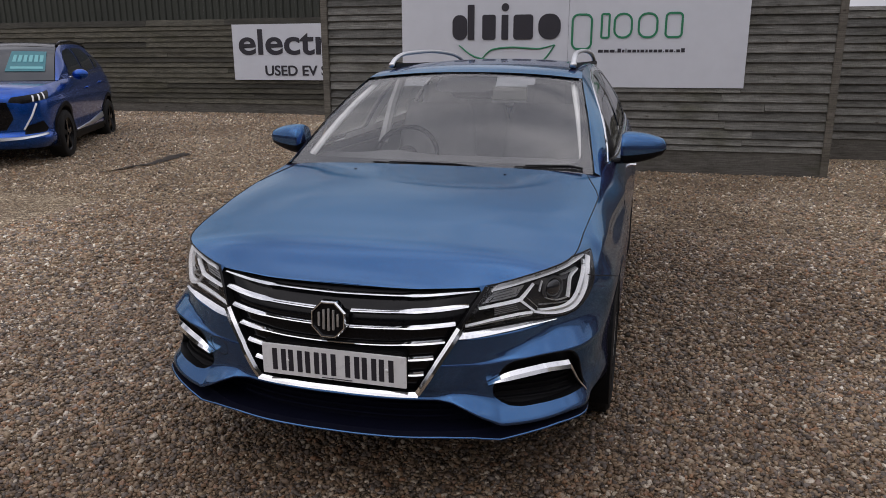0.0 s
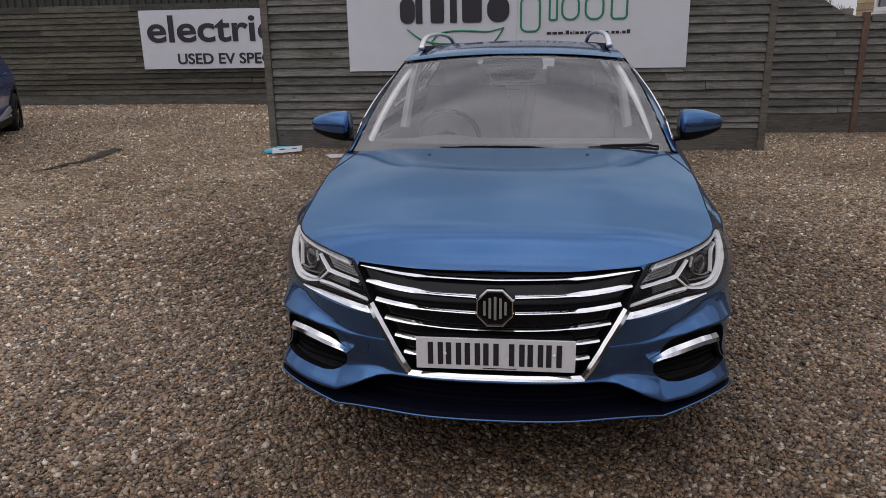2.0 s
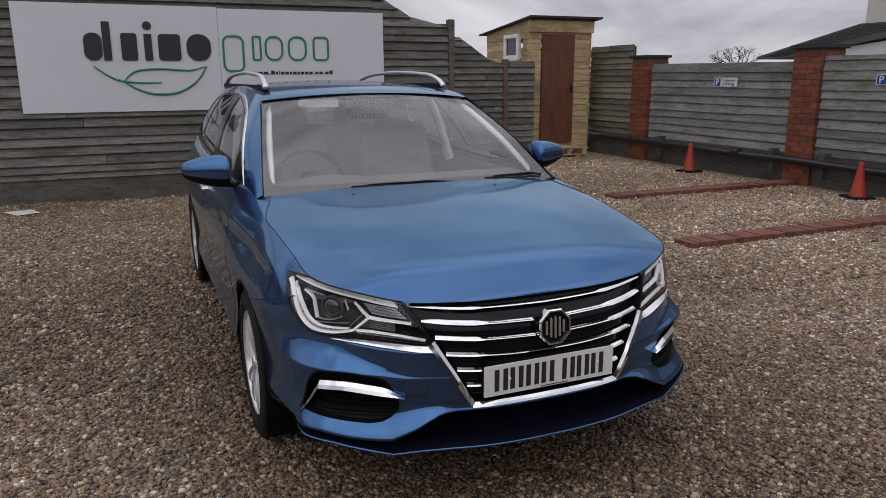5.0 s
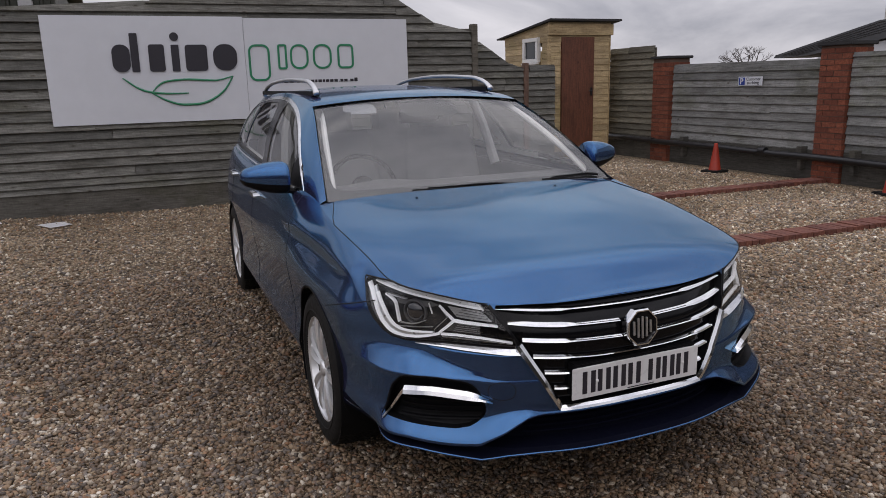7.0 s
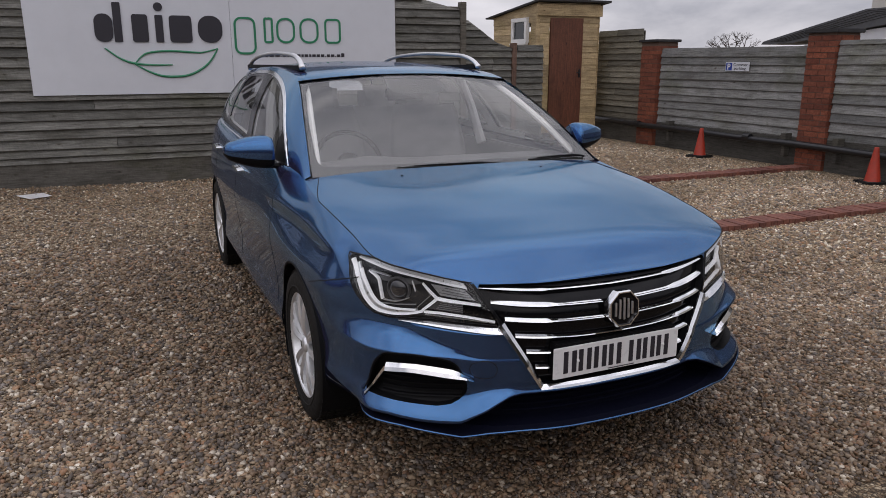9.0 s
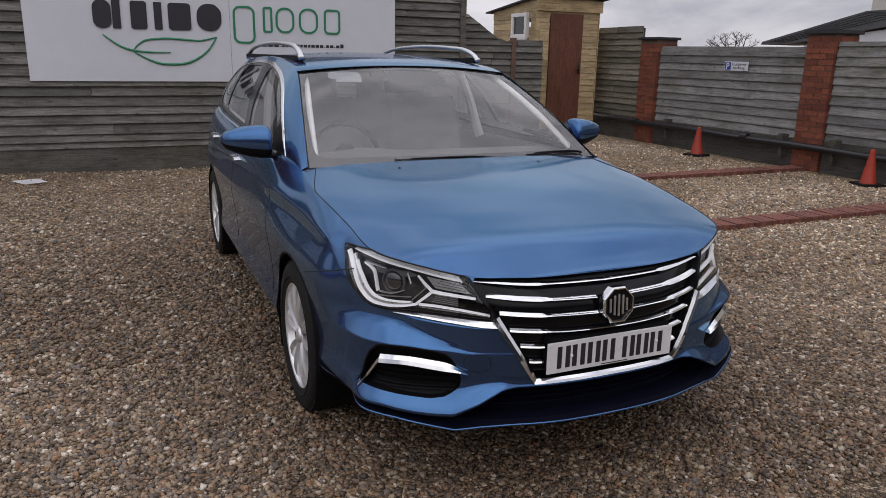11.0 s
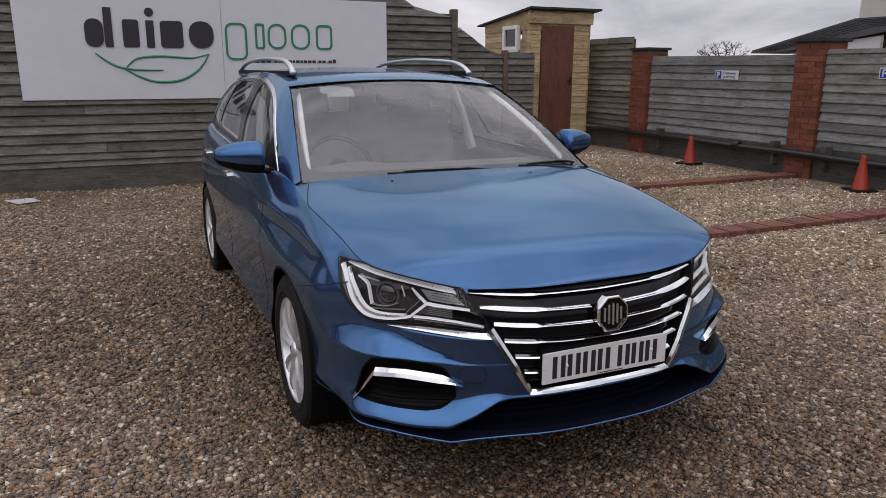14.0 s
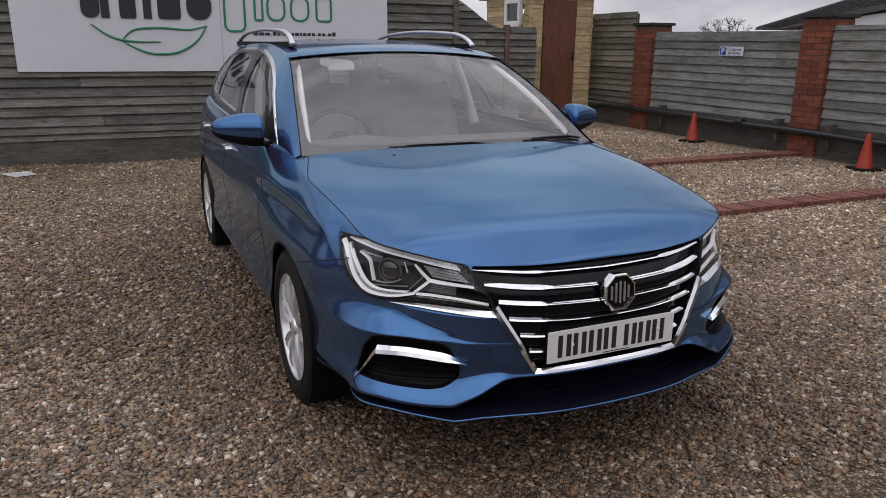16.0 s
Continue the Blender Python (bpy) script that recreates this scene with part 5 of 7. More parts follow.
part("tailgate", cut_sheet(tail, [-1 + k / 20 for k in range(41)], [k / 20 for k in range(21)], [[(-0.85, 0.12), (0.85, 0.12), (0.85, 0.85), (-0.85, 0.85)]]), M_PAINT, CAR, smooth=True)
rear = part("rear_window", outward(grid_mesh(lambda u, w: (tail(u, w)[0], tail(u, w)[1] - 0.004, tail(u, w)[2]), [-0.86, -0.4, 0, 0.4, 0.86], [0.11, 0.5, 0.86])), M_SIDE, CAR)
rear.visible_shadow = False

part("tailgate_lining", cut_sheet(lambda u, w: (tail(u, w)[0] * 0.97, tail(u, w)[1] - 0.02, tail(u, w)[2]), [-1 + k / 20 for k in range(41)], [k / 20 for k in range(21)], [[(-0.85, 0.12), (0.85, 0.12), (0.85, 0.85), (-0.85, 0.85)]]), M_LINING, CAR, smooth=True)

# roof rails
for sign in CLIP_SIDES:
    rail_run = rounded([(2.19, 1.438), (2.25, 1.472), (2.35, 1.498), (2.5, 1.512), (3.0, 1.525), (3.5, 1.512), (3.75, 1.49), (3.9, 1.462), (3.98, 1.42)], 6)
    rail = part("roof_rail", tube(bmesh.new(), [(sign * (0.543 - 0.012 * smooth01((y - 2.08) / 0.5)), y, z) for y, z in rail_run], lambda t: 0.0155 if 0.06 < t < 0.94 else 0.019, 10, True, 0.75), M_SATIN, CAR, "silver roof rail", smooth=True)
    part("rail_base", add_box(bmesh.new(), sign * 0.535 - 0.016, sign * 0.535 + 0.016, 2.2, 3.97, 1.425, 1.452, 0.004), M_TRIMBLACK, rail)

# door mirrors
def mirror_shell(bm, sign, lo, hi, grow=0.0):
    rows_ = []
    for k in range(13):
        t = k / 12
        x = 0.85 + 0.212 * t
        cz, h = 1.056 + 0.006 * t, (0.078 * (1 - 0.62 * t**2.2) * (1 - (2 * max(0, 0.12 - t)) ** 1.5) + grow) * (1 if k < 12 else 0.55)
        cy, d = 1.60 + 0.055 * t, (0.085 * (1 - 0.5 * t**2) + grow) * (1 if k < 12 else 0.55)
        rows_.append([bm.verts.new((sign * x, cy - d * math.copysign(abs(math.cos(a)) ** 0.8, math.cos(a)), cz + h * math.copysign(abs(math.sin(a)) ** 0.8, math.sin(a))))
                      for a in np.linspace(lo, hi, 17)])
    for a, b in zip(rows_, rows_[1:]):
        for i in range(16):
            bm.faces.new((a[i], a[i + 1], b[i + 1], b[i]))
    bm.faces.new(rows_[0])
    bm.faces.new(rows_[-1][::-1])
    bmesh.ops.recalc_face_normals(bm, faces=bm.faces)
    return bm


for sign in CLIP_SIDES:
    door_mirror = part("door_mirror", mirror_shell(bmesh.new(), sign, math.pi * 1.03, math.pi * 2 - 0.25), M_TRIMBLACK, CAR, "door mirror with a blue cap", smooth=True)
    part("cap", mirror_shell(bmesh.new(), sign, -0.28, math.pi * 1.03, 0.002), M_PAINT, door_mirror, smooth=True)
    part("arm", tube(bmesh.new(), [(sign * 0.80, 1.60, 0.985), (sign * 0.86, 1.60, 0.995), (sign * 0.92, 1.615, 1.018)], 0.024, 10, True, 0.6), M_TRIMBLACK, door_mirror)
    part("sail", patch(side_cabin(sign), [(1.50, 0.02), (1.60, 0.5), (1.72, 0.56), (1.70, 0.03)], 0.004, 8, 6), M_TRIMBLACK, CAR)

# wheels
def build_wheel():
    hub = group_at("wheel")
    part("tyre", lathe(bmesh.new(), [(0.224, -0.095), (0.24, -0.101), (0.27, -0.105), (0.305, -0.100), (0.318, -0.085), (0.322, -0.05), (0.323, 0.0), (0.322, 0.05), (0.318, 0.085), (0.305, 0.100), (0.27, 0.105), (0.24, 0.101), (0.224, 0.095)], 48, "x"), M_TYRE, hub, smooth=True)
    tread = bmesh.new()
    for k in range(52):
        for j, x in enumerate((-0.076, -0.046, -0.015, 0.015, 0.046, 0.076)):
            add_box(tread, x - 0.0125, x + 0.0125, -0.0155, 0.0155, 0.316, 0.326 if abs(x) < 0.06 else 0.3235, 0, pose(0, 0, 0, 360 / 52 * (k + 0.5 * (j % 2)), 0, 0))
    part("tread", tread, M_TYRE, hub)
    part("sidewall_rib", lathe(bmesh.new(), [(0.250, 0.1025), (0.252, 0.1065), (0.256, 0.1068), (0.259, 0.1040)], 48, "x"), M_TYRE, hub, smooth=True)
    part("rim", lathe(bmesh.new(), [(0.227, 0.094), (0.223, 0.097), (0.219, 0.089), (0.211, 0.06)], 48, "x"), M_ALLOY, hub, smooth=True)
    # Shade inside the wheel is put into a dark barrel and backing disc.
    part("barrel", lathe(bmesh.new(), [(0.211, 0.06), (0.205, 0.03), (0.20, -0.08), (0.226, -0.09)], 48, "x"), M_DISC, hub, smooth=True)
    part("brake_disc", lathe(bmesh.new(), [(0.0, 0.02), (0.14, 0.02), (0.14, 0.0), (0.0, 0.0)], 32, "x"), M_DISC, hub)
    part("inner_dark", lathe(bmesh.new(), [(0.0, -0.03), (0.195, -0.03), (0.195, -0.035), (0.0, -0.035)], 32, "x"), M_GAP, hub)
    spoke = bmesh.new()
    rings_ = []
    for r, w, x in ((0.03, 0.013, 0.080), (0.07, 0.014, 0.090), (0.13, 0.0175, 0.097), (0.18, 0.022, 0.096), (0.218, 0.029, 0.09)):
        rings_.append([spoke.verts.new(p) for p in ((x - 0.03, -w, r), (x - 0.006, -w, r), (x, -w * 0.35, r), (x - 0.004, 0.0, r), (x, w * 0.35, r), (x - 0.006, w, r), (x - 0.03, w, r))])
    for a, b in zip(rings_, rings_[1:]):
        for i in range(6):
            spoke.faces.new((a[i], a[i + 1], b[i + 1], b[i]))
    bmesh.ops.recalc_face_normals(spoke, faces=spoke.faces)
    first = part("spoke", spoke, M_ALLOY, hub)
    first.matrix_basis = pose(0, 0, 0, -14.5, 0, 0)
    for k in range(1, 10):
        ob = new("spoke", first.data)
        ob.parent = hub
        ob.matrix_basis = pose(0, 0, 0, 72 * (k // 2) + (14.5 if k % 2 else -14.5), 0, 0)
    part("hub_cap", lathe(bmesh.new(), [(0.0, 0.094), (0.022, 0.093), (0.03, 0.088), (0.034, 0.075), (0.034, 0.04)], 24, "x"), M_ALLOY, hub, smooth=True)
    for k in range(5):
        a = 2 * math.pi * k / 5
        part("bolt", lathe(bmesh.new(), [(0.0, 0.081), (0.009, 0.080), (0.01, 0.05)], 10, "x"), M_GAP, hub).matrix_basis = pose(0, 0.048 * math.cos(a), 0.048 * math.sin(a))
    return hub


WHEEL = build_wheel()
WHEEL.parent = CAR
WHEEL.matrix_basis = pose(0.785, WHEEL_F, 0.303, 0, 0, 0)
for x, y, turn_ in ((-0.785, WHEEL_F, 180), (0.785, WHEEL_R, 0), (-0.785, WHEEL_R, 180)):
    w = copy_thing(WHEEL, pose(x, y, 0.303, 0, 0, turn_))
for sign in CLIP_SIDES:
    for y in (WHEEL_F, WHEEL_R):
        liner = bmesh.new()
        arcs = []
        for x in (0.885, 0.6):
            arcs.append([liner.verts.new((sign * x, y + 0.356 * math.cos(a), WHEEL_Z + 0.356 * math.sin(a))) for a in np.linspace(-0.5, math.pi + 0.5, 25)])
        for i in range(24):
            liner.faces.new((arcs[0][i], arcs[0][i + 1], arcs[1][i + 1], arcs[1][i]))
        liner.faces.new(arcs[1])
        part("arch_liner", liner, M_TRIMBLACK, CAR)
        s0 = s_of_y(y)
        arch = [(s0 + 0.356 * math.cos(a), WHEEL_Z + 0.356 * math.sin(a)) for a in np.linspace(-0.25, math.pi + 0.25, 40)]
        part("arch_edge", ribbon(side_shell(sign), arch, 0.005, 0.003), M_TRIMBLACK, CAR)
part("underbody", add_box(bmesh.new(), -0.62, 0.62, 0.25, 4.35, 0.2, 0.3), M_TRIMBLACK, CAR)
part("front_bulkhead", add_box(bmesh.new(), -0.58, 0.58, 0.32, 0.4, 0.22, 0.70), M_TRIMBLACK, CAR)

# cabin inside
part("cabin_floor", add_box(bmesh.new(), -0.75, 0.75, 1.3, 4.3, 0.36, 0.4), M_DASH, CAR)
dash = part("dashboard", grid_mesh(lambda u, w: (u * (0.74 - 0.02 * w), 1.28 + 0.52 * w, 0.955 + 0.03 * math.sin(w * 2.6) - 0.12 * max(0, w - 0.8) * 5 + 0.02 * math.exp(-((u + 0.48) / 0.2) ** 2)), [-1 + k / 20 for k in range(41)], [k / 12 for k in range(13)]), M_DASH, CAR, smooth=True)
part("dash_front", add_box(bmesh.new(), -0.72, 0.72, 1.7, 1.8, 0.5, 0.86), M_DASH, dash)
for sign in CLIP_SIDES:
    run = [(sign * (spline(ROOF_EDGE_X, y) - 0.046), y + 0.035, spline(ROOF_EDGE_Z, y) - 0.026) for y in np.linspace(1.30, 2.0, 14)]
    part("pillar_trim", tube(bmesh.new(), run, 0.017, 8), M_LINING, CAR)
    run = [(sign * 0.70, 2.45, 0.95), (sign * 0.66, 2.55, 1.2), (sign * 0.60, 2.6, 1.38)]
    part("pillar_trim", tube(bmesh.new(), run, 0.03, 8), M_PILLAR, CAR)
    part("door_card", add_box(bmesh.new(), sign * 0.76 - 0.02, sign * 0.76 + 0.02, 1.5, 4.0, 0.45, 0.97, 0.01), M_DASH, CAR)


def seat(x, y, wide=0.26, tall=0.62):
    root = part("seat", add_box(bmesh.new(), x - wide, x + wide, y - 0.5, y, 0.45, 0.62, 0.05), M_SEAT, CAR)
    def back(a, w):
        lean = pose(x, y, 0.58, -14, 0, 0)
        k = 1 - 0.22 * w**3
        return lean @ Vector((a * wide * k, -0.055 + 0.04 * (1 - a * a) * 0 - 0.05 * a * a, tall * w))
    bm = grid_mesh(back, [-1 + k / 8 for k in range(17)], [k / 10 for k in range(11)])
    bmesh.ops.solidify(bm, geom=bm.faces[:], thickness=0.11)
    part("seat_back", bm, M_SEAT, root, smooth=True)
    head = bmesh.new()
    add_box(head, -0.15, 0.15, -0.055, 0.055, -0.11, 0.11, 0.05, pose(x, y + 0.17, 0.56 + tall + 0.07, -10, 0, 0))
    part("headrest", head, M_SEAT, root, smooth=True)
    for side in (-0.05, 0.05):
        part("headrest_post", tube(bmesh.new(), [(x + side, y + 0.14, 0.58 + tall - 0.06), (x + side, y + 0.16, 0.56 + tall + 0.02)], 0.006, 6), M_SATIN, root)


for x in (-0.35, 0.35):
    seat(x, 2.55, 0.27)
for x in (-0.38, 0.38):
    seat(x, 3.5, 0.36, 0.56)
rim_ = bmesh.new()
tube(rim_, [(0.185 * math.cos(a), 0.0, 0.185 * math.sin(a)) for a in np.linspace(0, 2 * math.pi, 33)], 0.014, 8)
wheel_ = part("steering_wheel", rim_, M_TRIMBLACK, CAR, smooth=True)
wheel_.matrix_basis = pose(-0.37, 1.93, 0.93, -26, 0, 0)
part("steering_hub", lathe(bmesh.new(), [(0.0, -0.03), (0.055, -0.025), (0.07, 0.0), (0.05, 0.03)], 16, "y"), M_TRIMBLACK, wheel_)
for a in (0.0, math.pi, -math.pi / 2):
    part("steering_spoke", tube(bmesh.new(), [(0.05 * math.cos(a), 0, 0.05 * math.sin(a)), (0.18 * math.cos(a), 0, 0.18 * math.sin(a))], 0.016, 6), M_SATIN, wheel_)
inner_mirror = part("interior_mirror", add_box(bmesh.new(), -0.12, 0.12, -0.018, 0.018, -0.04, 0.04, 0.015, pose(0.0, 2.02, 1.30, 12, 0, 0)), M_TRIMBLACK, CAR, smooth=True)
part("sensor_cover", patch(lambda u, w, o: screen(u, w, o), [(-0.26, 0.99), (0.26, 0.99), (0.27, 0.86), (0.23, 0.79), (0.16, 0.765), (-0.16, 0.765), (-0.23, 0.79), (-0.27, 0.86)], -0.012, 20, 10), M_TRIMBLACK, CAR, "black sensor cover", smooth=True)


# ---- signs on the fences ----
def main_sign():
    """The white board; its trade name stands as plain strokes and bars, with the leaf line below."""
    root = group_at("fence_sign", -2.37, 7.90, 1.09, 0, "large white fence sign with dark and green lettering and a leaf", "sign")
    part("panel", add_box(bmesh.new(), 0, 2.27, -0.012, 0.012, 0.0, 1.26, 0.002), M_SIGN, root)
    part("panel", add_box(bmesh.new(), 2.273, 4.46, -0.012, 0.012, 0.0, 1.245, 0.002), M_SIGN, root)

    def block(name, a, b, z0, z1, r, mat, hollow=0.0):
        """A rounded block, or with hollow its outline alone."""
        bm = bmesh.new()
        def outline(g):
            pts = []
            for cx, cz, a0 in ((b - r, z1 - r, 0), (a + r, z1 - r, 90), (a + r, z0 + r, 180), (b - r, z0 + r, 270)):
                pts += [(cx + (r - g) * math.cos(radians(a0 + 18 * k)), cz + (r - g) * math.sin(radians(a0 + 18 * k))) for k in range(6)]
            return pts
        if not hollow:
            prism(bm, outline(0), -0.012, -0.026)
        else:
            loops = [[bm.verts.new((x, y, z)) for x, z in outline(g)] for g, y in ((0, -0.012), (0, -0.022), (hollow, -0.022), (hollow, -0.012))]
            for p, q_ in zip(loops, loops[1:]):
                for k in range(len(p)):
                    bm.faces.new((p[k], p[(k + 1) % len(p)], q_[(k + 1) % len(p)], q_[k]))
            bmesh.ops.recalc_face_normals(bm, faces=bm.faces)
        part(name, bm, mat, root)
    for a, b, z0, z1, r in ((0.72, 0.92, 0.61, 0.93, 0.09), (0.93, 1.02, 0.61, 1.06, 0.01), (1.13, 1.31, 0.61, 0.93, 0.03), (1.39, 1.48, 0.61, 0.925, 0.01), (1.55, 1.81, 0.61, 0.925, 0.04), (1.88, 2.17, 0.61, 0.93, 0.13)):
        block("dark_block", a, b, z0, z1, r, M_INK)
    part("dot", lathe(bmesh.new(), [(0, -0.026), (0.048, -0.026), (0.052, -0.012), (0, -0.012)], 20, "y"), M_INK, root).matrix_basis = pose(1.437, 0, 1.02)
    for a, b, z0, z1, r in ((2.31, 2.58, 0.47, 0.925, 0.09), (2.68, 2.80, 0.61, 0.925, 0.03), (2.84, 3.08, 0.61, 0.925, 0.11), (3.14, 3.39, 0.61, 0.925, 0.11), (3.47, 3.69, 0.61, 0.925, 0.06)):
        block("green_block", a, b, z0, z1, r, M_GREEN, 0.026)
    def leaf(points, w):
        bm = bmesh.new()
        tube(bm, [(a, -0.017, b) for a, b in rounded(points, 8)], lambda t: w * (0.55 + 0.45 * math.sin(math.pi * t)), 6)
        part("leaf_line", bm, M_GREEN, root)
    leaf([(0.81, 0.54), (0.97, 0.42), (1.12, 0.365), (1.32, 0.345), (1.55, 0.345)], 0.014)
    leaf([(1.13, 0.365), (1.20, 0.44), (1.30, 0.49), (1.53, 0.51), (1.80, 0.495), (1.92, 0.495), (2.10, 0.54)], 0.014)
    leaf([(1.12, 0.36), (1.25, 0.28), (1.40, 0.22), (1.54, 0.205), (1.72, 0.22), (1.88, 0.29), (2.0, 0.39), (2.10, 0.54)], 0.016)
    # the small line of writing: one plain bar a character
    x = 2.66
    for k, w in enumerate((0.062, 0.062, 0.062, 0.012, 0.046, 0.03, 0.012, 0.05, 0.046, 0.03, 0.048, 0.03, 0.046, 0.046, 0.046, 0.012, 0.042, 0.046, 0.012, 0.046, 0.044)):
        tall = k in (4, 6, 20)
        part("print_bar", add_box(bmesh.new(), x, x + w, -0.017, -0.012, 0.438, 0.452 if w < 0.02 and not tall else 0.487 if tall else 0.473, 0.001), M_INK, root)
        x += w + 0.012
    return root


main_sign()
ev_sign = group_at("fence_sign", -8.36, 13.52, 0.97, 0, "white fence sign with dark lettering about electric cars", "sign")
part("panel", add_box(bmesh.new(), 0, 4.6, -0.012, 0.03, 0.0, 1.23, 0.002), M_SIGN, ev_sign)
words("lettering", "electric", 0.78, M_INK, pose(0.16, -0.016, 0.575, 90, 0, 0), ev_sign, 2.88, 0.008, 0.014, True)
words("lettering", "USED EV SPECIA", 0.31, M_INK, pose(0.80, -0.016, 0.105, 90, 0, 0), ev_sign, 2.46, 0.008, 0.006, True)
part("leaf_ring", lathe(bmesh.new(), [(0.20, -0.012), (0.20, -0.022), (0.225, -0.022), (0.225, -0.012)], 32, "y"), M_GREEN, ev_sign).matrix_basis = pose(3.47, 0, 0.76)


def parking_sign(y, z):
    root = group_at("parking_sign", 7.255, y, z, -90, "small white and blue customer parking sign on the fence", "sign", "parking signs on the fence")
    part("plate", add_box(bmesh.new(), 0, 0.48, -0.008, 0.0, 0.0, 0.135, 0.002), M_SIGN, root)
    part("blue_field", add_box(bmesh.new(), 0.015, 0.135, -0.011, -0.008, 0.012, 0.123), M_BLUESIGN, root)
    words("letter", "P", 0.125, M_SIGN, pose(0.045, -0.012, 0.025, 90, 0, 0), root, 0.062, 0.001, 0.003)
    words("lettering", "Customer", 0.062, M_INK, pose(0.165, -0.009, 0.077, 90, 0, 0), root, 0.28, 0.001, 0.0)
    words("lettering", "parking", 0.062, M_INK, pose(0.185, -0.009, 0.024, 90, 0, 0), root, 0.23, 0.001, 0.0)


parking_sign(7.07, 1.315)
parking_sign(4.33, 1.36)


# ---- brick pillars ----
def unit_brick(name, lx, ly, lz, material=M_BRICK):
    bm = add_box(bmesh.new(), 0, lx, 0, ly, 0, lz)
    me = bpy.data.meshes.new(name)
    for v in bm.verts:
        v.co += Vector((random.uniform(-1, 1), random.uniform(-1, 1), random.uniform(-1, 1))) * 0.0015
    bm.to_mesh(me)
    bm.free()
    me.materials.append(material)
    return me


STRETCHER = unit_brick("stretcher", 0.215, 0.1025, 0.065)


def pillar(y0, height, cap_h):
    w = 0.445
    root = group_at("brick_pillar", 7.22, y0, 0, 0, "red brick fence pillar with a dark flat coping", "pillar", "pillars of the fence")
    part("mortar_core", add_box(bmesh.new(), 0.006, w - 0.006, 0.006, w - 0.006, -0.05, height), M_MORTAR, root)
    rng = random.Random(int(y0 * 100))
    for c in range(int(height / 0.075)):
        z = c * 0.075 + 0.005
        def lay(x, y, turn_, mesh):
            ob = new("brick", mesh)
            ob.parent = root
            ob.matrix_basis = pose(x + rng.uniform(-0.002, 0.002), y + rng.uniform(-0.002, 0.002), z, 0, 0, turn_)
        if c % 2:
            places = ((0.1025, 0.0, 90), (0.1025, 0.225, 90), (0.1125, 0.0, 0), (0.44, 0.0, 90))
        else:
            places = ((0.0, 0.0, 0), (0.225, 0.0, 0), (0.1025, 0.1125, 90), (0.0, 0.3375, 0))
        for x, y, turn_ in places:
            lay(x, y, turn_, STRETCHER)
    part("coping", add_box(bmesh.new(), -0.04, w + 0.04, -0.04, w + 0.04, height, height + cap_h, 0.008), M_FELT, root, "dark flat coping slab")


pillar(8.66, 1.79, 0.045)
pillar(5.13, 1.83, 0.05)

# ---- pipe along the fence ----
pipe = group_at("waste_pipe", 7.15, 0, 0, 0, "long black plastic pipe fixed along the fence foot", "pipe")
part("run", tube(bmesh.new(), [(0, 10.35 - 0.6 * k, 0.365 - 0.004 * k + 0.006 * math.sin(k * 1.7)) for k in range(28)], 0.048, 14), M_PIPE, pipe, smooth=True)
for y in (8.2, 5.75, 4.9, 3.0):
    part("bracket", add_box(bmesh.new(), 0.0, 0.14, y - 0.045, y + 0.045, 0.29, 0.47, 0.006), M_KERB_WOOD, pipe)
    part("prop", add_box(bmesh.new(), 0.02, 0.14, y - 0.03, y + 0.03, 0.14, 0.3, 0.006), M_KERB_WOOD, pipe)
for y in (9.0, 6.4, 3.6):
    part("collar", tube(bmesh.new(), [(0, y - 0.06, 0.36), (0, y + 0.06, 0.36)], 0.055, 14), M_PIPE, pipe)


# ---- cones ----
def cone(x, y, lean):
    root = group_at("traffic_cone", x, y, 0, lean * 7, "faded orange traffic cone with a dark base on gravel", "cone", "traffic cones by the fence")
    part("body", lathe(bmesh.new(), [(0.098, 0.035), (0.090, 0.05), (0.030, 0.425), (0.026, 0.45), (0.02, 0.452), (0.018, 0.435)], 24), M_CONE, root, smooth=True)
    part("base", add_box(bmesh.new(), -0.155, 0.155, -0.155, 0.155, 0.0, 0.04, 0.012), M_TYRE, root, "dark rubber base")


cone(6.83, 7.02, 2)
cone(6.90, 4.12, -3)

# ---- brick edging ----
EDGE_BRICK = unit_brick("edging_brick", 0.066, 0.25, 0.075, M_EDGE)


def edging(x0, x1, y, label):
    root = group_at("brick_edging", x0, y, 0, 0, label, "edging", "brick bay edgings", kind="structure")
    part("bed", add_box(bmesh.new(), 0, x1 - x0, 0.02, 0.23, -0.05, 0.022), M_MORTAR, root)
    rng = random.Random(int(x0 * 10))
    for k in range(int((x1 - x0) / 0.0735)):
        ob = new("brick", EDGE_BRICK)
        ob.parent = root
        ob.matrix_basis = pose(k * 0.0735, rng.uniform(-0.004, 0.004), -0.026 + rng.uniform(-0.003, 0.003), rng.uniform(-0.8, 0.8), 0, rng.uniform(-0.6, 0.6))


edging(4.2, 7.25, 5.30, "row of red bricks laid as a bay edge in gravel")
edging(3.22, 7.25, 2.86, "row of red bricks laid as a bay edge in gravel")


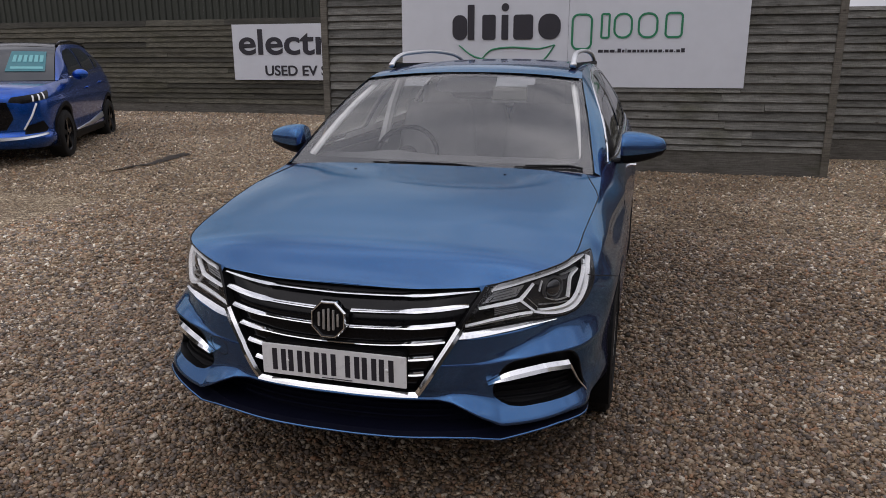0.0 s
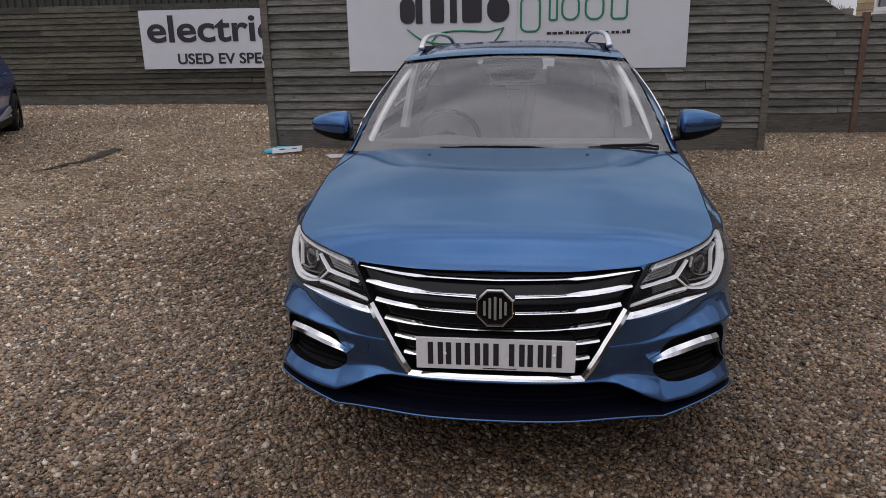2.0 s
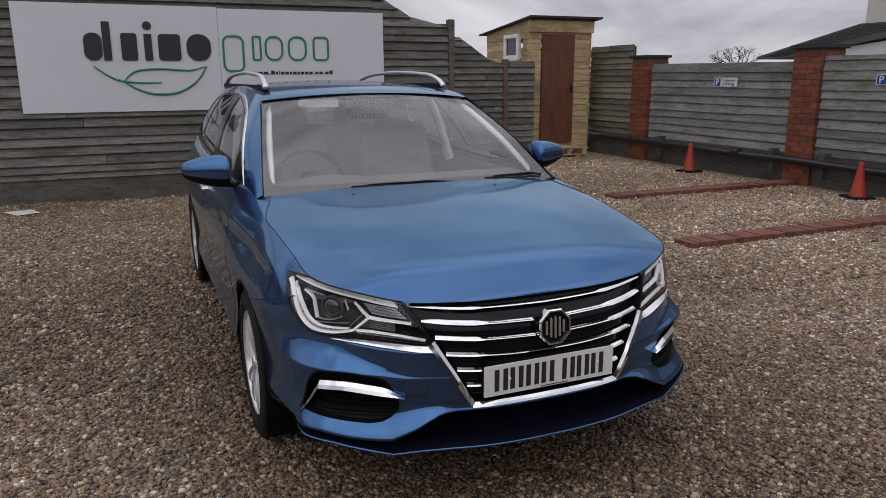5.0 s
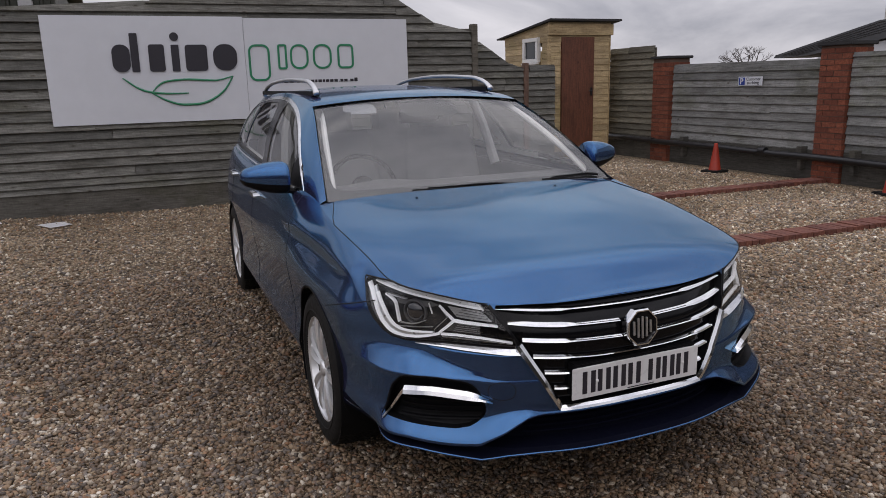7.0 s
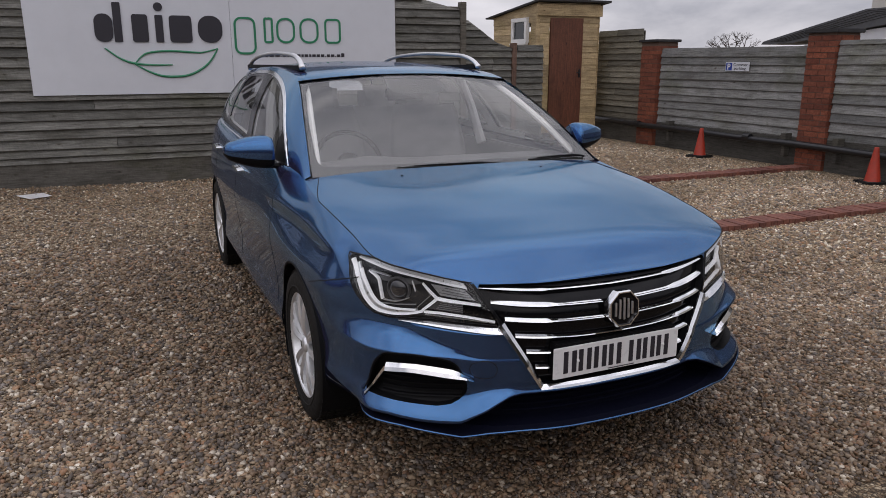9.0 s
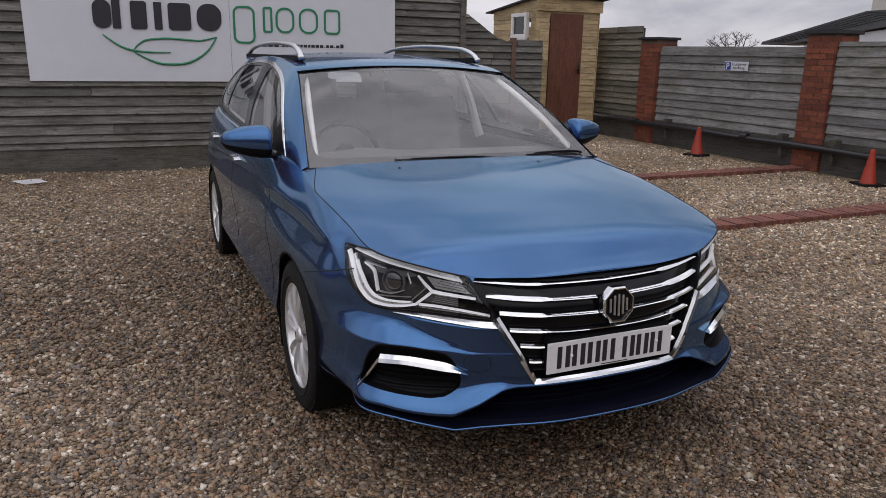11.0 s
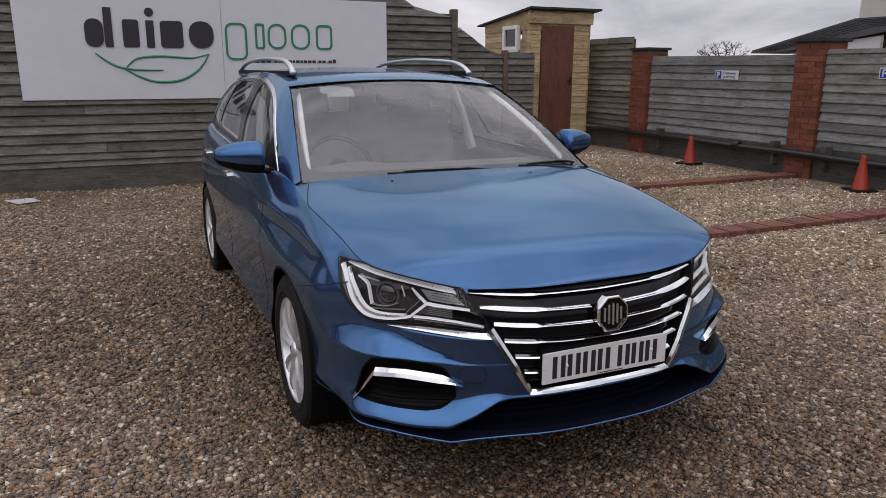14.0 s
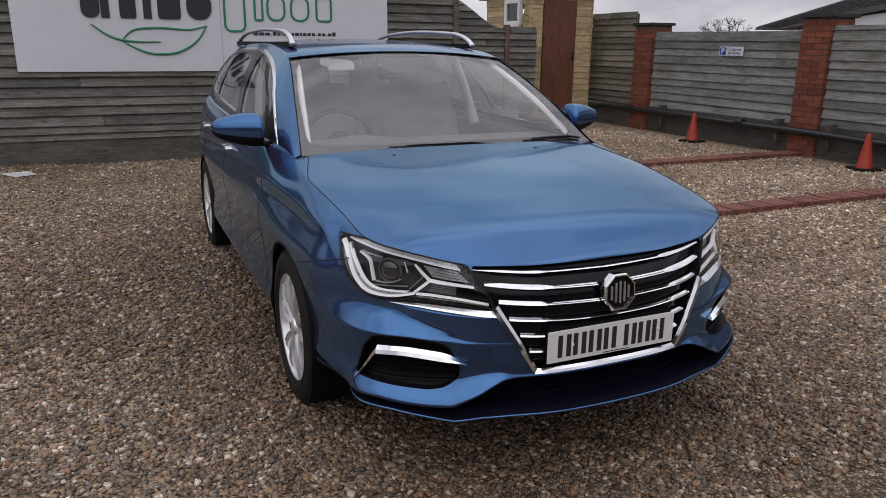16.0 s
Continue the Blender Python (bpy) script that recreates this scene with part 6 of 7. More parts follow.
# ---- shed ----
def shed():
    root = group_at("timber_shed", 5.62, 10.05, 0, 0, "narrow new pine shed with a brown door and felt roof", "shed")
    w, d = 1.36, 1.75
    mesh = board_mesh("shed_board", M_PINE)
    rng = random.Random(11)
    part("frame", add_box(bmesh.new(), 0.03, w - 0.03, 0.03, d - 0.03, 0.15, 2.0), M_PINE, root)

    def lay(x, y, z, turn_, length):
        ob = new("board", mesh)
        ob.parent = root
        ob.matrix_basis = Matrix.LocRotScale((x, y, z), Euler((rng.uniform(-0.01, 0.01), 0, radians(turn_))), (length, 0.3, 1.0))
    k, z = 0, 0.17
    while z < 2.28:
        lay(0.0, 0.03, z, 0, 0.265)
        lay(0.985, 0.03, z, 0, w - 0.985)
        roof_y = d if z < 2.2 else d * (2.5 - z) / 0.3
        if z < 1.72 or z > 2.2:
            lay(0.03, roof_y, z, -90, roof_y - 0.0)
        else:
            lay(0.03, min(d, roof_y), z, -90, max(0.05, min(d, roof_y) - 1.0))
            lay(0.03, 0.28, z, -90, 0.28)
        lay(w - 0.03, 0.0, z, 90, d)
        z += 0.112
        k += 1
    part("fascia", add_box(bmesh.new(), -0.02, w + 0.02, -0.035, 0.03, 2.27, 2.47, 0.004), M_PINE, root)
    part("corner_post", add_box(bmesh.new(), -0.012, 0.05, -0.005, 0.05, 0.16, 2.3, 0.004), M_PINE, root)
    bm = bmesh.new()
    prism(bm, [(-0.14, 2.515), (d + 0.22, 2.29), (d + 0.22, 2.315), (-0.14, 2.55)], -0.06, w + 0.13, "x")
    part("roof", bm, M_FELT, root, "dark felt mono-pitch roof")
    bm = bmesh.new()
    prism(bm, [(0.01, 2.15), (0.01, 2.495), (d, 2.305), (d, 2.15)], 0.012, w - 0.01, "x")
    part("gable", bm, M_PINE, root)
    door = part("door", add_box(bmesh.new(), 0.272, 0.975, -0.012, 0.025, 0.24, 2.235, 0.004), M_DOOR, root, "dark brown stained plywood door")
    part("handle", add_box(bmesh.new(), 0.90, 0.94, -0.03, -0.012, 1.17, 1.32, 0.006), M_BLACK, door)
    part("lever", tube(bmesh.new(), [(0.92, -0.03, 1.26), (0.92, -0.055, 1.26), (0.84, -0.055, 1.258)], 0.009, 8), M_BLACK, door)
    win = group_at("window")
    win.parent = root
    for y0, y1, z0, z1 in ((0.34, 0.92, 1.80, 1.87), (0.34, 0.92, 2.18, 2.25), (0.34, 0.42, 1.87, 2.18), (0.84, 0.92, 1.87, 2.18)):
        part("frame", add_box(bmesh.new(), -0.045, 0.03, y0, y1, z0, z1, 0.006), M_WHITE, win, "white plastic window frame")
    part("sill", add_box(bmesh.new(), -0.07, 0.0, 0.33, 0.93, 1.765, 1.795, 0.006), M_WHITE, win)
    part("pane", add_box(bmesh.new(), -0.012, 0.0, 0.42, 0.84, 1.87, 2.18), M_PANE, win)


shed()


def pallet():
    root = group_at("pallet", 5.9, 9.62, 0, 0, "small pale wooden pallet used as a doorstep", "pallet")
    for k in range(3):
        part("top_slat", add_box(bmesh.new(), 0, 0.82, 0.02 + 0.13 * k, 0.12 + 0.13 * k, 0.155, 0.177, 0.003), M_PINE, root)
        part("block", add_box(bmesh.new(), 0.03 + 0.33 * k, 0.12 + 0.33 * k, 0.03, 0.36, 0.06, 0.155, 0.003), M_PINE, root)
    part("bottom_slat", add_box(bmesh.new(), 0.0, 0.82, 0.03, 0.12, 0.04, 0.06, 0.003), M_PINE, root)
    for k in range(2):
        part("foot", add_box(bmesh.new(), 0.05 + 0.5 * k, 0.17 + 0.5 * k, 0.04, 0.34, -0.01, 0.04, 0.003), M_PINE, root)


pallet()

# ---- litter ----
def sheet(name, outline, z, material, label, curl=0.02, tilt=0.0):
    bm = bmesh.new()
    vs = [bm.verts.new((x, y, z + tilt * (y - outline[0][1]) + curl * (0.5 + 0.5 * math.sin(3.1 * i)))) for i, (x, y) in enumerate(outline)]
    bm.faces.new(vs)
    bmesh.ops.solidify(bm, geom=bm.faces[:], thickness=0.003)
    return tagged(mesh_object(name, bm, material), label, "paper")


sheet("paper_sheet", [(-2.63, 7.28), (-2.46, 6.98), (-2.25, 7.10), (-2.36, 7.36)], 0.035, M_PAPER, "white sheet of paper lying on the gravel", 0.012)
leaflet = sheet("leaflet", [(-3.30, 7.15), (-2.965, 7.36), (-3.10, 7.84), (-3.45, 7.59)], 0.068, M_PAPER, "white printed leaflet lying on gravel", 0.008, 0.02)
sheet("folder", [(-3.43, 7.28), (-3.18, 7.5), (-3.26, 7.87), (-3.46, 7.86), (-3.56, 7.52)], 0.05, M_CYAN, "turquoise printed folder lying on gravel", 0.008, 0.03)
part("print", add_box(bmesh.new(), -3.30, -3.24, 7.43, 7.52, 0.080, 0.086), M_BLUESIGN, leaflet)
part("print", add_box(bmesh.new(), -3.15, -3.09, 7.53, 7.57, 0.082, 0.088), M_BLUESIGN, leaflet)


M_SHEETING = plain("dusty_sheeting", (0.075, 0.062, 0.05), 0.8, wear=0.35, scale=14, relief=0.3)


def torn_strip():
    """A limp, ragged strip of dark sheeting half sunk in the gravel."""
    rng = random.Random(5)
    bm = bmesh.new()
    rows_ = []
    for k in range(19):
        t = k / 18
        x, y = -5.66 + 0.14 * math.sin(2.2 * t) + 0.03 * rng.gauss(0, 1), 5.7 + 1.55 * t
        w = 0.02 + 0.10 * t**1.5 * (1 - 0.5 * smooth01((t - 0.85) / 0.15)) + 0.02 * rng.random()
        row = []
        for a in (-1.0, -0.3, 0.35, 1.0):
            px, py = x + a * w, y + 0.04 * rng.gauss(0, 1)
            row.append(bm.verts.new((px, py, ground_height(px, py) + 0.016 + 0.012 * rng.random() * (1 - abs(a) * 0.5))))
        rows_.append(row)
    for a, b in zip(rows_, rows_[1:]):
        for i in range(3):
            bm.faces.new((a[i], a[i + 1], b[i + 1], b[i]))
    bmesh.ops.solidify(bm, geom=bm.faces[:], thickness=0.004)
    return tagged(mesh_object("sheeting_strip", bm, M_SHEETING), "torn dark strip of sheeting lying on the gravel", "sheeting")


torn_strip()


# ---- behind the fences ----
def clad_wall():
    root = group_at("clad_building", -26.0, 14.6, 0, 0, "dark green corrugated metal building behind the fence", "building")
    bm = bmesh.new()
    n, pitch = 123, 0.19
    prof = []
    for k in range(n):
        x = k * pitch
        prof += [(x, 0.0), (x + 0.10, 0.0), (x + 0.125, -0.035), (x + 0.165, -0.035)]
    prof.append((n * pitch, 0.0))
    lo = [bm.verts.new((x, y, 0.0)) for x, y in prof]
    hi = [bm.verts.new((x, y, 3.62)) for x, y in prof]
    for k in range(len(prof) - 1):
        bm.faces.new((lo[k], lo[k + 1], hi[k + 1], hi[k]))
    part("cladding", bm, M_CLADDING, root)
    part("body", add_box(bmesh.new(), 0.0, n * pitch, 0.02, 9.0, 0.0, 3.6), M_CLADDING, root)
    bm = bmesh.new()
    prism(bm, [(-0.3, 3.56), (4.5, 4.3), (9.3, 3.56), (9.3, 3.66), (4.5, 4.42), (-0.3, 3.66)], -0.2, n * pitch + 0.2, "x")
    part("roof", bm, M_CLADDING, root)
    part("floodlight", add_box(bmesh.new(), 22.75, 23.0, -0.22, -0.06, 2.95, 3.2, 0.02), M_STEEL, root)
    part("floodlight_arm", tube(bmesh.new(), [(22.87, 0.0, 3.3), (22.87, -0.14, 3.4), (22.87, -0.14, 3.2)], 0.02, 8), M_STEEL, root)


clad_wall()


def side_house():
    """A rendered house; its slate lean-to with glazed gable shows over the fence."""
    root = group_at("house", 14.0, 0.0, 0, 0, "pale rendered house with a slate lean-to roof behind the fence", "house")
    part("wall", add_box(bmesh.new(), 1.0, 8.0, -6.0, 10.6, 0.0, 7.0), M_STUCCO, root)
    part("eaves", prism(bmesh.new(), [(-6.2, 7.0), (10.9, 7.0), (10.9, 7.12), (-6.2, 7.12)], 0.8, 8.2, "x"), M_SLATE, root)
    lean = part("lean_to_roof", prism(bmesh.new(), [(12.75, 1.87), (12.7, 1.94), (9.86, 2.58), (-6.0, 2.62), (-6.0, 2.34), (8.8, 2.31), (11.8, 1.89)], -0.1, 1.2, "x"), M_SLATE, root, "dark slate lean-to roof")
    for k in range(5):
        t = (k + 0.5) / 5.5
        part("slate_course", tube(bmesh.new(), [(-0.105, 12.5 - 0.55 * t, 1.94 - 0.03 * t), (-0.105, 9.86 - 0.6 * t, 2.56 - 0.2 * t), (-0.105, -6.0, 2.60 - 0.22 * t)], 0.008, 4), M_FELT, lean)
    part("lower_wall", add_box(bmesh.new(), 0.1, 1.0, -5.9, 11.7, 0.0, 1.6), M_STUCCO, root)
    # The sky mirrored in the panes is put into an opaque white.
    for y0, y1, z1 in ((10.75, 11.5, 1.98), (9.2, 10.55, 2.2), (7.9, 9.0, 2.32), (6.6, 7.8, 2.34), (5.3, 6.5, 2.34)):
        pane = part("gable_pane", prism(bmesh.new(), [(y0, 1.6), (y1, 1.6), (y1, z1 - 0.14), (y0, z1)], 0.0, 0.03, "x"), M_SIGN, root, "glazed gable panel with the sky's reflection painted white")
        part("bar", tube(bmesh.new(), [(-0.02, y0, 1.6), (-0.02, y0, z1)], 0.03, 4), M_STEEL, pane)
    win = part("window", add_box(bmesh.new(), 0.93, 1.0, 7.4, 9.85, 2.85, 4.6, 0.01), M_BLACK, root, "dark framed upper window")
    for y in (7.5, 8.7):
        part("pane", add_box(bmesh.new(), 0.915, 0.93, y, y + 1.1, 2.95, 4.5), M_PANE, win)


side_house()


def bare_tree(x, y, base, height, spread, seed, label, name="bare_tree"):
    """A leafless crown: limbs that fork four times, each fork thinner."""
    rng = random.Random(seed)
    root = group_at(name, x, y, 0, 0, label, "tree")
    trunk = bmesh.new()
    tube(trunk, [(0, 0, -0.05), (0.03, 0.02, base * 0.5), (0, 0, base)], lambda t: height * (0.05 - 0.02 * t), 8)
    part("trunk", trunk, M_TWIG, root)
    crown = bmesh.new()

    def grow(p, d, length, r, depth):
        q = p + d * length
        midp = (p + q) / 2 + Vector((rng.gauss(0, 0.06), rng.gauss(0, 0.06), rng.gauss(0, 0.04))) * length
        tube(crown, [p, midp, q], lambda t: r * (1 - 0.4 * t), 4, False)
        if depth:
            for _ in range(rng.choice((2, 3, 3))):
                n = (d + Vector((rng.gauss(0, spread), rng.gauss(0, spread), rng.gauss(0.12, 0.25)))).normalized()
                grow(q, n, length * rng.uniform(0.62, 0.85), r * 0.6, depth - 1)
    for k in range(5):
        a = 2 * math.pi * k / 5 + rng.uniform(-0.3, 0.3)
        grow(Vector((0, 0, base * rng.uniform(0.8, 1.0))), Vector((math.cos(a) * 0.7, math.sin(a) * 0.7, 0.8)).normalized(), height * 0.26, height * 0.022, 4)
    part("crown", crown, M_TWIG, root)


bare_tree(60.5, 61.0, 1.6, 4.6, 0.65, 3, "distant bare winter tree with a rounded crown")
bare_tree(6.0, 15.6, 1.0, 1.9, 0.5, 8, "leafless winter tree with thin twigs behind the fence")
box("chimney_post", 6.62, 6.82, 14.9, 15.1, 0.0, 1.98, M_CONC, None, "grey post standing behind the fence", 0.01)["category"] = "post"


# ---- unseen walls added round the camera's side of the yard for darker reflections ----
def added_wall(name, x0, x1, y0, y1, h, label):
    root = group_at(name, 0, 0, 0, 0, label, "wall", kind="structure")
    part("boarding", add_box(bmesh.new(), x0, x1, y0, y1, -0.1, h), M_FENCE_OLD, root)
    part("coping", add_box(bmesh.new(), x0 - 0.06, x1 + 0.06, y0 - 0.06, y1 + 0.06, h, h + 0.08), M_FELT, root)


added_wall("wall_south", -22.0, 14.0, -10.4, -10.0, 2.7, "unseen dark wall added to close the yard")
added_wall("wall_west", -22.0, -21.6, -10.0, 14.0, 2.4, "unseen dark wall added to close the yard")


# ---- the bright blue car by the far fence ----
M_CARD = plain("card_print", (0.02, 0.16, 0.19), 0.4, wear=0.1)
M_CARDINK = plain("card_letters", (0.13, 0.40, 0.42), 0.4, wear=0.1)


def blue_suv():
    root = group_at("compact_suv", -7.42, 5.43, 0.09, 27.5, "bright blue compact car with black roof and price card", "car")
    root.scale = (1.05, 1.05, 1.05)
    m = Mat("bright_blue_paint", (0.004, 0.09, 0.38), 0.22, 0.75, 0.6)
    dirt = m.noise(m.place(), 4.0, 5)
    m.set("Base Color", m.ramp(dirt, (0.3, (0.003, 0.062, 0.33)), (0.7, (0.004, 0.082, 0.40))))
    paint = m.m
    q, arc = dense_plan([(0.0, 0.0), (0.3, 0.012), (0.55, 0.06), (0.72, 0.17), (0.82, 0.34), (0.868, 0.6), (0.885, 0.95), (0.888, 2.2), (0.885, 3.3), (0.86, 3.85), (0.75, 4.2), (0.4, 4.29), (0.0, 4.3)], 16)

    def at_y(y):
        return float(np.interp(y, q[:, 1], arc))
    tops = [(0.0, 0.93), (0.7, 0.955), (1.2, 0.99), (1.8, 1.03), (2.3, 1.05), (4.0, 1.10), (5.2, 1.12), (6.0, 1.12)]
    prof = [(0.2, 0.08), (0.26, 0.03), (0.36, 0.02), (0.5, 0.035), (0.66, 0.01), (0.78, 0.0), (0.9, 0.015), (1.12, 0.04)]
    nose = [(0.2, 0.1), (0.28, 0.0), (0.36, -0.03), (0.42, 0.02), (0.6, 0.0), (0.8, 0.0), (0.9, 0.02), (1.0, 0.05)]

    def skin(s, z, out=0.0):
        a = abs(s)
        x, y = np.interp(a, arc, q[:, 0]), np.interp(a, arc, q[:, 1])
        dx = np.interp(a + 0.02, arc, q[:, 0]) - np.interp(a - 0.02, arc, q[:, 0])
        dy = np.interp(a + 0.02, arc, q[:, 1]) - np.interp(a - 0.02, arc, q[:, 1])
        L = math.hypot(dx, dy)
        side = smooth01((y - 0.25) / 0.4)
        t = max(0.0, (z - 0.82) / (spline(tops, a) - 0.82))
        d = spline(nose, z) * (1 - side) + spline(prof, z) * side + 0.10 * t**2.2 * (1 - 0.4 * smooth01((y - 1.2) / 0.5)) - out
        x, y = x - dy / L * d, y + dx / L * d
        return (x if s >= 0 else -x, y, z)

    def add(name, bm, mat, label="", smooth=True, parent=None):
        return part(name, bm, mat, parent or root, label, smooth)
    wheels_at = [at_y(0.9), at_y(3.5)]
    ss = [arc[-1] * k / 160 for k in range(161)]
    rows_ = [(lambda k: lambda s: 0.22 + (spline(tops, s) - 0.22) * k / 30)(k) for k in range(31)]
    body = cut_sheet(lambda s, z: skin(s, z), ss, rows_, [circle_hole(w, 0.34, 0.375) for w in wheels_at])
    both_sides(body)
    bmesh.ops.remove_doubles(body, verts=body.verts, dist=1e-4)
    bmesh.ops.recalc_face_normals(body, faces=body.faces)
    add("body", body, paint)
    cowl = at_y(1.1)
    def hood(u, s):
        x, y, z = skin(max(s, 0.01), spline(tops, s))
        return (u * x, y, z + 0.045 * math.sin(math.pi * min(1, s / cowl)) * (1 - abs(u) ** 2.5))
    add("bonnet", grid_mesh(hood, [-1 + k / 10 for k in range(21)], [cowl * (k / 24) ** 1.2 for k in range(25)]), paint)
    ex = [(1.1, 0.74), (1.9, 0.60), (2.8, 0.585), (3.6, 0.56), (4.1, 0.53)]
    ez = [(1.1, 1.02), (1.5, 1.27), (1.9, 1.47), (2.8, 1.53), (3.6, 1.49), (4.1, 1.36)]
    def flank(y, t, out=0.0):
        bx, by, bz = skin(at_y(y), spline(tops, at_y(y)))
        return (bx + (spline(ex, y) - bx) * t + 0.03 * math.sin(math.pi * t) + out, y, bz + (spline(ez, y) - bz) * t)
    sides = grid_mesh(lambda y, t: flank(y, t), [1.12 + 2.95 * k / 50 for k in range(51)], [k / 8 for k in range(9)])
    both_sides(sides)
    bmesh.ops.recalc_face_normals(sides, faces=sides.faces)
    add("cabin", sides, paint)
    add("roof", grid_mesh(lambda u, y: (u * spline(ex, y), y, spline(ez, y) + 0.03 * (1 - u * u)), [-1 + k / 8 for k in range(17)], [1.9 + 2.2 * k / 20 for k in range(21)]), M_GLOSSBLACK, "gloss black roof")
    def screen_(u, w, out=0.0):
        y = 1.12 + 0.78 * w
        return (u * spline(ex, y) * 0.985, y - 0.05 * (1 - u * u) - out, spline(ez, y) + 0.02 * (1 - u * u) * w + out)
    ws = add("windscreen", grid_mesh(screen_, [-1 + k / 8 for k in range(17)], [k / 8 for k in range(9)]), M_PANE, "dark windscreen")
    card = add("price_card", grid_mesh(lambda u, w: screen_(u, w, 0.006), [0.12 + 0.72 * k / 6 for k in range(7)], [0.22, 0.5, 0.78]), M_CARD, "turquoise price card with pale bars")
    for k in range(6):
        a = 0.2 + 0.105 * k
        add("bar", grid_mesh(lambda u, w: screen_(u, w, 0.009), [a, a + 0.07], [0.47, 0.66]), M_CARDINK, parent=card)
    add("bar", grid_mesh(lambda u, w: screen_(u, w, 0.009), [0.2, 0.5, 0.8], [0.28, 0.34]), M_CARDINK, parent=card)
    add("tail_panel", grid_mesh(lambda u, w: (u * (0.52 + 0.10 * w), 4.08 + 0.14 * w, 1.36 - 0.26 * w), [-1, 0, 1], [0, 1]), M_PANE)
    wins = [[(1.62, 0.12), (1.78, 0.70), (2.02, 0.86), (2.42, 0.88), (2.40, 0.10)], [(2.48, 0.10), (2.50, 0.88), (3.05, 0.86), (3.25, 0.62), (3.18, 0.14)], [(3.30, 0.16), (3.34, 0.7), (3.66, 0.55), (3.5, 0.2)]]
    for sign in (1, -1):
        def fl(y, t, out):
            x, yy, z = flank(y, t, out)
            return (sign * x, yy, z)
        def sk(s, z, out):
            return skin(sign * s, z, out)
        for w in wins:
            add("side_window", patch(fl, w, 0.004, 10, 8), M_PANE, "dark side window")
        add("belt_trim", tube(bmesh.new(), [fl(y, 0.04, 0.006) for y in np.linspace(1.6, 3.3, 20)], 0.008, 6), M_CHROME)
        lamp_ = add("headlight", patch(sk, [(0.46, 0.80), (0.62, 0.78), (0.98, 0.83), (1.1, 0.93), (0.9, 0.905), (0.5, 0.86)], 0.004, 16, 8), M_GLOSSBLACK, "dark headlight with three bright strips")
        for k in range(3):
            add("strip", ribbon(sk, dense([(0.74 + 0.085 * k, 0.80 + 0.012 * k), (0.755 + 0.09 * k, 0.875 + 0.015 * k)]), 0.012, 0.004, 0.005), M_LAMPWHITE, parent=lamp_)
        add("running_light", ribbon(sk, dense([(0.78, 0.78), (0.70, 0.62), (0.60, 0.46)]), 0.011, 0.01, 0.002), M_LAMPWHITE, "slanted bright running light")
        add("lower_trim", ribbon(sk, dense([(0.0, 0.34), (0.55, 0.36), (0.9, 0.40)], 0.05), lambda t: 0.03 - 0.018 * t, 0.02, 0.0), M_SATIN, "silver lower bumper trim")
        add("fog_recess", patch(sk, [(0.62, 0.5), (0.85, 0.56), (0.95, 0.46), (0.9, 0.42), (0.6, 0.40)], 0.004, 10, 6), M_TRIMBLACK)
        add("sill", ribbon(sk, dense([(at_y(1.27), 0.27), (at_y(3.13), 0.27)], 0.1), 0.06, 0.012), M_TRIMBLACK)
        add("sill_trim", ribbon(sk, dense([(at_y(1.4), 0.34), (at_y(2.2), 0.37), (at_y(3.05), 0.44)], 0.1), lambda t: 0.01 + 0.035 * t, 0.014), M_SATIN, "silver sill trim")
        for w in wheels_at:
            add("arch_trim", ribbon(sk, [(w + 0.40 * math.cos(a), 0.34 + 0.40 * math.sin(a)) for a in np.linspace(-0.2, math.pi + 0.2, 30)], 0.032, 0.012), M_TRIMBLACK, "black wheel arch trim")
        for y, z in ((2.28, 0.90), (3.15, 0.95)):
            add("door_handle", ribbon(sk, dense([(at_y(y) - 0.09, z), (at_y(y) + 0.09, z + 0.01)]), 0.013, 0.03), paint)
        mir = bmesh.new()
        bmesh.ops.create_uvsphere(mir, u_segments=14, v_segments=8, radius=1.0)
        for v in mir.verts:
            v.co = Vector((sign * 0.96 + v.co.x * 0.11, 1.56 + v.co.y * 0.07, 1.10 + v.co.z * 0.075))
        add("door_mirror", mir, paint, "blue door mirror")
        add("roof_rail", tube(bmesh.new(), [(sign * 0.57, 2.0, 1.50), (sign * 0.57, 2.2, 1.555), (sign * 0.56, 2.8, 1.575), (sign * 0.55, 3.5, 1.54), (sign * 0.545, 3.7, 1.49)], 0.018, 8), M_GLOSSBLACK)
        for y in (0.9, 3.5):
            wheel = group_at("wheel", sign * 0.785, y, 0.325, 0 if sign > 0 else 180)
            wheel.parent = root
            part("tyre", lathe(bmesh.new(), [(0.22, -0.1), (0.30, -0.105), (0.325, -0.08), (0.327, 0.0), (0.325, 0.08), (0.30, 0.105), (0.22, 0.1)], 36, "x"), M_TYRE, wheel, smooth=True)
            part("rim", lathe(bmesh.new(), [(0.225, 0.095), (0.215, 0.09), (0.20, 0.03), (0.0, 0.03)], 36, "x"), M_GLOSSBLACK, wheel, smooth=True)
            for k in range(5):
                part("spoke", add_box(bmesh.new(), 0.03, 0.088, -0.035, 0.035, 0.02, 0.21, 0.006, pose(0, 0, 0, 72 * k, 0, 0)), M_TRIMBLACK if k % 2 else M_GLOSSBLACK, wheel)
            liner = bmesh.new()
            arcs_ = [[liner.verts.new((sign * x, y + 0.378 * math.cos(a), 0.34 + 0.378 * math.sin(a))) for a in np.linspace(-0.4, math.pi + 0.4, 20)] for x in (0.87, 0.55)]
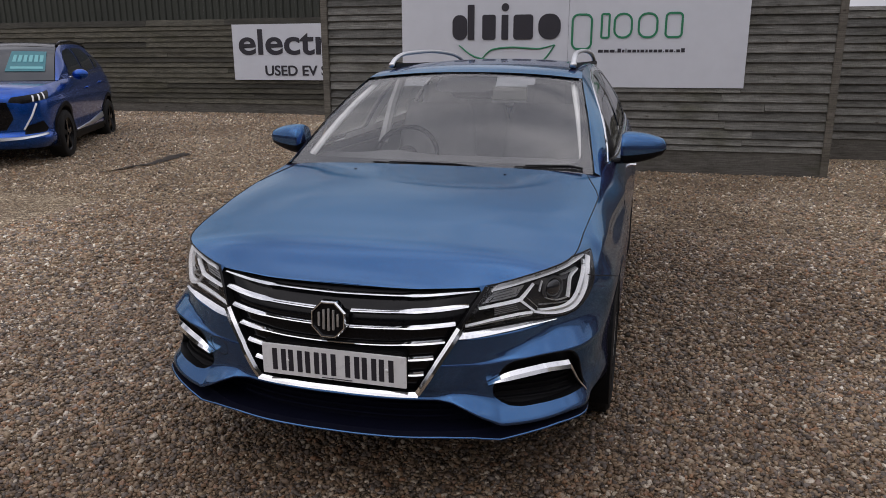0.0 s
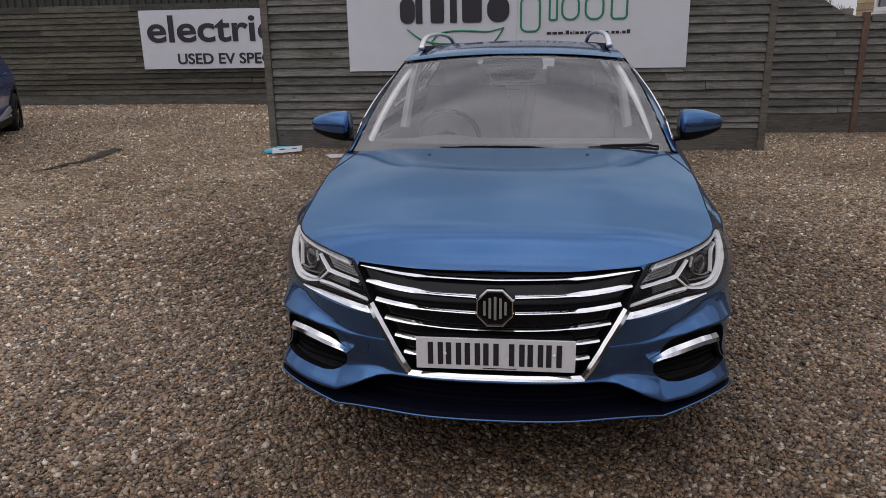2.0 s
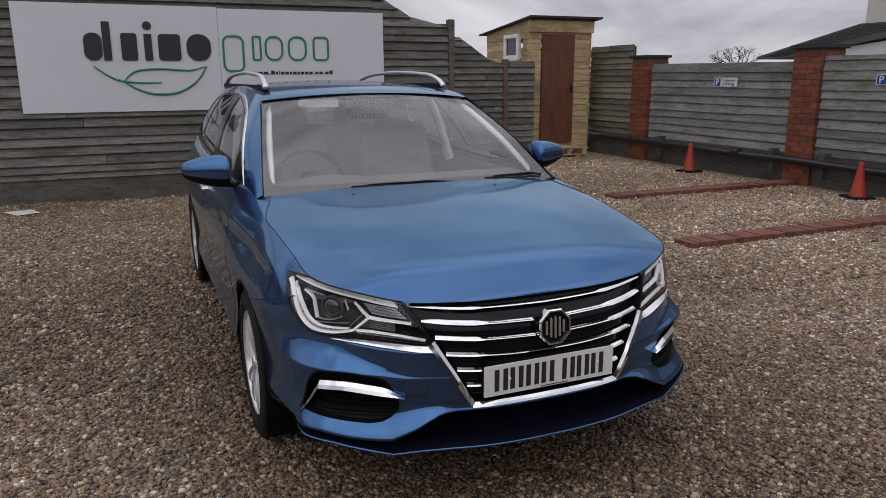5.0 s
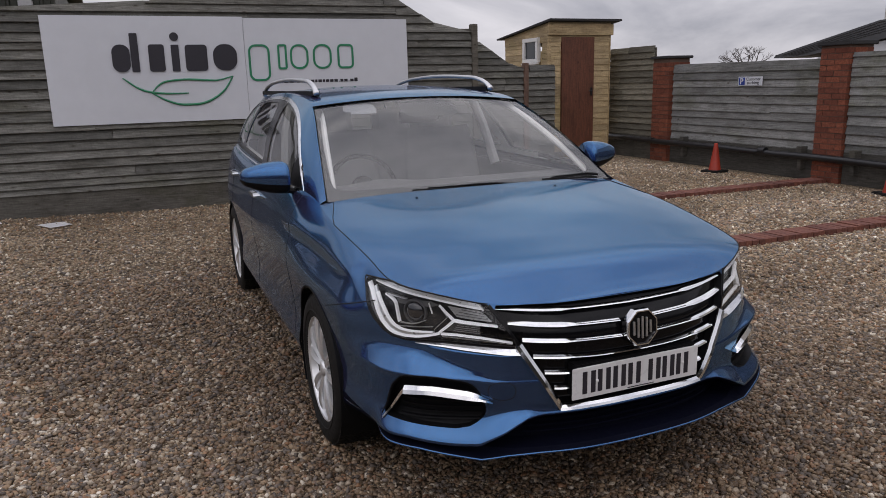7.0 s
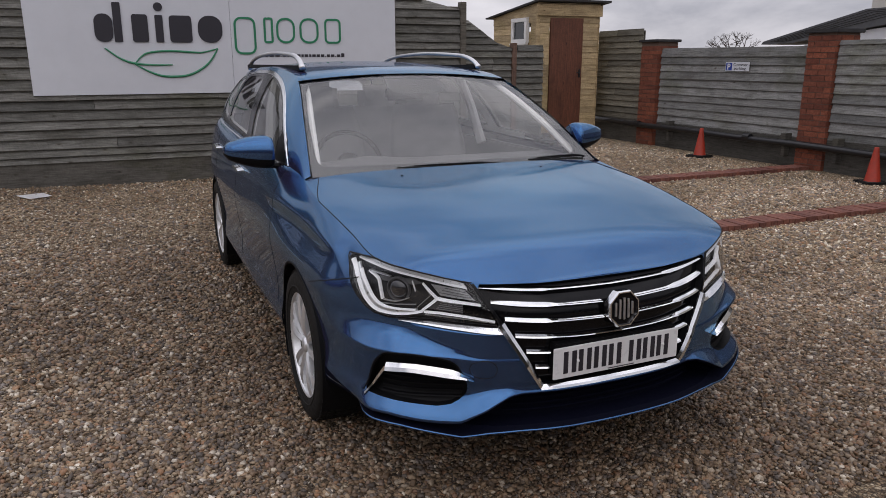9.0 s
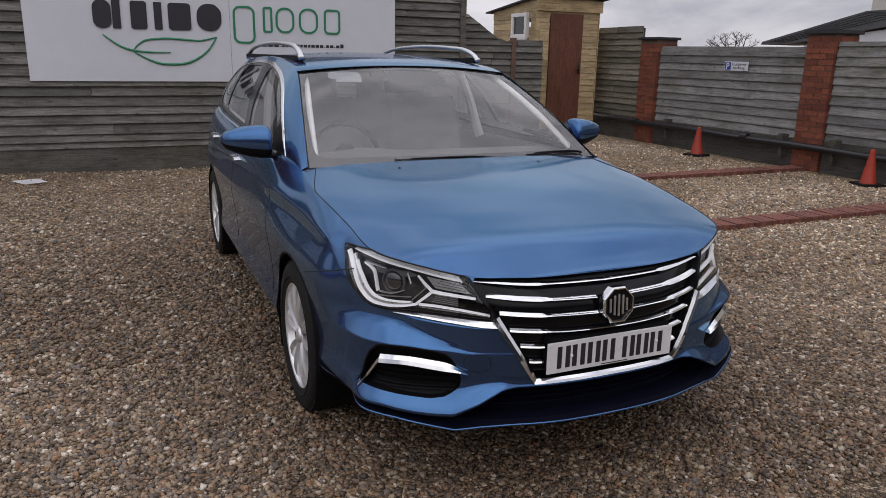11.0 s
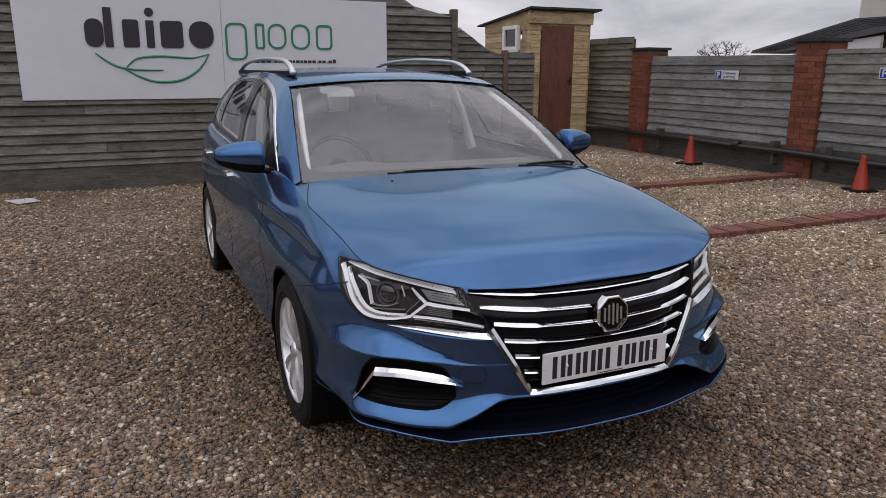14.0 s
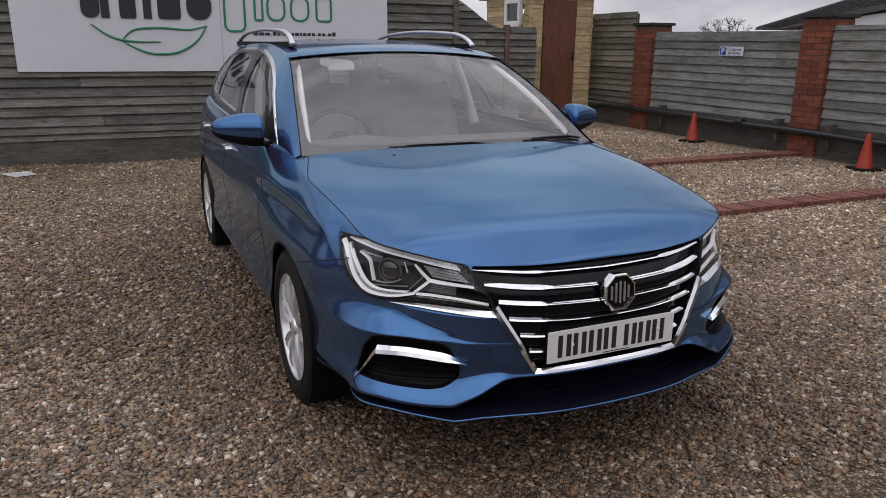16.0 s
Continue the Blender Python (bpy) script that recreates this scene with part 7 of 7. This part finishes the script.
            for i in range(19):
                liner.faces.new((arcs_[0][i], arcs_[0][i + 1], arcs_[1][i + 1], arcs_[1][i]))
            liner.faces.new(arcs_[1])
            add("arch_liner", liner, M_GAP, smooth=False)
    add("grille", patch(lambda s, z, o: skin(s, z, o), [(-0.44, 0.80), (0.44, 0.80), (0.5, 0.6), (0.4, 0.46), (-0.4, 0.46), (-0.5, 0.6)], 0.004, 20, 8), M_GLOSSBLACK, "dark grille")
    add("underbody", add_box(bmesh.new(), -0.6, 0.6, 0.3, 4.1, 0.2, 0.32), M_TRIMBLACK, smooth=False)


blue_suv()


# ---- loose stones of the gravel ----
def gravel_stones(name, areas, seed, label):
    """Small rounded stones strewn over areas of (x0, x1, y0, y1, how many, smallest, largest)."""
    rng = np.random.default_rng(seed)
    g = (1 + 5**0.5) / 2
    ico = np.array([(-1, g, 0), (1, g, 0), (-1, -g, 0), (1, -g, 0), (0, -1, g), (0, 1, g), (0, -1, -g), (0, 1, -g), (g, 0, -1), (g, 0, 1), (-g, 0, -1), (-g, 0, 1)]) / math.hypot(1, g)
    tri = []
    for i in range(12):
        for j in range(i + 1, 12):
            for k in range(j + 1, 12):
                a, b, c = ico[i], ico[j], ico[k]
                if max(np.linalg.norm(a - b), np.linalg.norm(b - c), np.linalg.norm(a - c)) < 1.2:
                    tri.append((i, j, k) if np.dot(np.cross(b - a, c - a), a) > 0 else (i, k, j))
    tri = np.array(tri)
    verts, faces = [], []
    ball, ball_tri = ico, tri
    cube = np.array([(x, y, z) for z in (-1, 1) for y in (-1, 1) for x in (-1, 1)], float) * 0.72
    cube_tri = np.array([(0, 2, 3), (0, 3, 1), (4, 5, 7), (4, 7, 6), (0, 1, 5), (0, 5, 4), (2, 6, 7), (2, 7, 3), (0, 4, 6), (0, 6, 2), (1, 3, 7), (1, 7, 5)])
    chip = np.array([(1, 0, 0), (-1, 0, 0), (0, 1, 0), (0, -1, 0), (0, 0, 1), (0, 0, -1)], float)
    chip_tri = np.array([(0, 2, 4), (2, 1, 4), (1, 3, 4), (3, 0, 4), (2, 0, 5), (1, 2, 5), (3, 1, 5), (0, 3, 5)])
    def strew(ico, tri, x0, x1, y0, y1, n, lo, hi):
        corners = len(ico)
        count = sum(len(v) for v in verts)
        x, y = rng.uniform(x0, x1, n), rng.uniform(y0, y1, n)
        keep = ~((np.abs(x) < 0.7) & (y > 0.75) & (y < 4.4))
        x, y = x[keep], y[keep]
        n = len(x)
        size = lo * (hi / lo) ** (rng.random(n) ** 1.35)
        shape = ico[None] * (1 + rng.uniform(-0.36, 0.36, (n, corners, 1)))
        shape *= np.stack([rng.uniform(0.85, 1.35, n), rng.uniform(0.7, 1.05, n), rng.uniform(0.42, 0.78, n)], -1)[:, None]
        tilt, yaw = rng.normal(0, 0.45, n), rng.uniform(0, 6.283, n)
        ca, sa, cb, sb = np.cos(tilt)[:, None], np.sin(tilt)[:, None], np.cos(yaw)[:, None], np.sin(yaw)[:, None]
        px, py, pz = shape[..., 0], shape[..., 1], shape[..., 2]
        px, pz = px * ca - pz * sa, px * sa + pz * ca
        px, py = px * cb - py * sb, px * sb + py * cb
        ground = np.array([ground_height(a, b) + 0.008 * noise.noise(Vector((a * 0.7, b * 0.7, 0))) for a, b in zip(x, y)])
        r = size / 2
        z = ground + r * rng.uniform(0.05, 0.5, n)
        v = np.stack([x[:, None] + px * r[:, None], y[:, None] + py * r[:, None], z[:, None] + pz * r[:, None]], -1)
        verts.append(v.reshape(-1, 3))
        faces.append((tri[None] + (np.arange(n) * corners + count)[:, None, None]).reshape(-1, 3))

    for x0, x1, y0, y1, n, lo, hi in areas:
        ico, tri = (chip, chip_tri) if y1 > 4.5 else (cube, cube_tri) if y1 > 2.0 else (ball, ball_tri)
        for ico, tri, n in ((ico, tri, n),) if y1 > 2.0 else ((ball, ball_tri, n // 2), (cube, cube_tri, n - n // 2)):
            strew(ico, tri, x0, x1, y0, y1, n, lo, hi)
    v, f = np.concatenate(verts), np.concatenate(faces)
    me = bpy.data.meshes.new(name)
    me.vertices.add(len(v))
    me.vertices.foreach_set("co", v.ravel())
    me.loops.add(len(f) * 3)
    me.loops.foreach_set("vertex_index", f.ravel().astype(np.int32))
    me.polygons.add(len(f))
    me.polygons.foreach_set("loop_start", np.arange(0, len(f) * 3, 3, dtype=np.int32))
    me.update(calc_edges=True)
    me.validate()
    me.materials.append(M_STONE)
    return tagged(new(name, me), label, "gravel", kind="stuff")


gravel_stones("gravel_stones", [(-3.6, 3.4, -0.4, 1.6, 80000, 0.013, 0.029), (-4.6, 4.6, 1.6, 4.4, 58000, 0.015, 0.034), (4.6, 7.2, 2.4, 4.4, 11000, 0.017, 0.036), (-6.5, 7.0, 4.4, 9.6, 46000, 0.020, 0.044), (-11.0, -6.5, 3.0, 9.6, 15000, 0.022, 0.05), (-12.0, -3.4, 9.6, 13.5, 15000, 0.026, 0.055)], 4, "loose brown, grey and white pea gravel stones")
